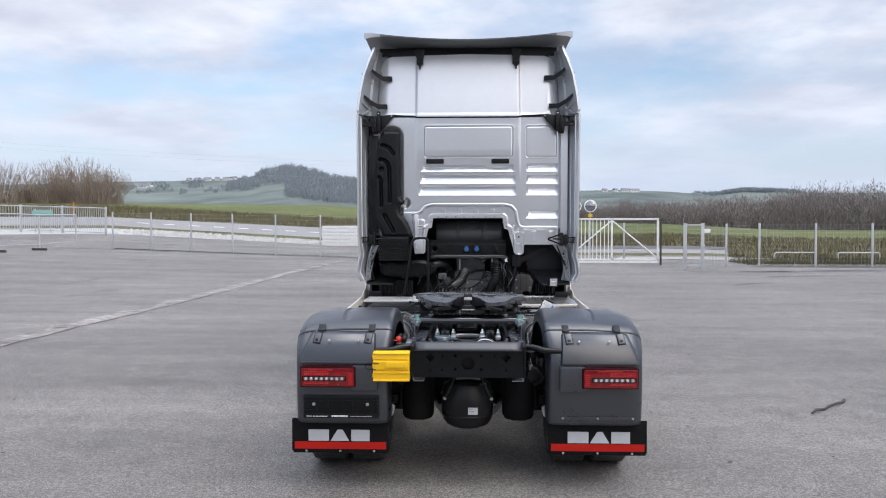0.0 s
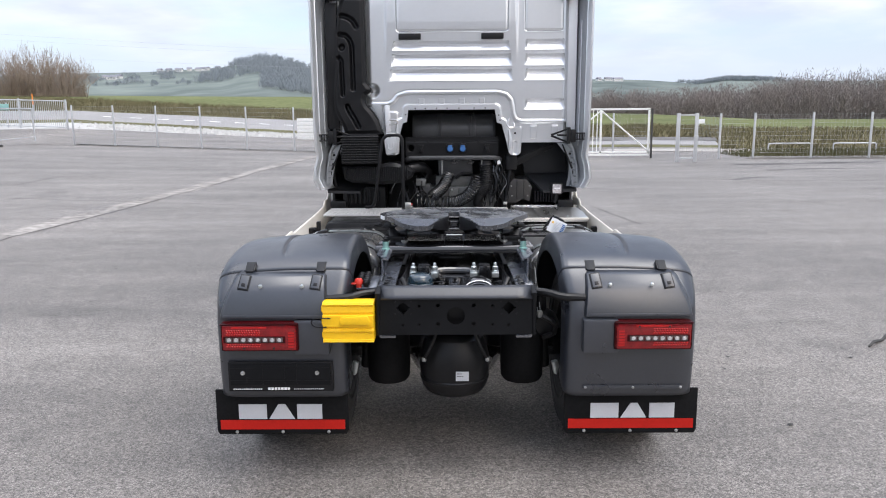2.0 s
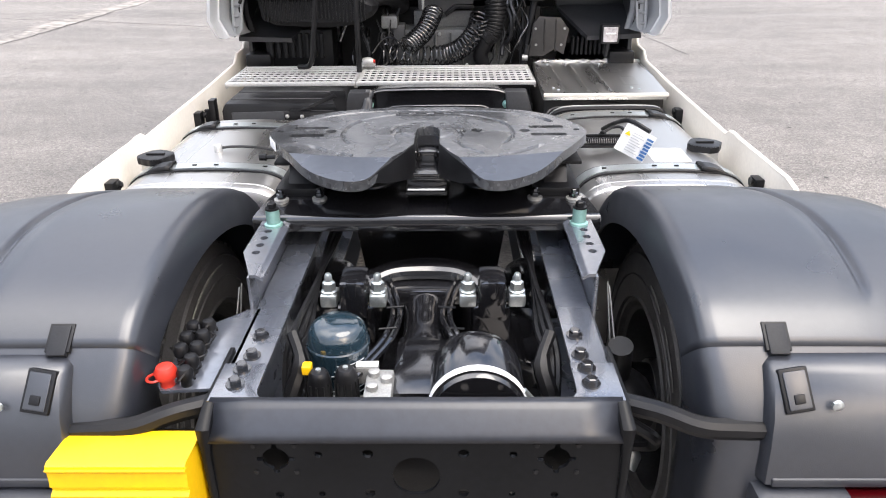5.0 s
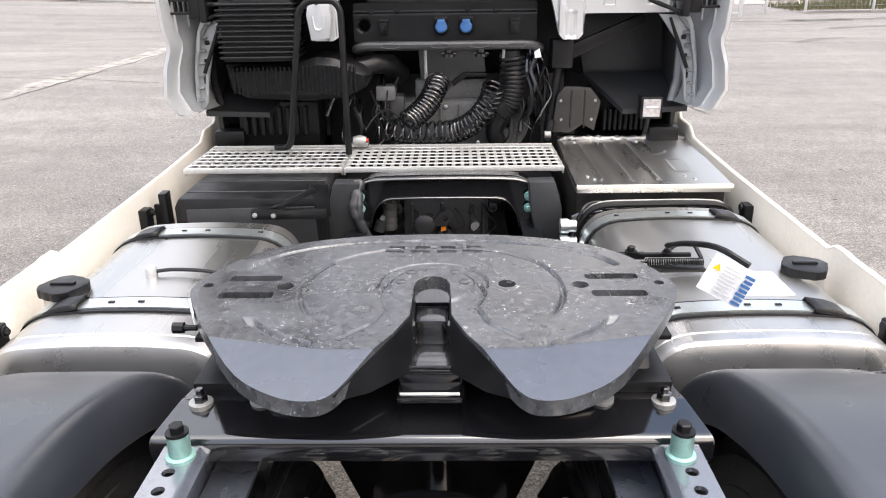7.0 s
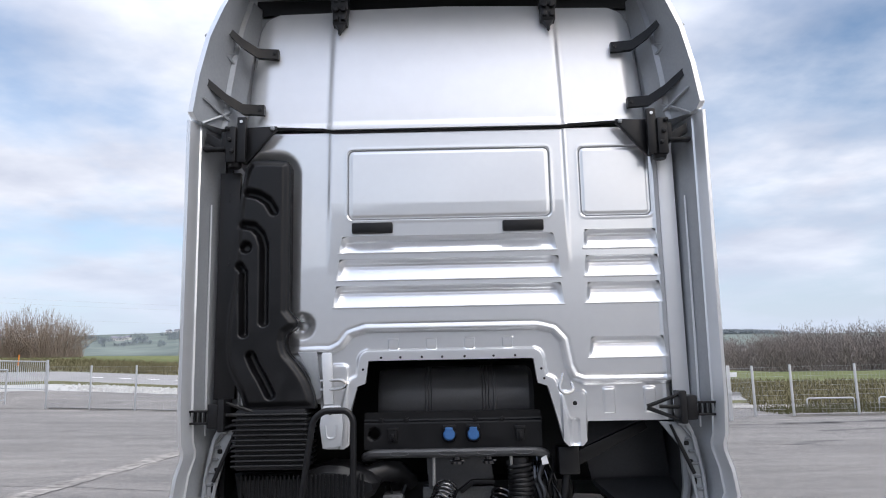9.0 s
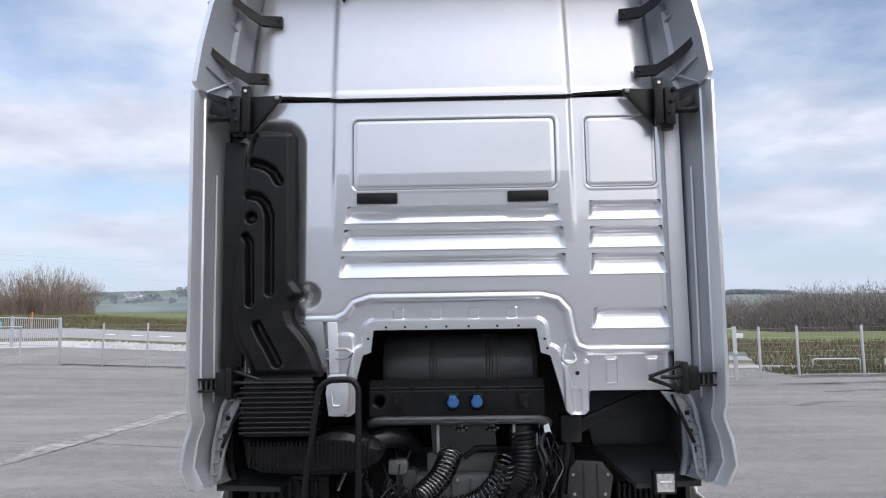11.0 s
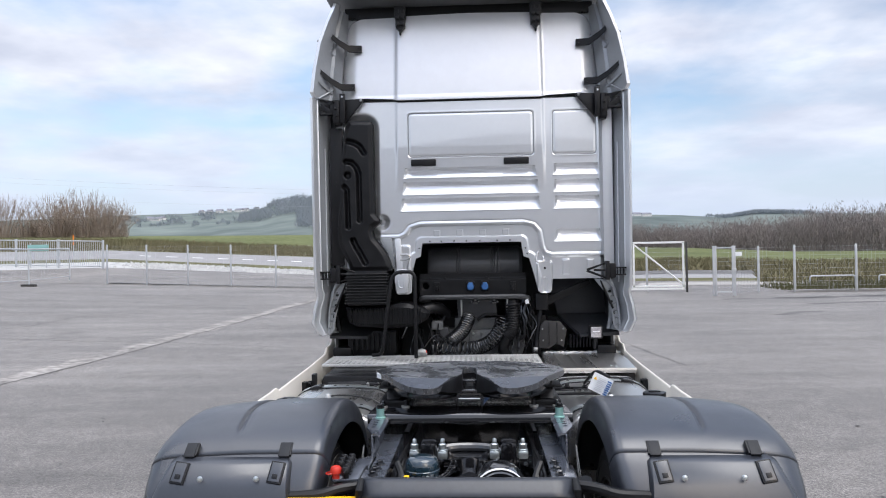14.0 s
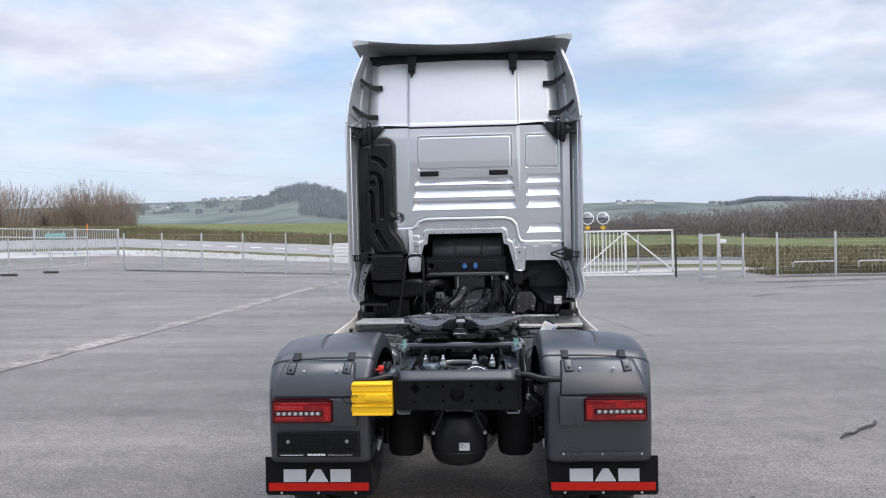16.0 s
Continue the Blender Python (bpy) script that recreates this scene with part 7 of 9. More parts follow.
def fuel_tank(s, y0, y1):
    x0, x1 = sorted((s * 0.51, s * 1.135))
    lv = []
    for y, g in ((y0 - 0.004, -0.10), (y0 - 0.003, -0.05), (y0, -0.022), (y0 + 0.005, -0.010), (y0 + 0.013, -0.003), (y0 + 0.024, 0.0), (y0 + 0.048, 0.0), (y0 + 0.052, -0.002), (y0 + 0.056, 0.0), ((y0 + y1) / 2, 0.0), (y1 - 0.085, 0.0), (y1 - 0.075, -0.006), (y1 - 0.06, -0.010), (y1 - 0.035, -0.025), (y1 - 0.012, -0.055), (y1, -0.10)):
        lv.append(tank_loop(x0, x1, y, g))
    tk = part("fuel_tank", loft(lv), M["alu"], truck, "bright brushed aluminium fuel tank", 25)
    for y in ((6.70, 7.27) if s < 0 else (6.66, 7.42)):
        rub = part("strap_rubber", loft([tank_loop(x0, x1, y - 0.045, 0.003), tank_loop(x0, x1, y - 0.044, 0.006), tank_loop(x0, x1, y + 0.044, 0.006), tank_loop(x0, x1, y + 0.045, 0.003)]), M["black"], tk, "black rubber under the strap")
        part("strap", loft([tank_loop(x0, x1, y - 0.03, 0.004), tank_loop(x0, x1, y - 0.03, 0.010), tank_loop(x0, x1, y + 0.03, 0.010), tank_loop(x0, x1, y + 0.03, 0.004)]), M["zinc"], tk, "zinc-plated tank strap", 40)
        pieces("strap_slot", [(s * x - 0.008, s * x + 0.008, y - 0.004, y + 0.004, 1.009 + arch(x), 1.013 + arch(x)) for x in (0.62, 0.80, 0.88)], M["black"], tk, "", 0.0)
        # cover over the outer bend of the strap
        bm = bmesh.new()
        pts = [(s * 0.96, y, 1.018), (s * 1.03, y - 0.005, 1.005), (s * 1.10, y - 0.015, 0.955), (s * 1.135, y - 0.02, 0.88)]
        rows = []
        for p in smooth_line(pts, 3):
            rows.append([bm.verts.new((p.x, p.y + dy, p.z + dz)) for dy, dz in ((-0.04, 0), (-0.03, 0.012), (0.03, 0.012), (0.04, 0))])
        for a, b in zip(rows, rows[1:]):
            for i in range(3):
                bm.faces.new((a[i], a[i + 1], b[i + 1], b[i]))
        solid(part("strap_cover", fixed(bm), M["black"], tk, "black rubber strap cover"), 0.006)
    cy = 6.80 if s < 0 else 6.915
    bm = bmesh.new()
    rim = []
    for k in range(48):
        a = 2 * math.pi * k / 48
        r = 0.062 + (0.006 if k % 12 < 6 else 0)
        rim.append((r * math.cos(a), r * math.sin(a)))
    cx = s * 1.06
    add_prism(bm, [(cx + a, cy + b) for a, b in rim], "z", 1.004, 1.032, 0.006)
    add_box(bm, cx - 0.035, cx + 0.035, cy - 0.008, cy + 0.008, 1.030, 1.039, 0.004)
    part("filler_cap", bm, M["black"], tk, "black screw filler cap")
    part("filler_neck", lathe([(0.060, 0.93), (0.056, 1.006)], (cx, cy, 0), "z", 28), M["alu_dull"], tk)
    if s < 0:
        bm = lathe([(0.017, 0.995), (0.017, 1.035), (0.014, 1.04)], (-0.85, 6.90, 0), "z", 12)
        part("level_sender", bm, M["alu_dull"], tk)
        part("hose", tube(smooth_line([(-0.85, 6.90, 1.025), (-0.78, 6.91, 1.028), (-0.66, 6.90, 1.022), (-0.55, 6.88, 0.99), (-0.50, 6.86, 0.9)], 5), 0.006, 6), M["black"], tk)
    else:
        part("level_sender", lathe([(0.02, 0.995), (0.02, 1.02), (0.012, 1.03)], (0.80, 6.86, 0), "z", 12), M["alu_dull"], tk)
        lab = part("sticker", box(0.82, 0.96, 6.74, 6.90, 1.010, 1.0135, bevel=0), M["paper"], tk, "white sticker on the tank")
        pieces("label_bar", [(0.83, 0.95, 6.755 + 0.035 * k, 6.76 + 0.035 * k, 1.0135, 1.0145) for k in range(4)], M["pale_print"], tk, "", 0.0)
    return tk


fuel_tank(-1, 6.485, 7.47)
fuel_tank(1, 6.485, 7.60)


def side_skirt(s):
    top = [(6.33, 0.96), (6.37, 1.03), (6.45, 1.046), (6.90, 1.050), (6.93, 1.054), (6.99, 1.052), (7.03, 1.030), (7.9, 1.05), (8.40, 1.07), (8.47, 1.115), (8.62, 1.12), (8.70, 1.19), (8.9, 1.20)]
    # The unseen lower edge is set low to shade the ground.
    outline = top + [(8.9, 0.30), (6.62, 0.30), (6.50, 0.85)]
    sk = part("side_skirt", prism(outline, "x", *sorted((s * 1.178, s * 1.192)), 0.002), M["beige"], truck, "cream side skirt panel over the tank")
    bm = bmesh.new()
    for (ya, za), (yb, zb) in zip(top, top[1:]):
        add_tube(bm, [(s * 1.186, ya, za), (s * 1.186, yb, zb)], 0.009, 6)
    part("edge", bm, M["beige"], sk)
    for y in (6.62, 7.62):
        bm = bmesh.new()
        add_box(bm, *sorted((s * 1.145, s * 1.178)), y - 0.03, y + 0.03, 0.91, 0.99, 0.006)
        add_box(bm, *sorted((s * 1.10, s * 1.178)), y - 0.03, y + 0.03, 0.89, 0.91, 0.004)
        add_bolt(bm, (s * 1.135, y, 0.975), 0.01, 0.012, "x")
        part("skirt_bracket", bm, M["black"], sk, "black skirt bracket")


for s in (-1, 1):
    side_skirt(s)

# ---- truck: mid frame, boxes and walkway ----
bm = bmesh.new()
add_prism(bm, [(-1.05, 0.62), (-1.05, 0.99), (-1.03, 1.03), (-0.49, 1.03), (-0.465, 1.0), (-0.465, 0.62)], "y", 7.62, 8.3, 0.02)
bb = part("battery_box", bm, M["black"], truck, "dark grey plastic battery box")
part("front_field", prism([(-0.99, 0.66), (-1.0, 0.985), (-0.50, 0.995), (-0.485, 0.66)], "y", 7.613, 7.622, 0.004), M["liner"], bb, "dark grey front field")
pieces("lid_groove", [(-1.02, -0.50, y, y + 0.006, 1.029, 1.033) for y in (7.70, 7.85, 8.0)], M["liner"], bb, "", 0.001)
bm = bmesh.new()
add_box(bm, -1.13, -1.10, 7.68, 7.74, 0.60, 1.03, 0.006)
add_box(bm, -1.16, -1.13, 7.70, 7.72, 0.80, 0.98, 0.004)
part("box_bracket", bm, M["black"], bb)
bm = bmesh.new()
add_box(bm, -0.727, -0.44, 7.535, 7.565, 0.968, 1.006, 0.006)
add_box(bm, -0.70, -0.60, 7.525, 7.575, 1.004, 1.010, 0.002)
add_prism(bm, [(-0.655, 1.012), (-0.625, 1.012), (-0.47, 1.074), (-0.485, 1.090)], "y", 7.540, 7.556, 0.003)
add_prism(bm, [(-0.505, 1.10), (-0.43, 1.10), (-0.43, 0.97), (-0.465, 0.97)], "y", 7.556, 7.570, 0.003)
sb = part("step_bracket", bm, M["black"], truck, "black folding step bracket beside the tank")
studs("bracket_bolt", [(x, 7.535, z) for x, z in ((-0.71, 0.987), (-0.64, 0.985))], [(0.010, 0), (0.010, -0.006), (0.006, -0.008)], "y", 8, M["cast"], sb)
for k, w in enumerate((0.020, 0.017)):
    part("cable_sleeve", tube(smooth_line([(-0.335 - 0.02 * k, 7.76, 1.05), (-0.352 + 0.012 * k, 7.72, 1.0), (-0.360 + 0.02 * k, 7.70, 0.95), (-0.335, 7.70, 0.89), (-0.30, 7.72, 0.80)], 4), [w * (1 + 0.15 * math.sin(i * 2.2)) for i in range(17)], 10), M["liner"], truck, "crumpled black cable sleeve")
for s in (-1, 1):
    part("cab_bearing_post", prism([(s * 0.335, 1.055), (s * 0.44, 1.055), (s * 0.47, 0.95), (s * 0.485, 0.72), (s * 0.39, 0.72), (s * 0.345, 0.95)], "y", 7.72, 7.80, 0.008), M["liner"], chassis, "black upright post on the frame")
    for z in (0.975, 0.925):
        bm = lathe([(0.0205, 0), (0.0205, -0.006), (0.016, -0.008), (0.013, -0.008), (0.013, -0.022), (0.010, -0.025)], (s * 0.346, 7.80, z), "y", 14)
        part("bolt", bm, M["teal"], chassis, "green passivated bolt")


def arch_member():
    outer = smooth_line([(-0.40, 0.84), (-0.385, 0.97), (-0.33, 1.03), (-0.20, 1.045), (0.20, 1.045), (0.33, 1.03), (0.385, 0.97), (0.40, 0.84)], 4)
    inner = smooth_line([(0.31, 0.84), (0.295, 0.90), (0.25, 0.955), (0.15, 0.965), (-0.15, 0.965), (-0.25, 0.955), (-0.295, 0.90), (-0.31, 0.84)], 4)
    bm = add_prism(bmesh.new(), [(p.x, p.y) for p in outer] + [(p.x, p.y) for p in inner], "y", 7.82, 7.835)
    part("arched_crossmember", bm, M["black_gloss"], chassis, "glossy black arched crossmember")
    bm = bmesh.new()
    for line, w in ((outer, 0.10), (inner[::-1], 0.06)):
        for a, b in zip(line, line[1:]):
            vs = [bm.verts.new(p) for p in ((a.x, 7.80, a.y), (b.x, 7.80, b.y), (b.x, 7.82 + w, b.y), (a.x, 7.82 + w, a.y))]
            bm.faces.new(vs)
    bmesh.ops.remove_doubles(bm, verts=bm.verts, dist=0.0005)
    solid(part("arch_flange", fixed(bm), M["black_gloss"], chassis), 0.006, 0)


arch_member()


def walkway(x0, x1):
    bm = bmesh.new()
    add_box(bm, x0, x1, 7.932, 7.940, 1.042, 1.060, 0.002)
    add_box(bm, x0, x1, 8.365, 8.373, 1.030, 1.062, 0.002)
    for x in (x0, x1 - 0.006):
        add_box(bm, x, x + 0.006, 7.94, 8.365, 1.03, 1.060)
    wk = part("walkway_grating", bm, M["grip"], truck, "bright serrated aluminium walkway grating")
    pieces("long_bar", [(x0 + 0.006, x1 - 0.006, 7.952 + k * 0.0600, 7.966 + k * 0.0600, 1.0555, 1.0600) for k in range(7)], M["grip"], wk, "", 0.001)
    bm = bmesh.new()
    n = int((x1 - x0 - 0.02) / 0.036)
    for i in range(n):
        x = x0 + 0.015 + i * (x1 - x0 - 0.03) / (n - 1)
        for k in range(6):
            y = 7.968 + k * 0.0600
            if x0 > -0.5:
                add_box(bm, x - 0.0075, x + 0.0075, y + 0.010, y + 0.030, 1.0530, 1.0610)
                add_box(bm, x - 0.003, x + 0.003, y - 0.002, y + 0.044, 1.0500, 1.0560)
            else:
                add_box(bm, x - 0.006, x + 0.006, y + 0.014, y + 0.026, 1.0530, 1.0600)
                add_box(bm, x - 0.002, x + 0.002, y - 0.002, y + 0.044, 1.0480, 1.0530)
    tagged(part("grip_lug", bm, M["grip"], wk), kind="stuff")


walkway(-1.112, -0.432)
walkway(-0.428, 0.505)
# Near-black sheet, added so that the grating's gaps look shaded.
part("walkway_support", box(-1.10, 0.50, 7.97, 8.34, 0.90, 0.93, bevel=0.004), M["engine"], truck, "added near-black sheet that darkens the grating's gaps")


def deck_height(u, v):
    """u from the inner to the outer side, v from the rear to the front."""
    h = 0.0 * u
    for k, c in enumerate((0.16, 0.34, 0.52)):
        h = h + 0.008 * step(np.abs(u - c + 0.06 * (v - 0.5)) - 0.012, 0.012) * step(-(v - 0.08), 0.03) * step(v - 0.86, 0.05)
    h = h + 0.004 * step(np.abs(np.hypot((u - 0.66) * 0.62, (v - 0.68) * 0.83 * 0.9) - 0.05) - 0.006, 0.006)
    h = h + 0.003 * step(np.abs(d_box(u, v, 0.70, 0.82, 0.25, 0.5, 0.02)) - 0.004, 0.006)
    return h


deck = part("aluminium_deck", relief(0, 1, 0, 1, 0.0125, lambda u, v: d_box(u, v, 0.0, 1.0, 0.0, 1.0, 0.01), deck_height, lambda u, v, h: (0.515 + 0.03 * v + u * (0.603 + 0.03 * v), 7.672 + 0.82 * v, 1.052 + h), (0, 0, -0.03)), M["alu"], truck, "ribbed aluminium deck plate over the exhaust box", 50)
for x, y in ((0.58, 7.80), (0.60, 7.76), (0.97, 7.80), (1.0, 7.76), (0.62, 8.42), (0.92, 8.42)):
    part("rivet", lathe([(0.008, 0), (0.007, 0.004)], (x, y, 1.053), "z", 10), M["zinc"], deck)
part("deck_lip", box(0.515, 1.120, 7.660, 7.672, 1.038, 1.056, bevel=0.004), M["beige"], deck, "pale deck edge")
part("exhaust_box", box(0.53, 1.14, 7.78, 8.46, 0.45, 1.015, bevel=0.03), M["shield"], truck, "dark metal exhaust box under the deck")
bm = bmesh.new()
rnd = random.Random(17)
rows = []
for k in range(46):
    x = 0.55 + 0.62 * k / 45
    rows.append([bm.verts.new((x, 8.47 + dy + rnd.uniform(-0.006, 0.006), z + rnd.uniform(-0.006, 0.006))) for dy, z in ((0.0, 1.052), (0.008, 1.064), (0.022, 1.068), (0.04, 1.058))])
for p, q in zip(rows, rows[1:]):
    for i in range(3):
        bm.faces.new((p[i], p[i + 1], q[i + 1], q[i]))
solid(part("heat_strip", fixed(bm), M["alu_dull"], truck, "crumpled foil strip behind the deck", 15), 0.003)
for k, (a, b, c) in enumerate(((0.45, 7.60, 0.9), (0.50, 7.62, 0.95), (0.47, 7.66, 0.86), (0.53, 7.58, 0.92))):
    part("cable", tube(smooth_line([(a, b, c - 0.2), (a + 0.02, b - 0.02, c), (a + 0.08, b + 0.03, c + 0.04), (a + 0.2, b + 0.05, c + 0.02)], 5), 0.007, 6), M["black"], chassis)
tank_end = [(0.505, 7.60, 0.85), (0.535, 7.605, 0.94), (0.60, 7.605, 0.988), (0.75, 7.605, 0.996), (1.0, 7.605, 0.996), (1.08, 7.605, 0.978), (1.13, 7.60, 0.91)]
part("edge_rubber", tube(smooth_line(tank_end, 5), 0.011, 8), M["black"], chassis, "black rubber edge behind the tank")
part("edge_pipe", tube(smooth_line([(x, y + 0.03, z + 0.006) for x, y, z in tank_end], 5), 0.004, 8), M["cast"], chassis, "thin bright pipe behind the tank")
rnd = random.Random(29)
for k in range(9):
    x, z = 0.50 + 0.05 * k, 0.93 + 0.01 * (k % 3)
    part("cable", tube(smooth_line([(x, 7.65, z), (x + 0.05, 7.64 + rnd.uniform(-0.01, 0.03), z + rnd.uniform(0, 0.05)), (x + 0.13, 7.64, z + 0.02), (x + 0.2, 7.70, z - 0.05)], 4), rnd.choice((0.005, 0.007, 0.009)), 6), M["black"] if k % 3 else M["black_gloss"], chassis)
for y, z in ((7.55, 0.93), (7.53, 0.87)):
    part("pipe_union", lathe([(0.03, 0), (0.03, 0.03), (0.024, 0.03), (0.024, 0.06)], (0.44, y, z), "x", 14), M["zinc"], chassis, "bright pipe union")

# spring, lever and bundle on the tank beside the fifth wheel
bm = bmesh.new()
add_box(bm, 0.46, 0.76, 6.865, 6.905, 1.026, 1.036, 0.003)
add_box(bm, 0.48, 0.60, 6.93, 6.95, 1.04, 1.06, 0.004)
add_box(bm, 0.58, 0.73, 6.918, 6.932, 1.052, 1.064, 0.003)
add_tube(bm, smooth_line([(0.66, 6.93, 1.066), (0.70, 6.945, 1.085), (0.735, 6.93, 1.088), (0.75, 6.89, 1.06)], 4), 0.006, 8)
add_tube(bm, [(0.592 + 0.164 * k / 288, 6.885 + 0.010 * math.cos(k * math.pi / 6), 1.052 + 0.010 * math.sin(k * math.pi / 6)) for k in range(289)], 0.0021, 4)
add_tube(bm, [(0.52, 6.885, 1.052), (0.595, 6.885, 1.052)], 0.004, 6)
add_bolt(bm, (0.66, 6.925, 1.064), 0.010, 0.012)
add_bolt(bm, (0.56, 6.94, 1.06), 0.012, 0.02)
part("release_lever", bm, M["black"], truck, "black release lever with spring")


def document_bag():
    b = thing("document_bag", (0.78, 6.72, 1.02), "clear plastic bag with a printed leaflet tied to the lever", "bag")
    m = Matrix.Translation((0.690, 6.535, 1.145)) @ Matrix.Rotation(radians(-16), 4, "Z") @ Matrix.Rotation(radians(80), 4, "X") @ Matrix.Rotation(radians(-24), 4, "Z") @ Matrix.Scale(0.64, 4)
    rnd = random.Random(2)
    bm = bmesh.new()
    for side in (0, 1):
        grid = [[bm.verts.new(m @ Vector((-0.085 + 0.17 * i / 8, -0.075 + 0.15 * j / 7, (0.006 if side else -0.006) * math.sin(math.pi * i / 8) + 0.004 * math.sin(i * 2.1 + j * 1.7)))) for j in range(8)] for i in range(9)]
        for i in range(8):
            for j in range(7):
                q = (grid[i][j], grid[i + 1][j], grid[i + 1][j + 1], grid[i][j + 1])
                bm.faces.new(q if side else q[::-1])
    part("leaflet", bm, M["paper"], b, "white folded leaflet")
    bm = bmesh.new()
    for k in range(8):
        y = -0.055 + 0.014 * k
        add_box(bm, -0.035, 0.035 - 0.01 * (k % 3), y, y + 0.005, 0.013, 0.0145, 0, m)
    part("printed_bars", bm, M["pale_print"], b, "grey printed bars")
    bm = bmesh.new()
    for k in range(7):
        add_box(bm, 0.044 + 0.004 * (k % 2), 0.080, -0.066 + 0.018 * k, -0.055 + 0.018 * k, 0.011, 0.0135, 0, m)
    part("blue_field", bm, M["blue_cap"], b, "blue printed field")
    part("warning_sign", prism([(-0.072, 0.02), (-0.042, 0.02), (-0.057, 0.046)], "z", 0.013, 0.0145), M["yellow"], b, "yellow warning triangle").matrix_basis = m
    part("strap", tube(smooth_line([(0.66, 6.93, 1.085), (0.67, 6.80, 1.14), (0.68, 6.60, 1.205), (0.735, 6.53, 1.185)], 4), 0.008, 8), M["black"], b, "black cable loop")


document_bag()

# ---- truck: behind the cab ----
# Added near-black filler; the first block reaches low to shade the ground.
mid = part("engine_bulk", box(-0.62, 0.62, 8.75, 9.6, 0.28, 1.35, bevel=0.05), M["engine"], truck, "near-black block filling the space of engine and gearbox")
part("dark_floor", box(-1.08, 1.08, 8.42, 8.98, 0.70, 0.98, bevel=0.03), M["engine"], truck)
for s in (-1, 1):
    up = [(s * 0.70, 8.70, 1.345), (s * 1.10, 8.70, 1.35), (s * 1.15, 8.43, 1.22), (s * 0.845, 8.43, 1.21)]
    bm = bmesh.new()
    top = [bm.verts.new(p) for p in up]
    low = [bm.verts.new((x, y, z - 0.025)) for x, y, z in up]
    bm.faces.new(top)
    bm.faces.new(low[::-1])
    for i in range(4):
        bm.faces.new((top[i], top[(i + 1) % 4], low[(i + 1) % 4], low[i]))
    part("wheel_arch_liner", fixed(bm), M["liner"], truck, "dark grey plastic wheel arch liner")
    part("corner_block", box(*sorted((s * 0.98, s * 1.13)), 8.44, 8.62, 1.03, 1.12, bevel=0.02), M["black"], truck)
part("liner_back", prism([(0.70, 1.335), (1.10, 1.335), (1.07, 1.64), (0.70, 1.70), (0.64, 1.60)], "y", 8.72, 8.76, 0.006), M["liner"], truck, "dark grey panel behind the liner")
cyl2 = part("air_tank", lathe([(0.05, -0.39), (0.15, -0.385), (0.165, -0.36), (0.168, -0.1), (0.168, 0.36), (0.15, 0.385), (0.05, 0.39)], (0.022, 8.70, 1.75), "x", 40), M["air_tank"], truck, "black air tank under the cab")
bm = bmesh.new()
for x in (-0.13, -0.115, -0.10, 0.15, 0.165, 0.18):
    part("bead", lathe([(0.168, 0), (0.172, 0.003), (0.168, 0.006)], (x, 8.70, 1.75), "x", 40, False), M["air_tank"], cyl2)
part("band", lathe([(0.168, 0), (0.178, 0.002), (0.178, 0.012), (0.168, 0.014)], (0.205, 8.70, 1.75), "x", 40, False), M["air_tank"], cyl2)
hole = lambda x, z: np.hypot(x + 0.375, z - 1.60) - 0.026
pn = part("socket_panel", relief(-0.425, 0.43, 1.525, 1.70, 0.006, lambda x, z: np.maximum(d_box(x, z, -0.424, 0.43, 1.527, 1.70, 0.006), -hole(x, z)), lambda x, z: 0.02 * step(z - 1.655, 0.01) - 0.01 * step(hole(x, z) - 0.003, 0.004), lambda x, z, h: (x, 8.50 - h, z), (0, 0.03, 0)), M["black"], truck, "dark panel with two blue capped sockets", 50)
for x in (-0.015, 0.10):
    bm = lathe([(0.036, 0.0), (0.036, -0.02), (0.03, -0.035)], (x, 8.48, 1.592), "y", 20)
    add_box(bm, x - 0.03, x + 0.03, 8.46, 8.48, 1.56, 1.58, 0.004)
    add_box(bm, x - 0.032, x + 0.032, 8.46, 8.482, 1.62, 1.638, 0.006)
    sk = part("socket", bm, M["black"], pn)
    bm = lathe([(0.028, -0.03), (0.028, -0.042), (0.022, -0.048), (0.005, -0.049)], (x, 8.48, 1.594), "y", 20)
    add_box(bm, x - 0.018, x + 0.018, 8.43, 8.45, 1.608, 1.628, 0.005)
    part("socket_cap", bm, M["blue_cap"], sk, "blue plastic cap")
for x in (-0.285, 0.325):
    bm = bmesh.new()
    add_box(bm, x - 0.025, x + 0.025, 8.455, 8.48, 1.615, 1.63, 0.003)
    add_box(bm, x - 0.02, x + 0.02, 8.46, 8.48, 1.56, 1.62, 0.004)
    add_box(bm, x - 0.008, x + 0.008, 8.445, 8.47, 1.57, 1.60, 0.003)
    part("dummy_coupling", bm, M["black"], pn)
for x in (-0.34, -0.22, 0.11, 0.24):
    part("bolt", add_bolt(bmesh.new(), (x, 8.478, 1.665), 0.009, -0.012, "y"), M["black"], pn)
bm = bmesh.new()
add_tube(bm, bend([(-0.36, 8.6, 1.47), (-0.42, 8.45, 1.495), (-0.38, 8.43, 1.512), (0.40, 8.43, 1.512), (0.45, 8.45, 1.495), (0.40, 8.6, 1.46)], 0.04), 0.021, 10)
st = part("support_tube", bm, M["air_tank"], truck, "bent dark grey support tube")
for x in (-0.25, -0.02, 0.16, 0.33):
    part("tube_loop", tube([(x + 0.045 * math.cos(a), 8.407, 1.514 + 0.011 * math.sin(a)) for a in np.linspace(0, 2 * math.pi, 17)], 0.0012, 5), M["casting"], st, "grey oval wire clip")
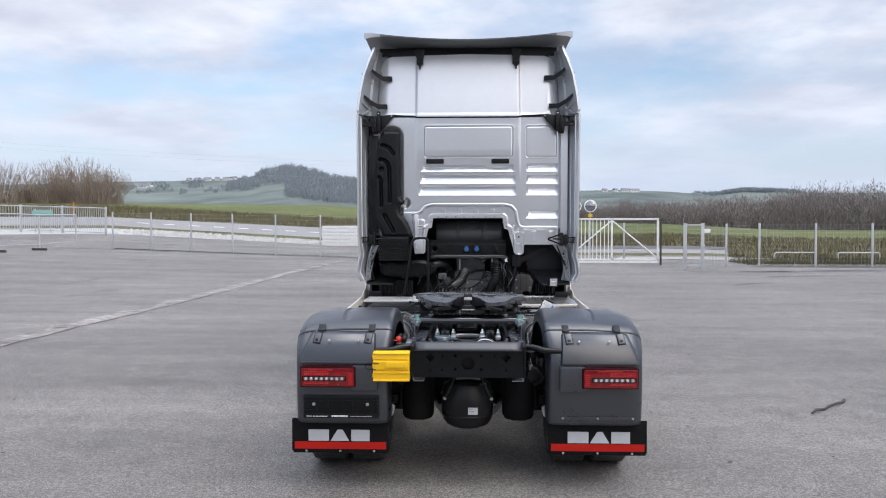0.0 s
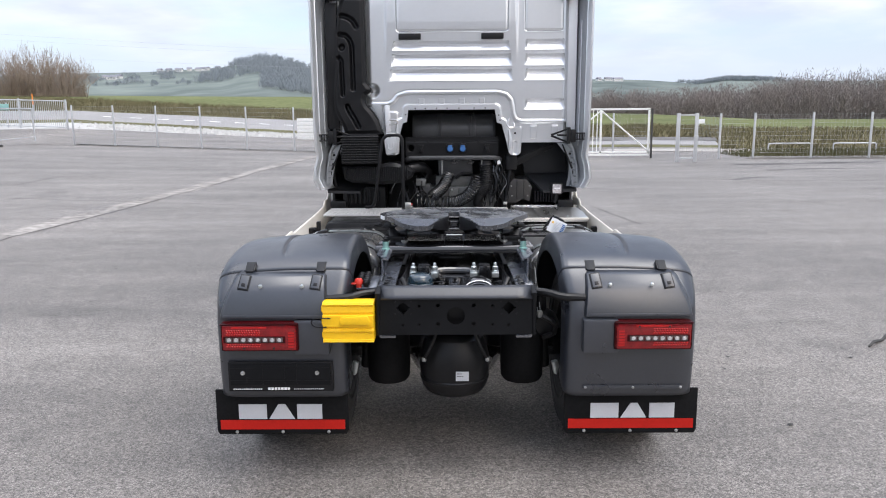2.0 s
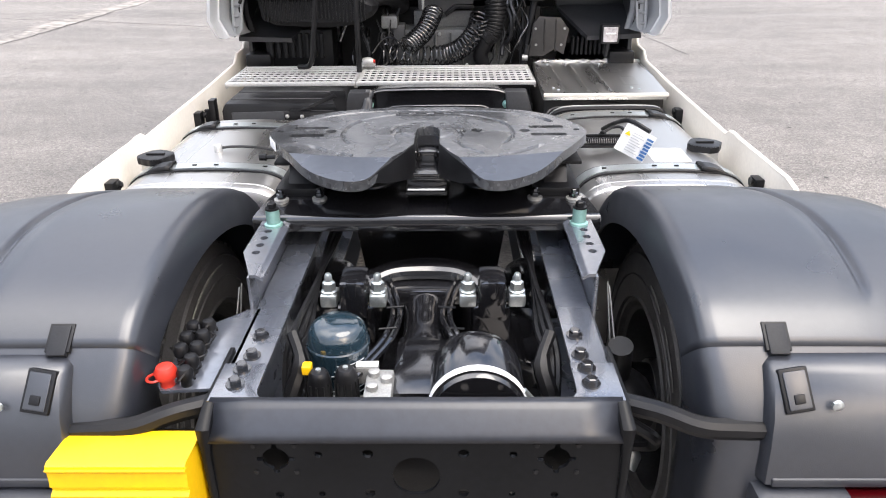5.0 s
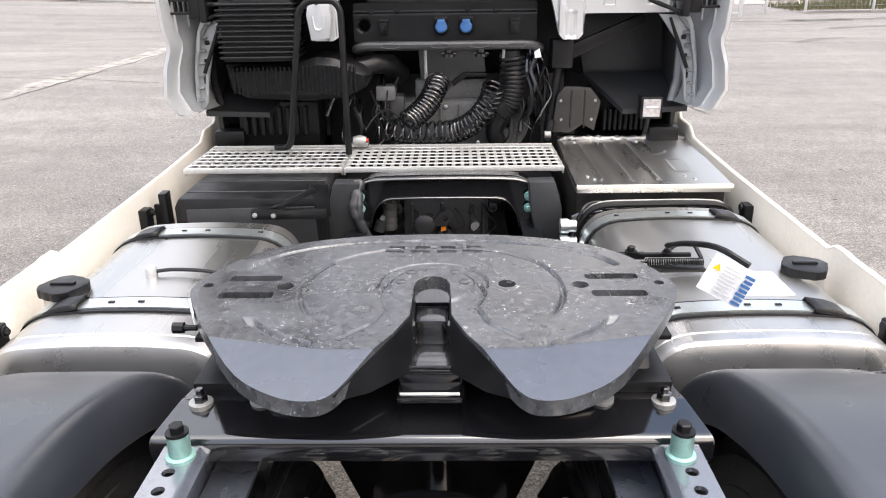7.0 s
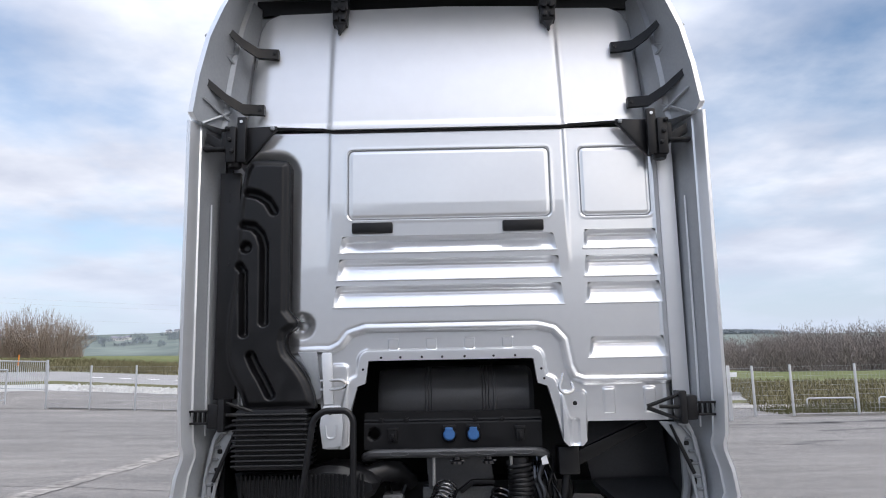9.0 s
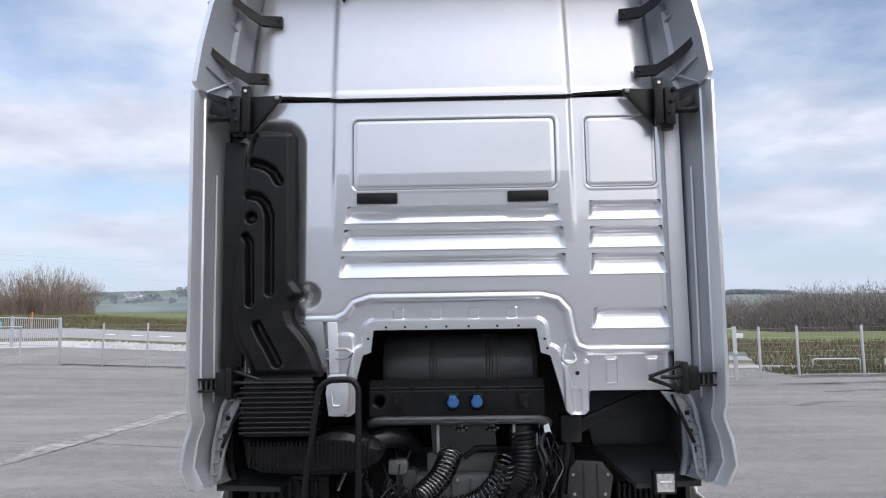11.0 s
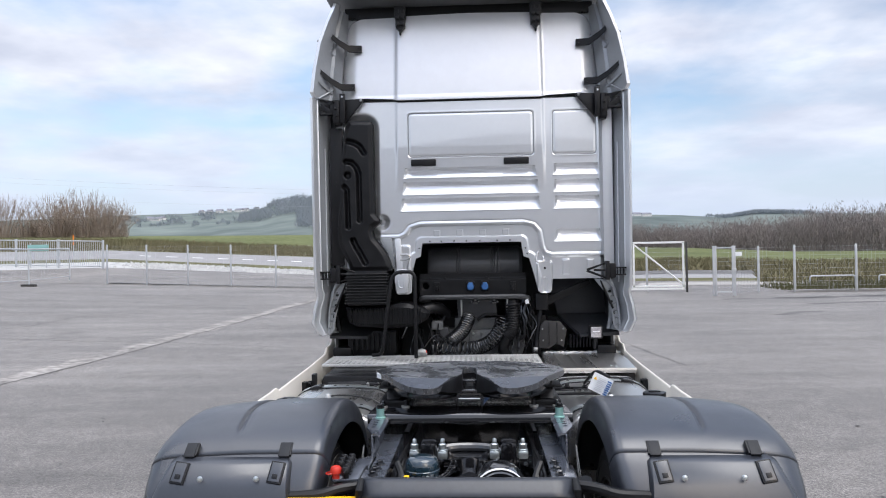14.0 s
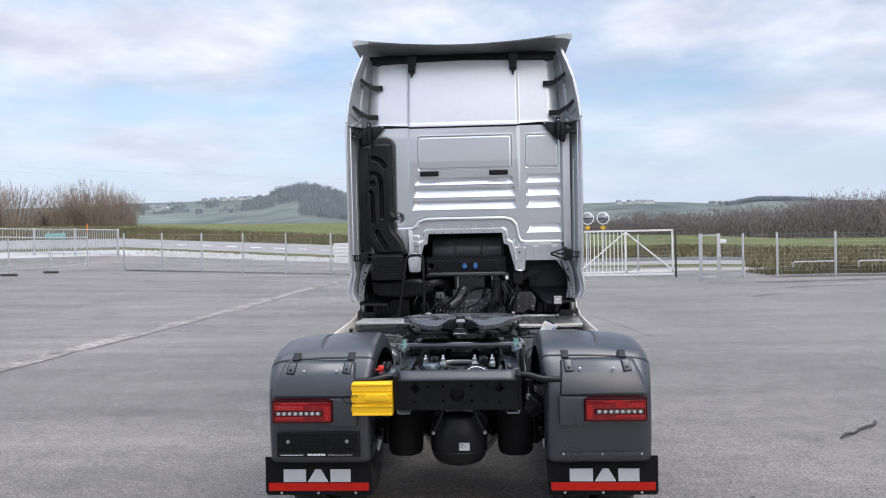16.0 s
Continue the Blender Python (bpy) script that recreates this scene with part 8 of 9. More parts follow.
for x in (-0.09, 0.275):
    part("line_fitting", tube([(x, 8.44, 1.49), (x, 8.45, 1.36)], 0.008, 8), M["cast"], truck, "grey line fitting")
for x in (0.02, 0.17):
    bm = lathe([(0.03, 0), (0.03, 0.012), (0.018, 0.02), (0.018, 0.04)], (x, 8.44, 1.46), "z", 12)
    add_box(bm, x - 0.035, x + 0.035, 8.43, 8.45, 1.468, 1.478, 0.003)
    part("coupling_head", bm, M["black_gloss"], truck, "grey coupling head")


def coil(pts, turns, r, wire, per=16, skew=0.0):
    line = smooth_line(pts, 10)
    n = turns * per
    out = []
    up = Vector((0, 0, 1))
    for k in range(n + 1):
        t = k / n * (len(line) - 1)
        i = min(int(t), len(line) - 2)
        p = line[i].lerp(line[i + 1], t - i)
        d = (line[i + 1] - line[i]).normalized()
        a = Vector((0, 1, 0)).cross(d).normalized()
        b = d.cross(a)
        ang = 2 * math.pi * k / per
        out.append(p + r * (math.cos(ang) * a + math.sin(ang) * b) + d * skew * r * math.sin(ang))
    return tube(out, wire, 6)


part("coiled_air_line", coil([(-0.030, 8.45, 1.355), (-0.050, 8.43, 1.305), (-0.085, 8.41, 1.245), (-0.135, 8.39, 1.20), (-0.185, 8.37, 1.165)], 15, 0.052, 0.0055, 16, 0.5), M["black_gloss"], truck, "coiled black air line")
part("coiled_air_line", coil([(-0.285, 8.43, 1.118), (-0.14, 8.42, 1.108), (0.0, 8.42, 1.108), (0.08, 8.42, 1.125), (0.15, 8.42, 1.17), (0.21, 8.43, 1.245), (0.235, 8.43, 1.33)], 22, 0.054, 0.0058, 16, 0.45), M["black_gloss"], truck, "coiled black air line")
part("corrugated_hose", coil([(0.315, 8.47, 1.46), (0.318, 8.46, 1.34), (0.30, 8.45, 1.24), (0.26, 8.45, 1.20)], 17, 0.052, 0.010), M["black"], truck, "ribbed black hose")
part("hose_core", tube(smooth_line([(0.315, 8.47, 1.48), (0.318, 8.46, 1.34), (0.30, 8.45, 1.24), (0.24, 8.46, 1.12), (0.25, 8.47, 1.05)], 4), 0.045, 12), M["black"], truck)
gb = part("gearbox", box(-0.26, 0.34, 8.54, 8.85, 0.98, 1.24, bevel=0.03), M["casting"], truck, "grey cast gearbox housing")
part("bell", lathe([(0.15, 0.0), (0.155, 0.02), (0.14, 0.05), (0.10, 0.07), (0.04, 0.08)], (0.26, 8.56, 1.12), "y", 28), M["casting"], gb)
pieces("gearbox_rib", [(x, x + 0.012, 8.522, 8.55, 1.02, 1.22) for x in (-0.12, -0.03, 0.06, 0.13)], M["casting"], gb)
studs("bolt", [(x, 8.54, z) for x in (-0.22, -0.16, 0.0, 0.16) for z in (1.03, 1.21)], [(0.011, 0), (0.011, -0.012), (0.006, -0.016)], "y", 6, M["zinc"], gb)
cov = part("gearbox_cover", prism([(-0.131, 1.484), (0.184, 1.484), (0.20, 1.37), (0.09, 1.37), (0.03, 1.325), (-0.12, 1.335)], "y", 8.56, 8.70, 0.012), M["air_tank"], truck, "dark grey gearbox cover")
part("clip", prism([(0.03, 1.325), (0.09, 1.37), (0.20, 1.37), (0.20, 1.35), (0.10, 1.35), (0.04, 1.305)], "y", 8.545, 8.58, 0.004), M["black"], cov)
part("gearbox_plate", box(-0.15, 0.20, 8.60, 8.70, 1.24, 1.335, bevel=0.01), M["casting"], truck)
part("side_actuator", box(-0.335, -0.24, 8.48, 8.60, 1.25, 1.32, bevel=0.012), M["casting"], truck, "small grey actuator")
part("gearbox_side", box(-0.30, -0.20, 8.50, 8.62, 1.16, 1.27, bevel=0.012), M["air_tank"], truck)
rnd = random.Random(11)
for k in range(44):
    side = -1 if k % 3 == 0 else 1
    x0 = rnd.uniform(0.36, 0.47) if side > 0 else -rnd.uniform(0.22, 0.46)
    z0 = rnd.uniform(1.36, 1.5) if side > 0 else rnd.uniform(1.2, 1.46)
    y0 = rnd.uniform(8.44, 8.56)
    pts = [(x0, y0 + 0.03, z0)]
    for j in range(4):
        pts.append((pts[-1][0] + rnd.uniform(-0.045, 0.04), y0 + rnd.uniform(-0.03, 0.03), pts[-1][2] - rnd.uniform(0.03, 0.12)))
    part("cable", tube(smooth_line(pts, 4), rnd.choice((0.004, 0.005, 0.006, 0.008, 0.011)), 6), rnd.choice((M["black_gloss"], M["black"], M["liner"])), truck)
part("cable_tag", prism([(0.415, 1.48), (0.44, 1.495), (0.45, 1.455), (0.42, 1.45)], "y", 8.425, 8.43), M["paper"], truck, "white cable tag")
part("hose", tube(smooth_line([(-0.40, 8.46, 1.10), (-0.33, 8.44, 1.19), (-0.27, 8.43, 1.21), (-0.21, 8.44, 1.14), (-0.20, 8.46, 1.06)], 5), 0.007, 6), M["black_gloss"], truck)
part("ribbed_housing", box(-1.02, -0.62, 8.50, 8.7, 1.02, 1.25, bevel=0.02), M["black"], truck, "ribbed black housing")
pieces("housing_rib", [(-0.99 + 0.042 * k, -0.968 + 0.042 * k, 8.47, 8.51, 1.09, 1.23) for k in range(8)], M["black"], truck)
pieces("ribbed_hose_ring", [(0.77 + 0.026 * k, 0.786 + 0.026 * k, 8.50, 8.56, 1.09, 1.195) for k in range(9)], M["black"], truck, "", 0.006)
sh = part("heat_shield", prism([(0.511, 1.10), (0.534, 1.274), (0.568, 1.317), (0.689, 1.31), (0.741, 1.244), (0.716, 1.104), (0.66, 1.135), (0.60, 1.095)], "y", 8.44, 8.46, 0.004), M["shield"], truck, "dark grey metal shield")
bm = bmesh.new()
for x in (0.60, 0.665):
    add_tube(bm, [(x, 8.438, 1.12), (x, 8.438, 1.30)], 0.004, 6)
part("rib", bm, M["shield"], sh)
for x, z in ((0.55, 1.25), (0.555, 1.16), (0.715, 1.25), (0.70, 1.16)):
    part("screw", lathe([(0.008, 0), (0.007, -0.005)], (x, 8.44, z), "y", 8), M["cast"], sh)
bm = bmesh.new()
add_prism(bm, [(0.52, 1.50), (0.53, 1.43), (0.60, 1.43), (0.95, 1.60), (0.93, 1.64), (0.60, 1.50)], "y", 8.52, 8.56, 0.006)
add_box(bm, 0.50, 0.60, 8.44, 8.56, 1.40, 1.53, 0.012)
part("cab_strut", bm, M["black"], truck, "black diagonal cab strut")
bm = bmesh.new()
add_tube(bm, [(0.545, 8.50, 1.42), (0.50, 8.48, 1.10)], 0.020, 12)
add_tube(bm, [(0.51, 8.445, 1.16), (0.49, 8.435, 1.06)], 0.018, 10)
part("cab_damper", bm, M["black"], truck, "black cab damper")
part("bright_eye", lathe([(0.018, -0.015), (0.018, 0.015)], (0.492, 8.43, 1.09), "x", 12), M["cast"], truck)
wl = part("work_lamp", box(0.90, 1.005, 8.32, 8.38, 1.18, 1.285, bevel=0.012), M["black"], truck, "square work lamp with clear ribbed lens")
part("lens", box(0.912, 0.993, 8.312, 8.33, 1.192, 1.273, bevel=0.006), M["clear_lens"], wl, "clear ribbed lens")
part("lens_bar", box(0.925, 0.98, 8.306, 8.316, 1.235, 1.243, bevel=0.002), M["white_print"], wl)
part("bracket", tube([(0.95, 8.36, 1.185), (0.95, 8.40, 1.10)], 0.012, 8), M["black"], wl)


def u_rail():
    pts = bend([(-0.775, 8.22, 1.088), (-0.71, 8.18, 1.095), (-0.685, 8.15, 1.14), (-0.610, 8.15, 1.69), (-0.565, 8.15, 1.727), (-0.46, 8.15, 1.727), (-0.432, 8.15, 1.69), (-0.433, 8.15, 1.07)], 0.04)
    part("grab_rail", tube(pts, 0.0145, 12), M["black"], truck, "bent black tubular grab rail")


u_rail()
bm = bmesh.new()
add_tube(bm, bend([(-0.60, 8.29, 1.855), (-0.50, 8.26, 1.86), (-0.475, 8.26, 1.84), (-0.50, 8.26, 1.82), (-0.60, 8.29, 1.815)], 0.02), 0.008, 8)
part("hook_eye", bm, M["alu"], truck, "bright wire hook eye")
bm = bmesh.new()
add_tube(bm, bend([(0.515, 8.29, 1.87), (0.49, 8.27, 1.80), (0.515, 8.26, 1.775), (0.56, 8.27, 1.79), (0.55, 8.29, 1.83)], 0.02), 0.007, 8)
part("hook_eye", bm, M["alu"], truck, "bright wire hook eye")
part("hole_plug", lathe([(0.010, 0), (0.010, -0.004)], (0.565, 8.30, 1.735), "y", 12), M["black"], truck)
bm = bmesh.new()
add_lathe(bm, [(0.022, -0.03), (0.03, 0.0), (0.022, 0.03)], (-0.40, 8.30, 1.095), "x", 12)
add_box(bm, -0.44, -0.36, 8.28, 8.33, 1.07, 1.09, 0.006)
ac = part("air_coupling", bm, M["cast"], truck, "grey air coupling on the grating")
part("red_seal", lathe([(0.009, 0.0), (0.009, 0.010)], (-0.37, 8.30, 1.10), "x", 10), M["red_cap"], ac, "red seal")
part("yellow_seal", lathe([(0.009, 0.0), (0.009, 0.010)], (-0.43, 8.29, 1.10), "x", 10), M["yellow"], ac, "yellow seal")

# gearbox seen under the arch
gr = part("gearbox_rear", box(-0.19, 0.20, 7.95, 8.6, 0.60, 0.925, bevel=0.05), M["liner"], truck, "dark gearbox between the rails")
part("eye", lathe([(0.028, 0.0), (0.028, -0.04), (0.014, -0.042), (0.013, -0.02)], (0.0, 7.95, 0.845), "y", 16), M["liner"], gr)
part("eye_web", prism([(-0.075, 0.80), (0.06, 0.80), (0.03, 0.855), (0.0, 0.875), (-0.03, 0.855)], "y", 7.925, 7.952, 0.006), M["liner"], gr)
for x, z in ((-0.205, 0.88), (0.205, 0.885)):
    part("lug_eye", lathe([(0.020, 0.0), (0.020, -0.03), (0.011, -0.032), (0.010, -0.01)], (x, 7.95, z), "y", 14), M["liner"], gr)
part("boss", lathe([(0.045, 0.0), (0.045, -0.03), (0.03, -0.04)], (-0.09, 7.95, 0.81), "y", 18), M["liner"], gr)
part("boss", lathe([(0.02, 0.0), (0.02, -0.03)], (0.13, 7.95, 0.80), "y", 12), M["cast"], gr)
for s in (-1, 1):
    part("lug", prism([(s * 0.19, 0.96), (s * 0.23, 0.98), (s * 0.25, 0.95), (s * 0.24, 0.90), (s * 0.20, 0.89)], "y", 7.93, 7.96, 0.006), M["liner"], gr)
pieces("casting_rib", [(x, x + 0.014, 7.935, 7.96, 0.72, 0.90) for x in (-0.15, -0.02, 0.11, 0.16)], M["liner"], gr)
for k in range(7):
    x = -0.2 + 0.06 * k
    part("cable", tube(smooth_line([(x, 7.945, 0.90 - 0.02 * (k % 3)), (x + 0.03, 7.925, 0.85), (x + 0.01 * k, 7.92, 0.80), (x - 0.03, 7.93, 0.74)], 4), 0.0035, 6), M["black"], gr)
bt = part("connector_bottle", tube([(-0.285, 7.885, 0.80), (-0.27, 7.885, 0.845)], [0.026, 0.022], 12), M["liner"], truck, "ribbed connector with a bright nut")
part("nut", tube([(-0.268, 7.885, 0.848), (-0.262, 7.885, 0.866)], [0.014, 0.010], 6), M["zinc"], bt, "bright nut")
part("orange_plug", box(-0.018, 0.004, 7.885, 7.93, 0.765, 0.800, bevel=0.004), M["orange"], truck, "small orange plug")
bm = bmesh.new()
for k in range(4):
    add_lathe(bm, [(0.028, 0), (0.032, 0.015), (0.028, 0.03)], (-0.235, 7.90, 0.80 + 0.03 * k), "z", 12)
add_lathe(bm, [(0.02, 0), (0.02, 0.03)], (-0.235, 7.90, 0.92), "z", 10)
part("ribbed_hose", bm, M["rubber"], truck)
part("prop_shaft", tube([(0, 6.2, 0.66), (0, 7.95, 0.74)], 0.06, 16), M["black_gloss"], axle)

# ---- fences and gates ----
def upright(name, x, y, h, w, material, parent, label=""):
    z = terrain_at(x, y)
    return part(name, box(x - w / 2, x + w / 2, y - w / 2, y + w / 2, z - 0.05, z + h, bevel=0.004), material, parent, label)


def wires(bm, a, b, h, z0=0.08, rows=11, every=0.16, r=0.0028):
    """Welded wire mesh between two posts."""
    (xa, ya), (xb, yb) = a, b
    za, zb = terrain_at(xa, ya), terrain_at(xb, yb)
    for k in range(rows):
        z = z0 + (h - z0 - 0.03) * k / (rows - 1)
        add_tube(bm, [(xa, ya, za + z), (xb, yb, zb + z)], r * 1.3, 3, False)
    n = int(math.hypot(xb - xa, yb - ya) / every)
    for k in range(1, n):
        t = k / n
        x, y, z = xa + (xb - xa) * t, ya + (yb - ya) * t, za + (zb - za) * t
        add_tube(bm, [(x, y, z + z0), (x, y, z + h)], r, 3, False)
    return bm


def fence_bay(a, b, h, group, last=False, label="galvanised wire mesh fence bay with a steel post"):
    f = thing("fence_bay", (a[0], a[1], terrain_at(*a)), label, "fence", group)
    upright("post", *a, h, 0.08, M["galv"], f, "galvanised post")
    if last:
        upright("post", *b, h, 0.065, M["galv"], f, "galvanised post")
    part("wire_mesh", wires(bmesh.new(), a, b, h - 0.05), M["galv"], f, "thin wire mesh")


def along(pts, spacing):
    out = []
    for (x0, y0), (x1, y1) in zip(pts, pts[1:]):
        n = max(1, round(math.hypot(x1 - x0, y1 - y0) / spacing))
        out += [(x0 + (x1 - x0) * k / n, y0 + (y1 - y0) * k / n) for k in range(n)]
    return out + [pts[-1]]


posts = along([(-22.9, 46.7), (-8.6, 42.8), (-2.9, 40.7)], 2.95)
for i, (a, b) in enumerate(zip(posts, posts[1:])):
    fence_bay(a, b, 2.42, "wire fence round the yard", i == len(posts) - 2)
posts = [(12.39, 35.5), (13.66, 35.5)]
fence_bay(posts[0], posts[1], 2.05, "wire fence round the yard")
fence_bay((10.6, 33.4), (12.39, 35.5), 2.02, "wire fence round the yard")
posts = along([(13.95, 35.5), (21.9, 35.5), (42.5, 35.9)], 2.45)
for i, (a, b) in enumerate(zip(posts, posts[1:])):
    fence_bay(a, b, 2.07, "wire fence round the yard", i == len(posts) - 2)


def foot_panel(a, b, h):
    """A mobile site fence panel on concrete feet."""
    f = thing("mobile_fence_panel", (a[0], a[1], terrain_at(*a)), "galvanised mobile fence panel on a concrete foot", "fence", "mobile fence panels")
    za, zb = terrain_at(*a), terrain_at(*b)
    part("frame", tube(bend([(a[0], a[1], za + 0.1), (a[0], a[1], za + h), (b[0], b[1], zb + h), (b[0], b[1], zb + 0.1)], 0.05), 0.045, 8), M["galv"], f)
    part("lower_bar", tube([(a[0], a[1], za + 0.35), (b[0], b[1], zb + 0.35)], 0.02, 6), M["galv"], f)
    part("wire_mesh", wires(bmesh.new(), a, b, h, 0.35, 8, 0.2), M["galv"], f)
    part("concrete_foot", box(a[0] - 0.4, a[0] + 0.4, a[1] - 0.13, a[1] + 0.13, za - 0.01, za + 0.13, bevel=0.02), M["crack"], f, "dark concrete foot")


mob = [(-25.2, 34.5), (-25.4, 38.9), (-25.3, 42.6), (-26.2, 48.3)]
for a, b in zip(mob, mob[1:]):
    foot_panel(a, b, 2.1)
foot_panel((-29.0, 34.0), (-25.2, 34.5), 2.1)


def bar_fence(a, b, h, n, group, label, last=False):
    f = thing("bar_fence_panel", (a[0], a[1], terrain_at(*a)), label, "fence", group)
    za, zb = terrain_at(*a), terrain_at(*b)
    upright("post", *a, h + 0.1, 0.12, M["galv"], f)
    if last:
        upright("post", *b, h + 0.1, 0.12, M["galv"], f)
    for z in (0.15, h):
        part("rail", tube([(a[0], a[1], za + z), (b[0], b[1], zb + z)], 0.04, 6), M["galv"], f)
    me = None
    for k in range(1, n):
        t = k / n
        p = Vector((a[0] + (b[0] - a[0]) * t, a[1] + (b[1] - a[1]) * t, za + (zb - za) * t + 0.15))
        if me is None:
            me = mesh_of(tube([(0, 0, 0), (0, 0, h - 0.15)], 0.018, 4), "bar", M["galv"])
        o = new("bar", me)
        o.parent = f
        o.matrix_parent_inverse = WORLD[f].inverted()
        o.location = p


bar_fence((-34.5, 55.6), (-31.0, 55.2), 2.0, 22, "grey bar fence", "grey steel bar fence panel beside the road")
bar_fence((-31.0, 55.2), (-27.4, 54.8), 2.0, 24, "grey bar fence", "grey steel bar fence panel beside the road", True)
bar_fence((-42.0, 56.5), (-34.5, 55.6), 2.0, 30, "grey bar fence", "grey steel bar fence panel beside the road")
b = thing("turquoise_sign", (-32.3, 55.0, terrain_at(-32.3, 55.0)), "small turquoise sign board on the bar fence", "sign")
part("board", box(-33.2, -31.6, 54.96, 54.99, terrain_at(-32.3, 55.0) + 1.25, terrain_at(-32.3, 55.0) + 1.7, bevel=0.01), M["teal"], b)
upright("post", -33.0, 55.02, 1.8, 0.06, M["galv"], b)
upright("post", -31.8, 55.02, 1.8, 0.06, M["galv"], b)
b = thing("marker_post", (-36.0, 66.0, terrain_at(-36.0, 66.0)), "thin orange marker post in the grass", "post")
upright("pole", -36.0, 66.0, 1.2, 0.06, M["galv"], b)
zz = terrain_at(-36.0, 66.0)
part("tip", box(-36.04, -35.96, 65.96, 66.04, zz + 1.19, zz + 2.1, bevel=0.01), M["orange"], b, "orange tip")

# white sliding gate
g = thing("sliding_gate", (7.0, 36.5, terrain_at(7.0, 36.5)), "white steel sliding gate with vertical bars and diagonal braces", "gate")
for z in (0.16, 0.28, 2.28):
    part("rail", box(2.6, 9.45, 36.46, 36.54, z - 0.045, z + 0.045, bevel=0.008), M["white_steel"], g)
for x in (2.6, 7.15, 9.4):
    part("stile", box(x - 0.045, x + 0.045, 36.46, 36.54, 0.2, 2.30, bevel=0.008), M["white_steel"], g)
bar_me = mesh_of(box(-0.02, 0.02, -0.02, 0.02, 0.0, 1.98, bevel=0.0), "bar", M["white_steel"])
for k in range(23):
    o = new("bar", bar_me)
    o.parent = g
    o.matrix_parent_inverse = WORLD[g].inverted()
    o.location = (2.8 + 0.19 * k, 36.5, 0.29)
part("brace", tube([(7.15, 36.5, 2.22), (9.38, 36.5, 0.36)], 0.038, 6), M["white_steel"], g)
part("brace", tube([(7.15, 36.5, 2.22), (4.95, 36.5, 0.36)], 0.038, 6), M["white_steel"], g)
part("guide_post", box(9.50, 9.57, 36.4, 36.5, 0, 2.3, bevel=0.004), M["crack"], g, "dark guide post")
g = thing("person_gate", (10.1, 33.2, 0), "galvanised steel frame gate with latch and yellow sign", "gate")
for x in (9.72, 9.80, 10.50, 10.57):
    part("upright", box(x - 0.035, x + 0.035, 33.17, 33.24, -0.02, 2.06, bevel=0.004), M["galv"], g)
for z in (0.16, 1.98):
    part("crossbar", box(9.80, 10.5, 33.18, 33.23, z - 0.03, z + 0.03, bevel=0.004), M["galv"], g)
part("latch", box(10.44, 10.62, 33.13, 33.2, 0.98, 1.12, bevel=0.01), M["galv"], g)
part("sign", box(10.6, 10.86, 33.16, 33.17, 1.62, 1.80, bevel=0.002), M["paper"], g, "pale yellow sign plate")
part("wire_mesh", wires(bmesh.new(), (9.8, 33.2), (10.5, 33.2), 1.98, 0.16), M["galv"], g)
fence_bay((7.9, 37.2), (9.6, 36.6), 2.1, "wire fence round the yard")
for x, y in ((5.86, 40.0), (6.67, 40.0)):
    z = terrain_at(x, y)
    m = thing("traffic_mirror", (x, y, z), "round convex traffic mirror with a white rim on a pole", "mirror", "traffic mirrors")
    part("pole", tube([(x, y + 0.05, z), (x, y + 0.05, 3.1)], 0.035, 8), M["galv"], m)
    bm = bmesh.new()
    add_lathe(bm, [(0.34, 0.0), (0.34, -0.05), (0.30, -0.06)], (x, y, 3.03), "y", 28)
    part("rim", bm, M["white_steel"], m, "white rim")
    part("glass", lathe([(0.30, -0.055), (0.2, -0.085), (0.1, -0.10), (0.01, -0.104)], (x, y, 3.03), "y", 28), M["mirror"], m, "convex mirror glass")
    part("plate", box(x - 0.12, x + 0.12, y - 0.02, y, 2.45, 2.6, bevel=0.003), M["yellow"], m, "small yellow plate")
for x0 in (15.8, 19.0, 22.3):
    r = thing("tubular_rail", (x0, 38.2, terrain_at(x0, 38.2)), "low bent tubular steel rail in rough grass", "rail", "low tubular rails")
    z = terrain_at(x0, 38.2)
    part("tube", tube(bend([(x0, 38.2, z - 0.05), (x0, 38.2, z + 0.55), (x0 + 2.1, 38.2, z + 0.55), (x0 + 2.1, 38.2, z - 0.05)], 0.12), 0.035, 8), M["galv"], r)
b = thing("board_stack", (-10.2, 60.0, terrain_at(-10.2, 60.0)), "stack of white boards beside the road", "boards")
for k in range(6):
    z = terrain_at(-10.2, 60.0) + 0.28 * k
    part("board", box(-11.85, -7.9, 59.6, 60.6, z + 0.01, z + 0.26, bevel=0.02), M["white_steel"], b)


# ---- stones, shrubs and woods ----
def sticks(items, name, material, n=3):
    """Many tapered sticks in one mesh: (start, end, radius, end radius)."""
    V, F = [], []
    for a, b, r0, r1 in items:
        a, b = Vector(a), Vector(b)
        d = (b - a).normalized()
        u = d.orthogonal().normalized()
        w = d.cross(u)
        i = len(V)
        for p, r in ((a, r0), (b, r1)):
            for k in range(n):
                t = 2 * math.pi * k / n
                V.append(p + r * (math.cos(t) * u + math.sin(t) * w))
        F += [(i + k, i + (k + 1) % n, i + n + (k + 1) % n, i + n + k) for k in range(n)]
    me = bpy.data.meshes.new(name)
    me.from_pydata([tuple(v) for v in V], [], F)
    me.materials.append(material)
    smooth_sharp(me, 80)
    return me


def link_mesh(name, me, parent):
    o = new(name, me)
    if parent:
        o.parent = parent
        o.matrix_parent_inverse = WORLD[parent].inverted()
    WORLD[o] = Matrix.Identity(4)
    return o


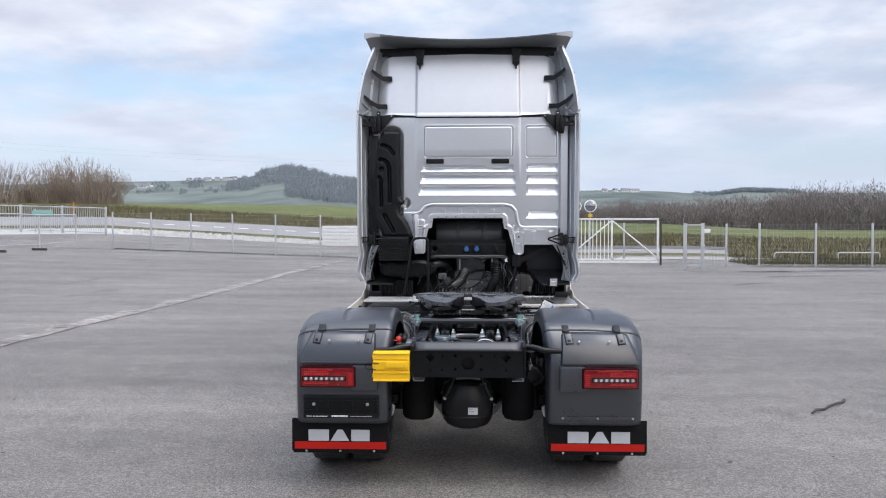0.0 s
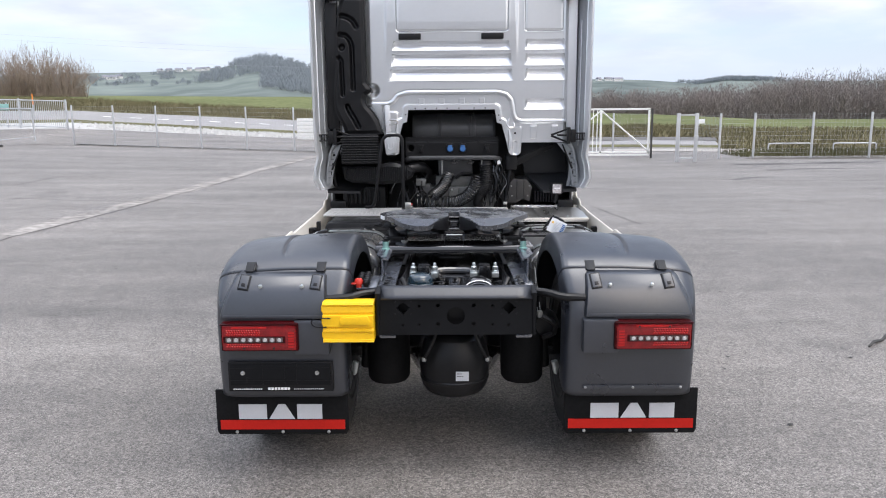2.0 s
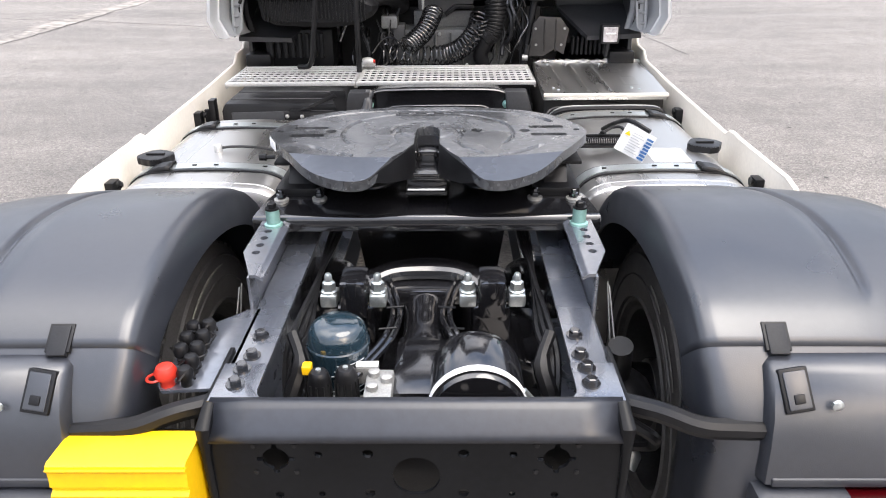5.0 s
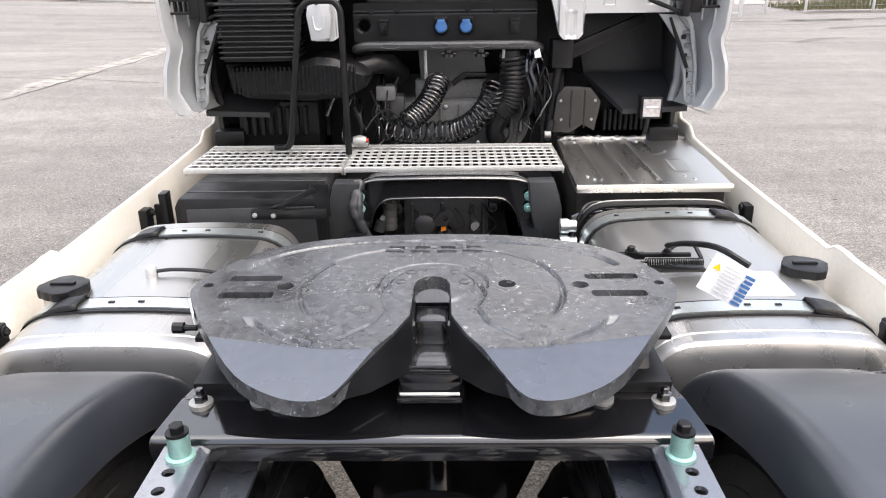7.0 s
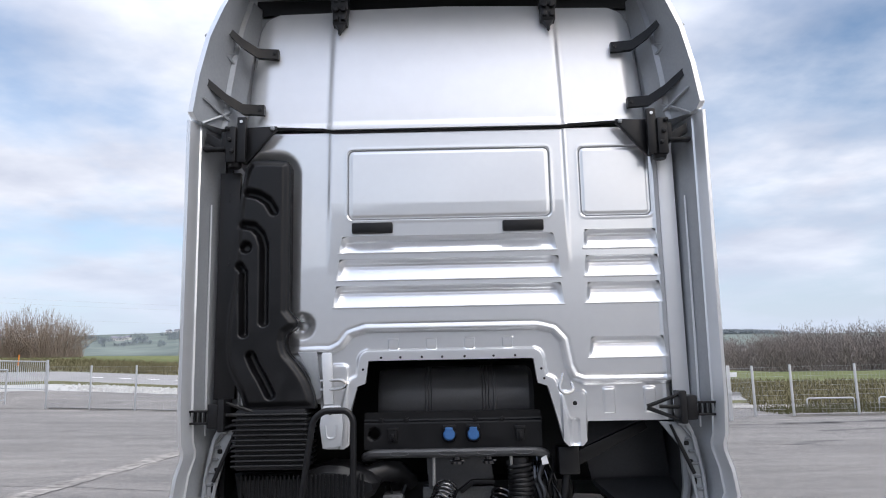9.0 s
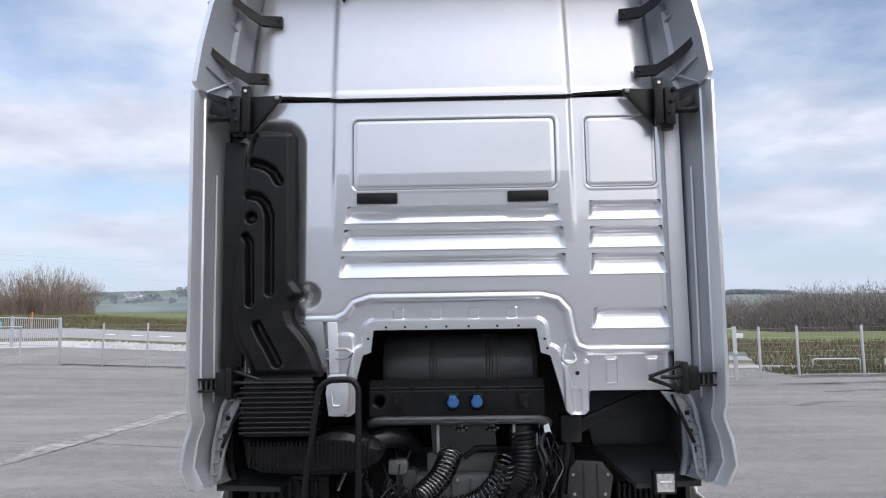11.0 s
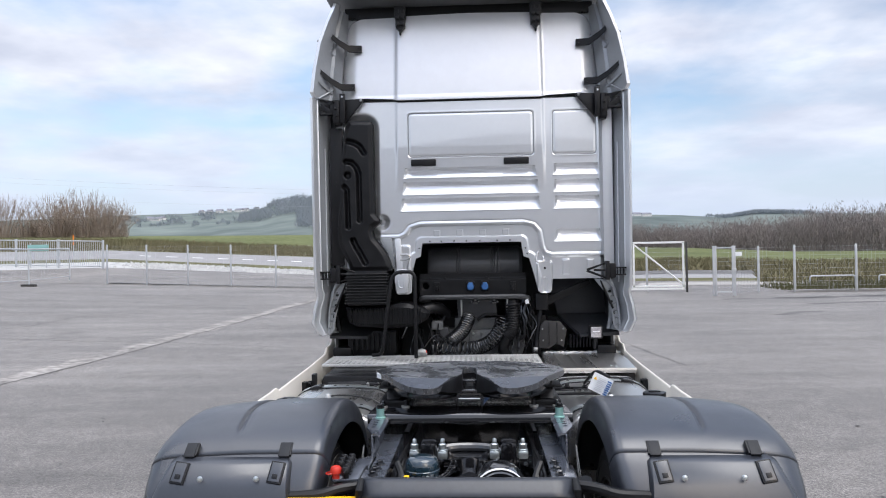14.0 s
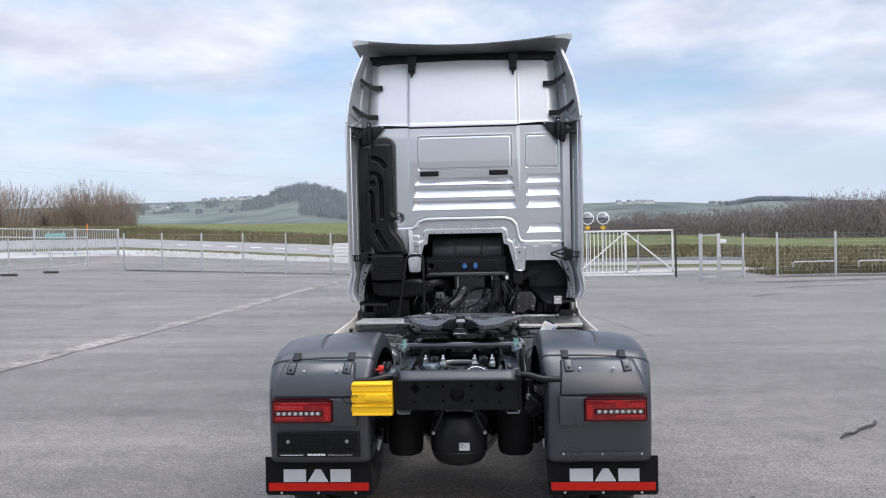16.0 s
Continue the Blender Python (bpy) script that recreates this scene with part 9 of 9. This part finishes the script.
def shrub(x, y, h, spread, seed, dense):
    """A bare many-stemmed shrub: upright fanned stems with fine twigs."""
    rnd = random.Random(seed)
    z = terrain_at(x, y)
    s = thing("bare_shrub", (x, y, z), "leafless brown shrub with many upright stems on the bank", "shrub", "bare shrubs on the bank")
    stems, twigs = [], []
    for k in range(dense):
        a, q = rnd.uniform(0, 6.28), rnd.random() ** 0.6
        bx, by = x + 0.35 * spread * q * math.cos(a), y + 0.35 * spread * q * math.sin(a)
        hh = h * rnd.uniform(0.6, 1.0) * (1 - 0.38 * q * q)
        lean = spread * 0.62 * q
        p = Vector((bx, by, z - 0.1))
        cur = Vector((math.cos(a) * lean * 0.3, math.sin(a) * lean * 0.3, hh * 0.45))
        r = rnd.uniform(0.018, 0.036)
        for j in range(3):
            e = p + cur * (1, 0.75, 0.55)[j] + Vector((rnd.uniform(-0.15, 0.15), rnd.uniform(-0.15, 0.15), 0))
            stems.append((p, e, r, r * 0.6))
            if j:
                for t in range(5):
                    b = p.lerp(e, rnd.uniform(0.1, 1))
                    d = Vector((rnd.uniform(-1, 1) * 0.35, rnd.uniform(-1, 1) * 0.35, rnd.uniform(0.5, 1.1))) * rnd.uniform(0.4, 1.1) * h / 6
                    twigs.append((b, b + d, 0.014, 0.006))
            p, r = e, r * 0.6
            cur = cur + Vector((math.cos(a) * lean * 0.15, math.sin(a) * lean * 0.15, 0))
    tagged(link_mesh("stem", sticks(stems, "stem", M["twig"]), s), kind="stuff")
    tagged(link_mesh("twig", sticks(twigs, "twig", M["twig"]), s), kind="stuff")
    low = []
    for k in range(dense * 2):
        a, q = rnd.uniform(0, 6.28), rnd.random() ** 0.5
        p = Vector((x + 0.5 * spread * q * math.cos(a), y + 0.5 * spread * q * math.sin(a), z - 0.05))
        low.append((p, p + Vector((rnd.uniform(-0.5, 0.5), rnd.uniform(-0.5, 0.5), rnd.uniform(0.8, h * 0.42))), 0.03, 0.012))
    tagged(link_mesh("undergrowth", sticks(low, "undergrowth", M["twig"]), s), kind="stuff")


def polar(az, r):
    return r * math.sin(radians(az)), r * math.cos(radians(az))


for az, r, h, w, seed in ((-37.5, 106, 4.6, 7, 1), (-35.2, 107, 5.0, 6, 2), (-33.1, 106, 4.7, 5.5, 3), (-31.3, 108, 2.0, 3, 4), (-29.9, 106, 3.9, 4.2, 5), (-28.8, 107, 5.1, 5.0, 6), (-27.6, 105, 4.6, 5.0, 7), (-26.6, 106, 3.6, 4, 8)):
    shrub(*polar(az, r), h * 1.22, w * 1.1, seed, 150)


def bare_tree(items, x, y, z, h, rnd):
    lean = Vector((rnd.uniform(-0.06, 0.06), rnd.uniform(-0.06, 0.06), 1))
    top = Vector((x, y, z)) + lean * h * 0.75
    r = h * 0.0042
    base = Vector((x, y, z))
    items.append((base, top, r * 1.4, r * 0.4))
    for k in range(11):
        t = rnd.uniform(0.2, 1.0)
        p = base.lerp(top, t)
        a = rnd.uniform(0, 6.28)
        d = Vector((math.cos(a), math.sin(a), rnd.uniform(0.5, 1.6))).normalized() * h * rnd.uniform(0.16, 0.32)
        e = p + d
        items.append((p, e, r * 0.6, r * 0.25))
        for j in range(9):
            q = p.lerp(e, rnd.uniform(0.3, 1.0))
            f = Vector((rnd.uniform(-1, 1), rnd.uniform(-1, 1), rnd.uniform(-0.1, 1.3))).normalized() * h * rnd.uniform(0.06, 0.16)
            items.append((q, q + f, r * 0.5, r * 0.22))


WOOD_TOP = [(7, 1.9), (9, 1.7), (11.6, 1.87), (14.8, 2.0), (18.3, 2.2), (22, 2.45), (25, 2.75), (27, 2.95), (29, 2.8), (33, 2.9), (40, 2.6), (55, 2.2)]
rnd = random.Random(33)
items = []
for k in range(280):
    az = rnd.uniform(5, 46)
    r = 262 + 75 * rnd.random()
    x, y = polar(az, r)
    z = terrain(az, r)
    top = EYE_Z + 300 * math.tan(radians(table(az, WOOD_TOP)))
    h = max(6.0, (top - z) * rnd.uniform(0.8, 1.16))
    bare_tree(items, x, y, z - 0.3, h, rnd)
tagged(link_mesh("far_wood", sticks(items, "far_wood", M["brown_wood"]), None), "brown leafless wood along the field's far edge", "wood", kind="stuff")


def sprays(clumps, name, material, seed):
    """Many small leaning flakes, as fine twigs seen from far: (centre, radii, count, size)."""
    rng = np.random.default_rng(seed)
    P = []
    for c, rad, n, size in clumps:
        d = rng.normal(size=(n, 3))
        d = d / np.linalg.norm(d, axis=1)[:, None] * rng.random((n, 1)) ** 0.45
        P.append(np.column_stack((np.array(c) + d * np.array(rad), np.full(n, size))))
    P = np.vstack(P)
    n = len(P)
    s = P[:, 3:4] * rng.uniform(0.5, 1.3, (n, 1))
    u = rng.normal(size=(n, 3))
    u = u / np.linalg.norm(u, axis=1)[:, None]
    v = rng.normal(size=(n, 3)) * 0.35 + np.array((0, 0, 1.0))
    v = v / np.linalg.norm(v, axis=1)[:, None]
    V = np.stack((P[:, :3] - u * s * 0.09, P[:, :3] + u * s * 0.09, P[:, :3] + v * s), axis=1).reshape(-1, 3)
    me = bpy.data.meshes.new(name)
    me.from_pydata([tuple(p) for p in V.tolist()], [], [(3 * k, 3 * k + 1, 3 * k + 2) for k in range(n)])
    me.materials.append(material)
    return me


# crowns and dense inside of the wood
clumps = []
for k in range(1500):
    az = rnd.uniform(4, 47)
    r = 268 + 95 * rnd.random()
    x, y = polar(az, r)
    z = terrain(az, r)
    top = EYE_Z + 300 * math.tan(radians(table(az, WOOD_TOP)))
    h = max(5.0, (top - z) * rnd.uniform(0.62, 1.05))
    w = rnd.uniform(2.4, 4.2)
    clumps.append(((x, y, z + h * 0.72), (w, w, h * 0.30), 230, 0.95))
    clumps.append(((x, y, z + h * 0.34), (w * 1.2, w * 1.2, h * 0.38), 110, 1.6))
tagged(link_mesh("wood_crowns", sprays(clumps, "wood_crowns", M["brown_wood"], 5), None), "dense brown leafless crowns of the wood", "wood", kind="stuff")

# woods on the far hills, as soft round crowns
clumps = []
for k in range(5800):
    if k < 2600:
        az = rnd.choice((rnd.uniform(-19, -5), rnd.gauss(-13.2, 1.8), rnd.uniform(-30, -16), rnd.gauss(20.8, 1.5)))
        r = rnd.uniform(1120, 1440) if az < -19 else rnd.uniform(1440, 1510) if az > 0 else rnd.uniform(1150, 1500)
        if az < -19 and noise.noise((az * 0.8, r * 0.012, 2.0)) < 0.12:
            continue
        if -19 < az < -5 and ((az < -16.2 and r > 1390) or (r < 1400 and noise.noise((az * 0.5, r * 0.004, 5.0)) < -0.12)):
            continue
        h = rnd.uniform(7, 13) if -19 < az < 0 else rnd.uniform(3, 6)
    else:
        az, r = rnd.uniform(-15.6, -4), rnd.uniform(900, 1480)
        if noise.noise((az * 0.35, r * 0.003, 9.0)) < -0.18 or (az < -14 and r < 1250):
            continue
        h = rnd.uniform(5, 10)
    x, y = polar(az, r)
    clumps.append(((x, y, terrain(az, r) + h * 0.45), (4.2, 4.2, h * 0.5), 30, 4.5))
tagged(link_mesh("far_hill_wood", sprays(clumps, "far_hill_wood", M["far_wood"], 6), None), "wood on the far hill, haze mixed into its grey", "wood", kind="stuff")
# Unseen trees, added behind the camera for the paint to reflect.
items = []
for k in range(240):
    az = rnd.uniform(75, 285)
    r = rnd.uniform(58, 74)
    x, y = polar(az if az < 180 else az - 360, r)
    bare_tree(items, x, y, terrain_at(x, y) - 0.2, rnd.uniform(6, 9), rnd)
    items.append(((x, y, terrain_at(x, y) - 0.5), (x, y, terrain_at(x, y) + rnd.uniform(3.5, 6)), 1.6, 0.8))
tagged(link_mesh("tree_belt", sticks(items, "tree_belt", M["brown_wood"], 5), None), "unseen brown tree belt added round the rear for reflections", "wood", kind="stuff")


def farmhouse(az, r, w, h, turn, seed):
    x, y = polar(az, r)
    z = terrain(az, r)
    f = thing("farmhouse", (x, y, z), "small pale farmhouse with a grey roof on the far hillside", "house", "houses on the far hillside")
    m = Matrix.Translation((x, y, z)) @ Matrix.Rotation(radians(turn), 4, "Z")
    part("wall", add_box(bmesh.new(), -w / 2, w / 2, -4, 4, -2, h, 0, m), M["house"], f)
    bm = add_prism(bmesh.new(), [(-4.6, h), (0, h + 3.0), (4.6, h)], "x", -w / 2 - 0.5, w / 2 + 0.5)
    bmesh.ops.transform(bm, matrix=m, verts=bm.verts)
    part("roof", bm, M["roof"], f)
    for k in range(3):
        xx = -w / 2 + w * (k + 0.5) / 3
        part("window", add_box(bmesh.new(), xx - 0.7, xx + 0.7, -4.15, -4.0, h * 0.35, h * 0.7, 0, m), M["roof"], f)


rnd = random.Random(8)
for i, (az, r, w) in enumerate(((-24.6, 1330, 9), (-24.2, 1320, 14), (-23.7, 1340, 8), (-21.0, 1440, 8), (-20.4, 1445, 9), (-19.7, 1440, 12), (-19.0, 1450, 8), (-18.3, 1440, 15), (-17.8, 1450, 9), (-17.0, 1445, 8), (-15.2, 1400, 10), (11.4, 1440, 9), (12.1, 1450, 14), (12.8, 1440, 18), (10.6, 1440, 8), (-24.9, 330, 7))):
    farmhouse(az, r, w, rnd.uniform(3.5, 5) if r > 500 else 6, rnd.uniform(-35, 35), i)

# pale stones beside the road
rnd = random.Random(4)
V, F = [], []
for k in range(2600):
    az = rnd.uniform(-26.0, -8.5)
    (r0, z0), (r1, z1) = knots(az)[1:3]
    if az < -23 and rnd.random() < (-23 - az) / 3:
        continue
    t = rnd.uniform(0.02, 0.97)
    x, y = polar(az, r0 + (r1 - r0) * t)
    z = z0 + (z1 - z0) * t
    s = rnd.uniform(0.08, 0.24)
    i = len(V)
    for dx, dy, dz in ((1, 0, 0), (-1, 0, 0), (0, 1, 0), (0, -1, 0), (0, 0, 1), (0, 0, -0.5)):
        q = s * rnd.uniform(0.6, 1.2)
        V.append((x + dx * q + rnd.uniform(-0.3, 0.3) * s, y + dy * q, z + dz * q * 0.8))
    F += [(i + a, i + b, i + c) for a, b, c in ((0, 2, 4), (2, 1, 4), (1, 3, 4), (3, 0, 4), (2, 0, 5), (1, 2, 5), (3, 1, 5), (0, 3, 5))]
me = bpy.data.meshes.new("roadside_stones")
me.from_pydata(V, [], F)
me.materials.append(M["gravel"])
tagged(link_mesh("roadside_stones", me, None), "bed of pale broken stones beside the road", "stones", kind="stuff")

# rough dry grass outside the fence
items = []
for k in range(3800):
    x = rnd.uniform(13.8, 27)
    y = rnd.uniform(36.3, 39.4)
    z = terrain_at(x, y)
    h = rnd.uniform(0.10, 0.42)
    items.append(((x, y, z), (x + rnd.uniform(-0.12, 0.12), y + rnd.uniform(-0.1, 0.1), z + h), 0.014, 0.003))
tagged(link_mesh("dry_grass", sticks(items, "dry_grass", M["bank"]), None), "rough dry grass along the fence", "grass", kind="stuff")

# rough olive and brown tufts on the bank between the road and the green field
items = []
for k in range(20000):
    az = rnd.uniform(7.5, 33) if k % 3 else rnd.uniform(-34, -8)
    r = rnd.uniform(84, 93) if az < 0 else rnd.uniform(61, 79) if az < 19.5 else rnd.uniform(46, 79)
    x, y = polar(az, r)
    z = terrain(az, r)
    h = rnd.uniform(0.12, 0.5)
    a = rnd.uniform(0, 6.28)
    items.append(((x, y, z - 0.05), (x + 0.3 * math.cos(a), y + 0.3 * math.sin(a), z + h), rnd.uniform(0.03, 0.09), 0.01))
tagged(link_mesh("bank_grass", sticks(items, "bank_grass", M["tuft"]), None), "rough olive and brown grass on the bank", "grass", kind="stuff")

# thin power lines far over the fields
for k, (z0, z1) in enumerate(((37.0, 33.0), (44.0, 40.5), (46.5, 43.0))):
    a, b = polar(-44, 430), polar(-4, 470)
    pts = [(a[0] + (b[0] - a[0]) * t, a[1] + (b[1] - a[1]) * t, z0 + (z1 - z0) * t - 9 * t * (1 - t)) for t in (i / 24 for i in range(25))]
    w = thing("power_line", (a[0], a[1], z0), "thin grey overhead power cable far away", "cable", "overhead power cables")
    part("wire", tube(pts, 0.035, 4), M["galv"], w)

# a plain hall closes the yard behind the camera, as the paint's reflections tell
hall = thing("yard_hall", (2.0, -34.0, 0), "plain grey hall with a low gable roof behind the yard", "hall")
part("wall", prism([(-26.0, -0.1), (30.0, -0.1), (30.0, 6.8), (2.0, 9.6), (-26.0, 6.8)], "y", -46.0, -34.0, 0.0), M["hall_wall"], hall, "grey cladding")
part("roof_edge", tube([(-26.4, -33.9, 6.85), (2.0, -33.9, 9.7), (30.4, -33.9, 6.85)], 0.16, 6), M["roof"], hall, "dark roof edge")
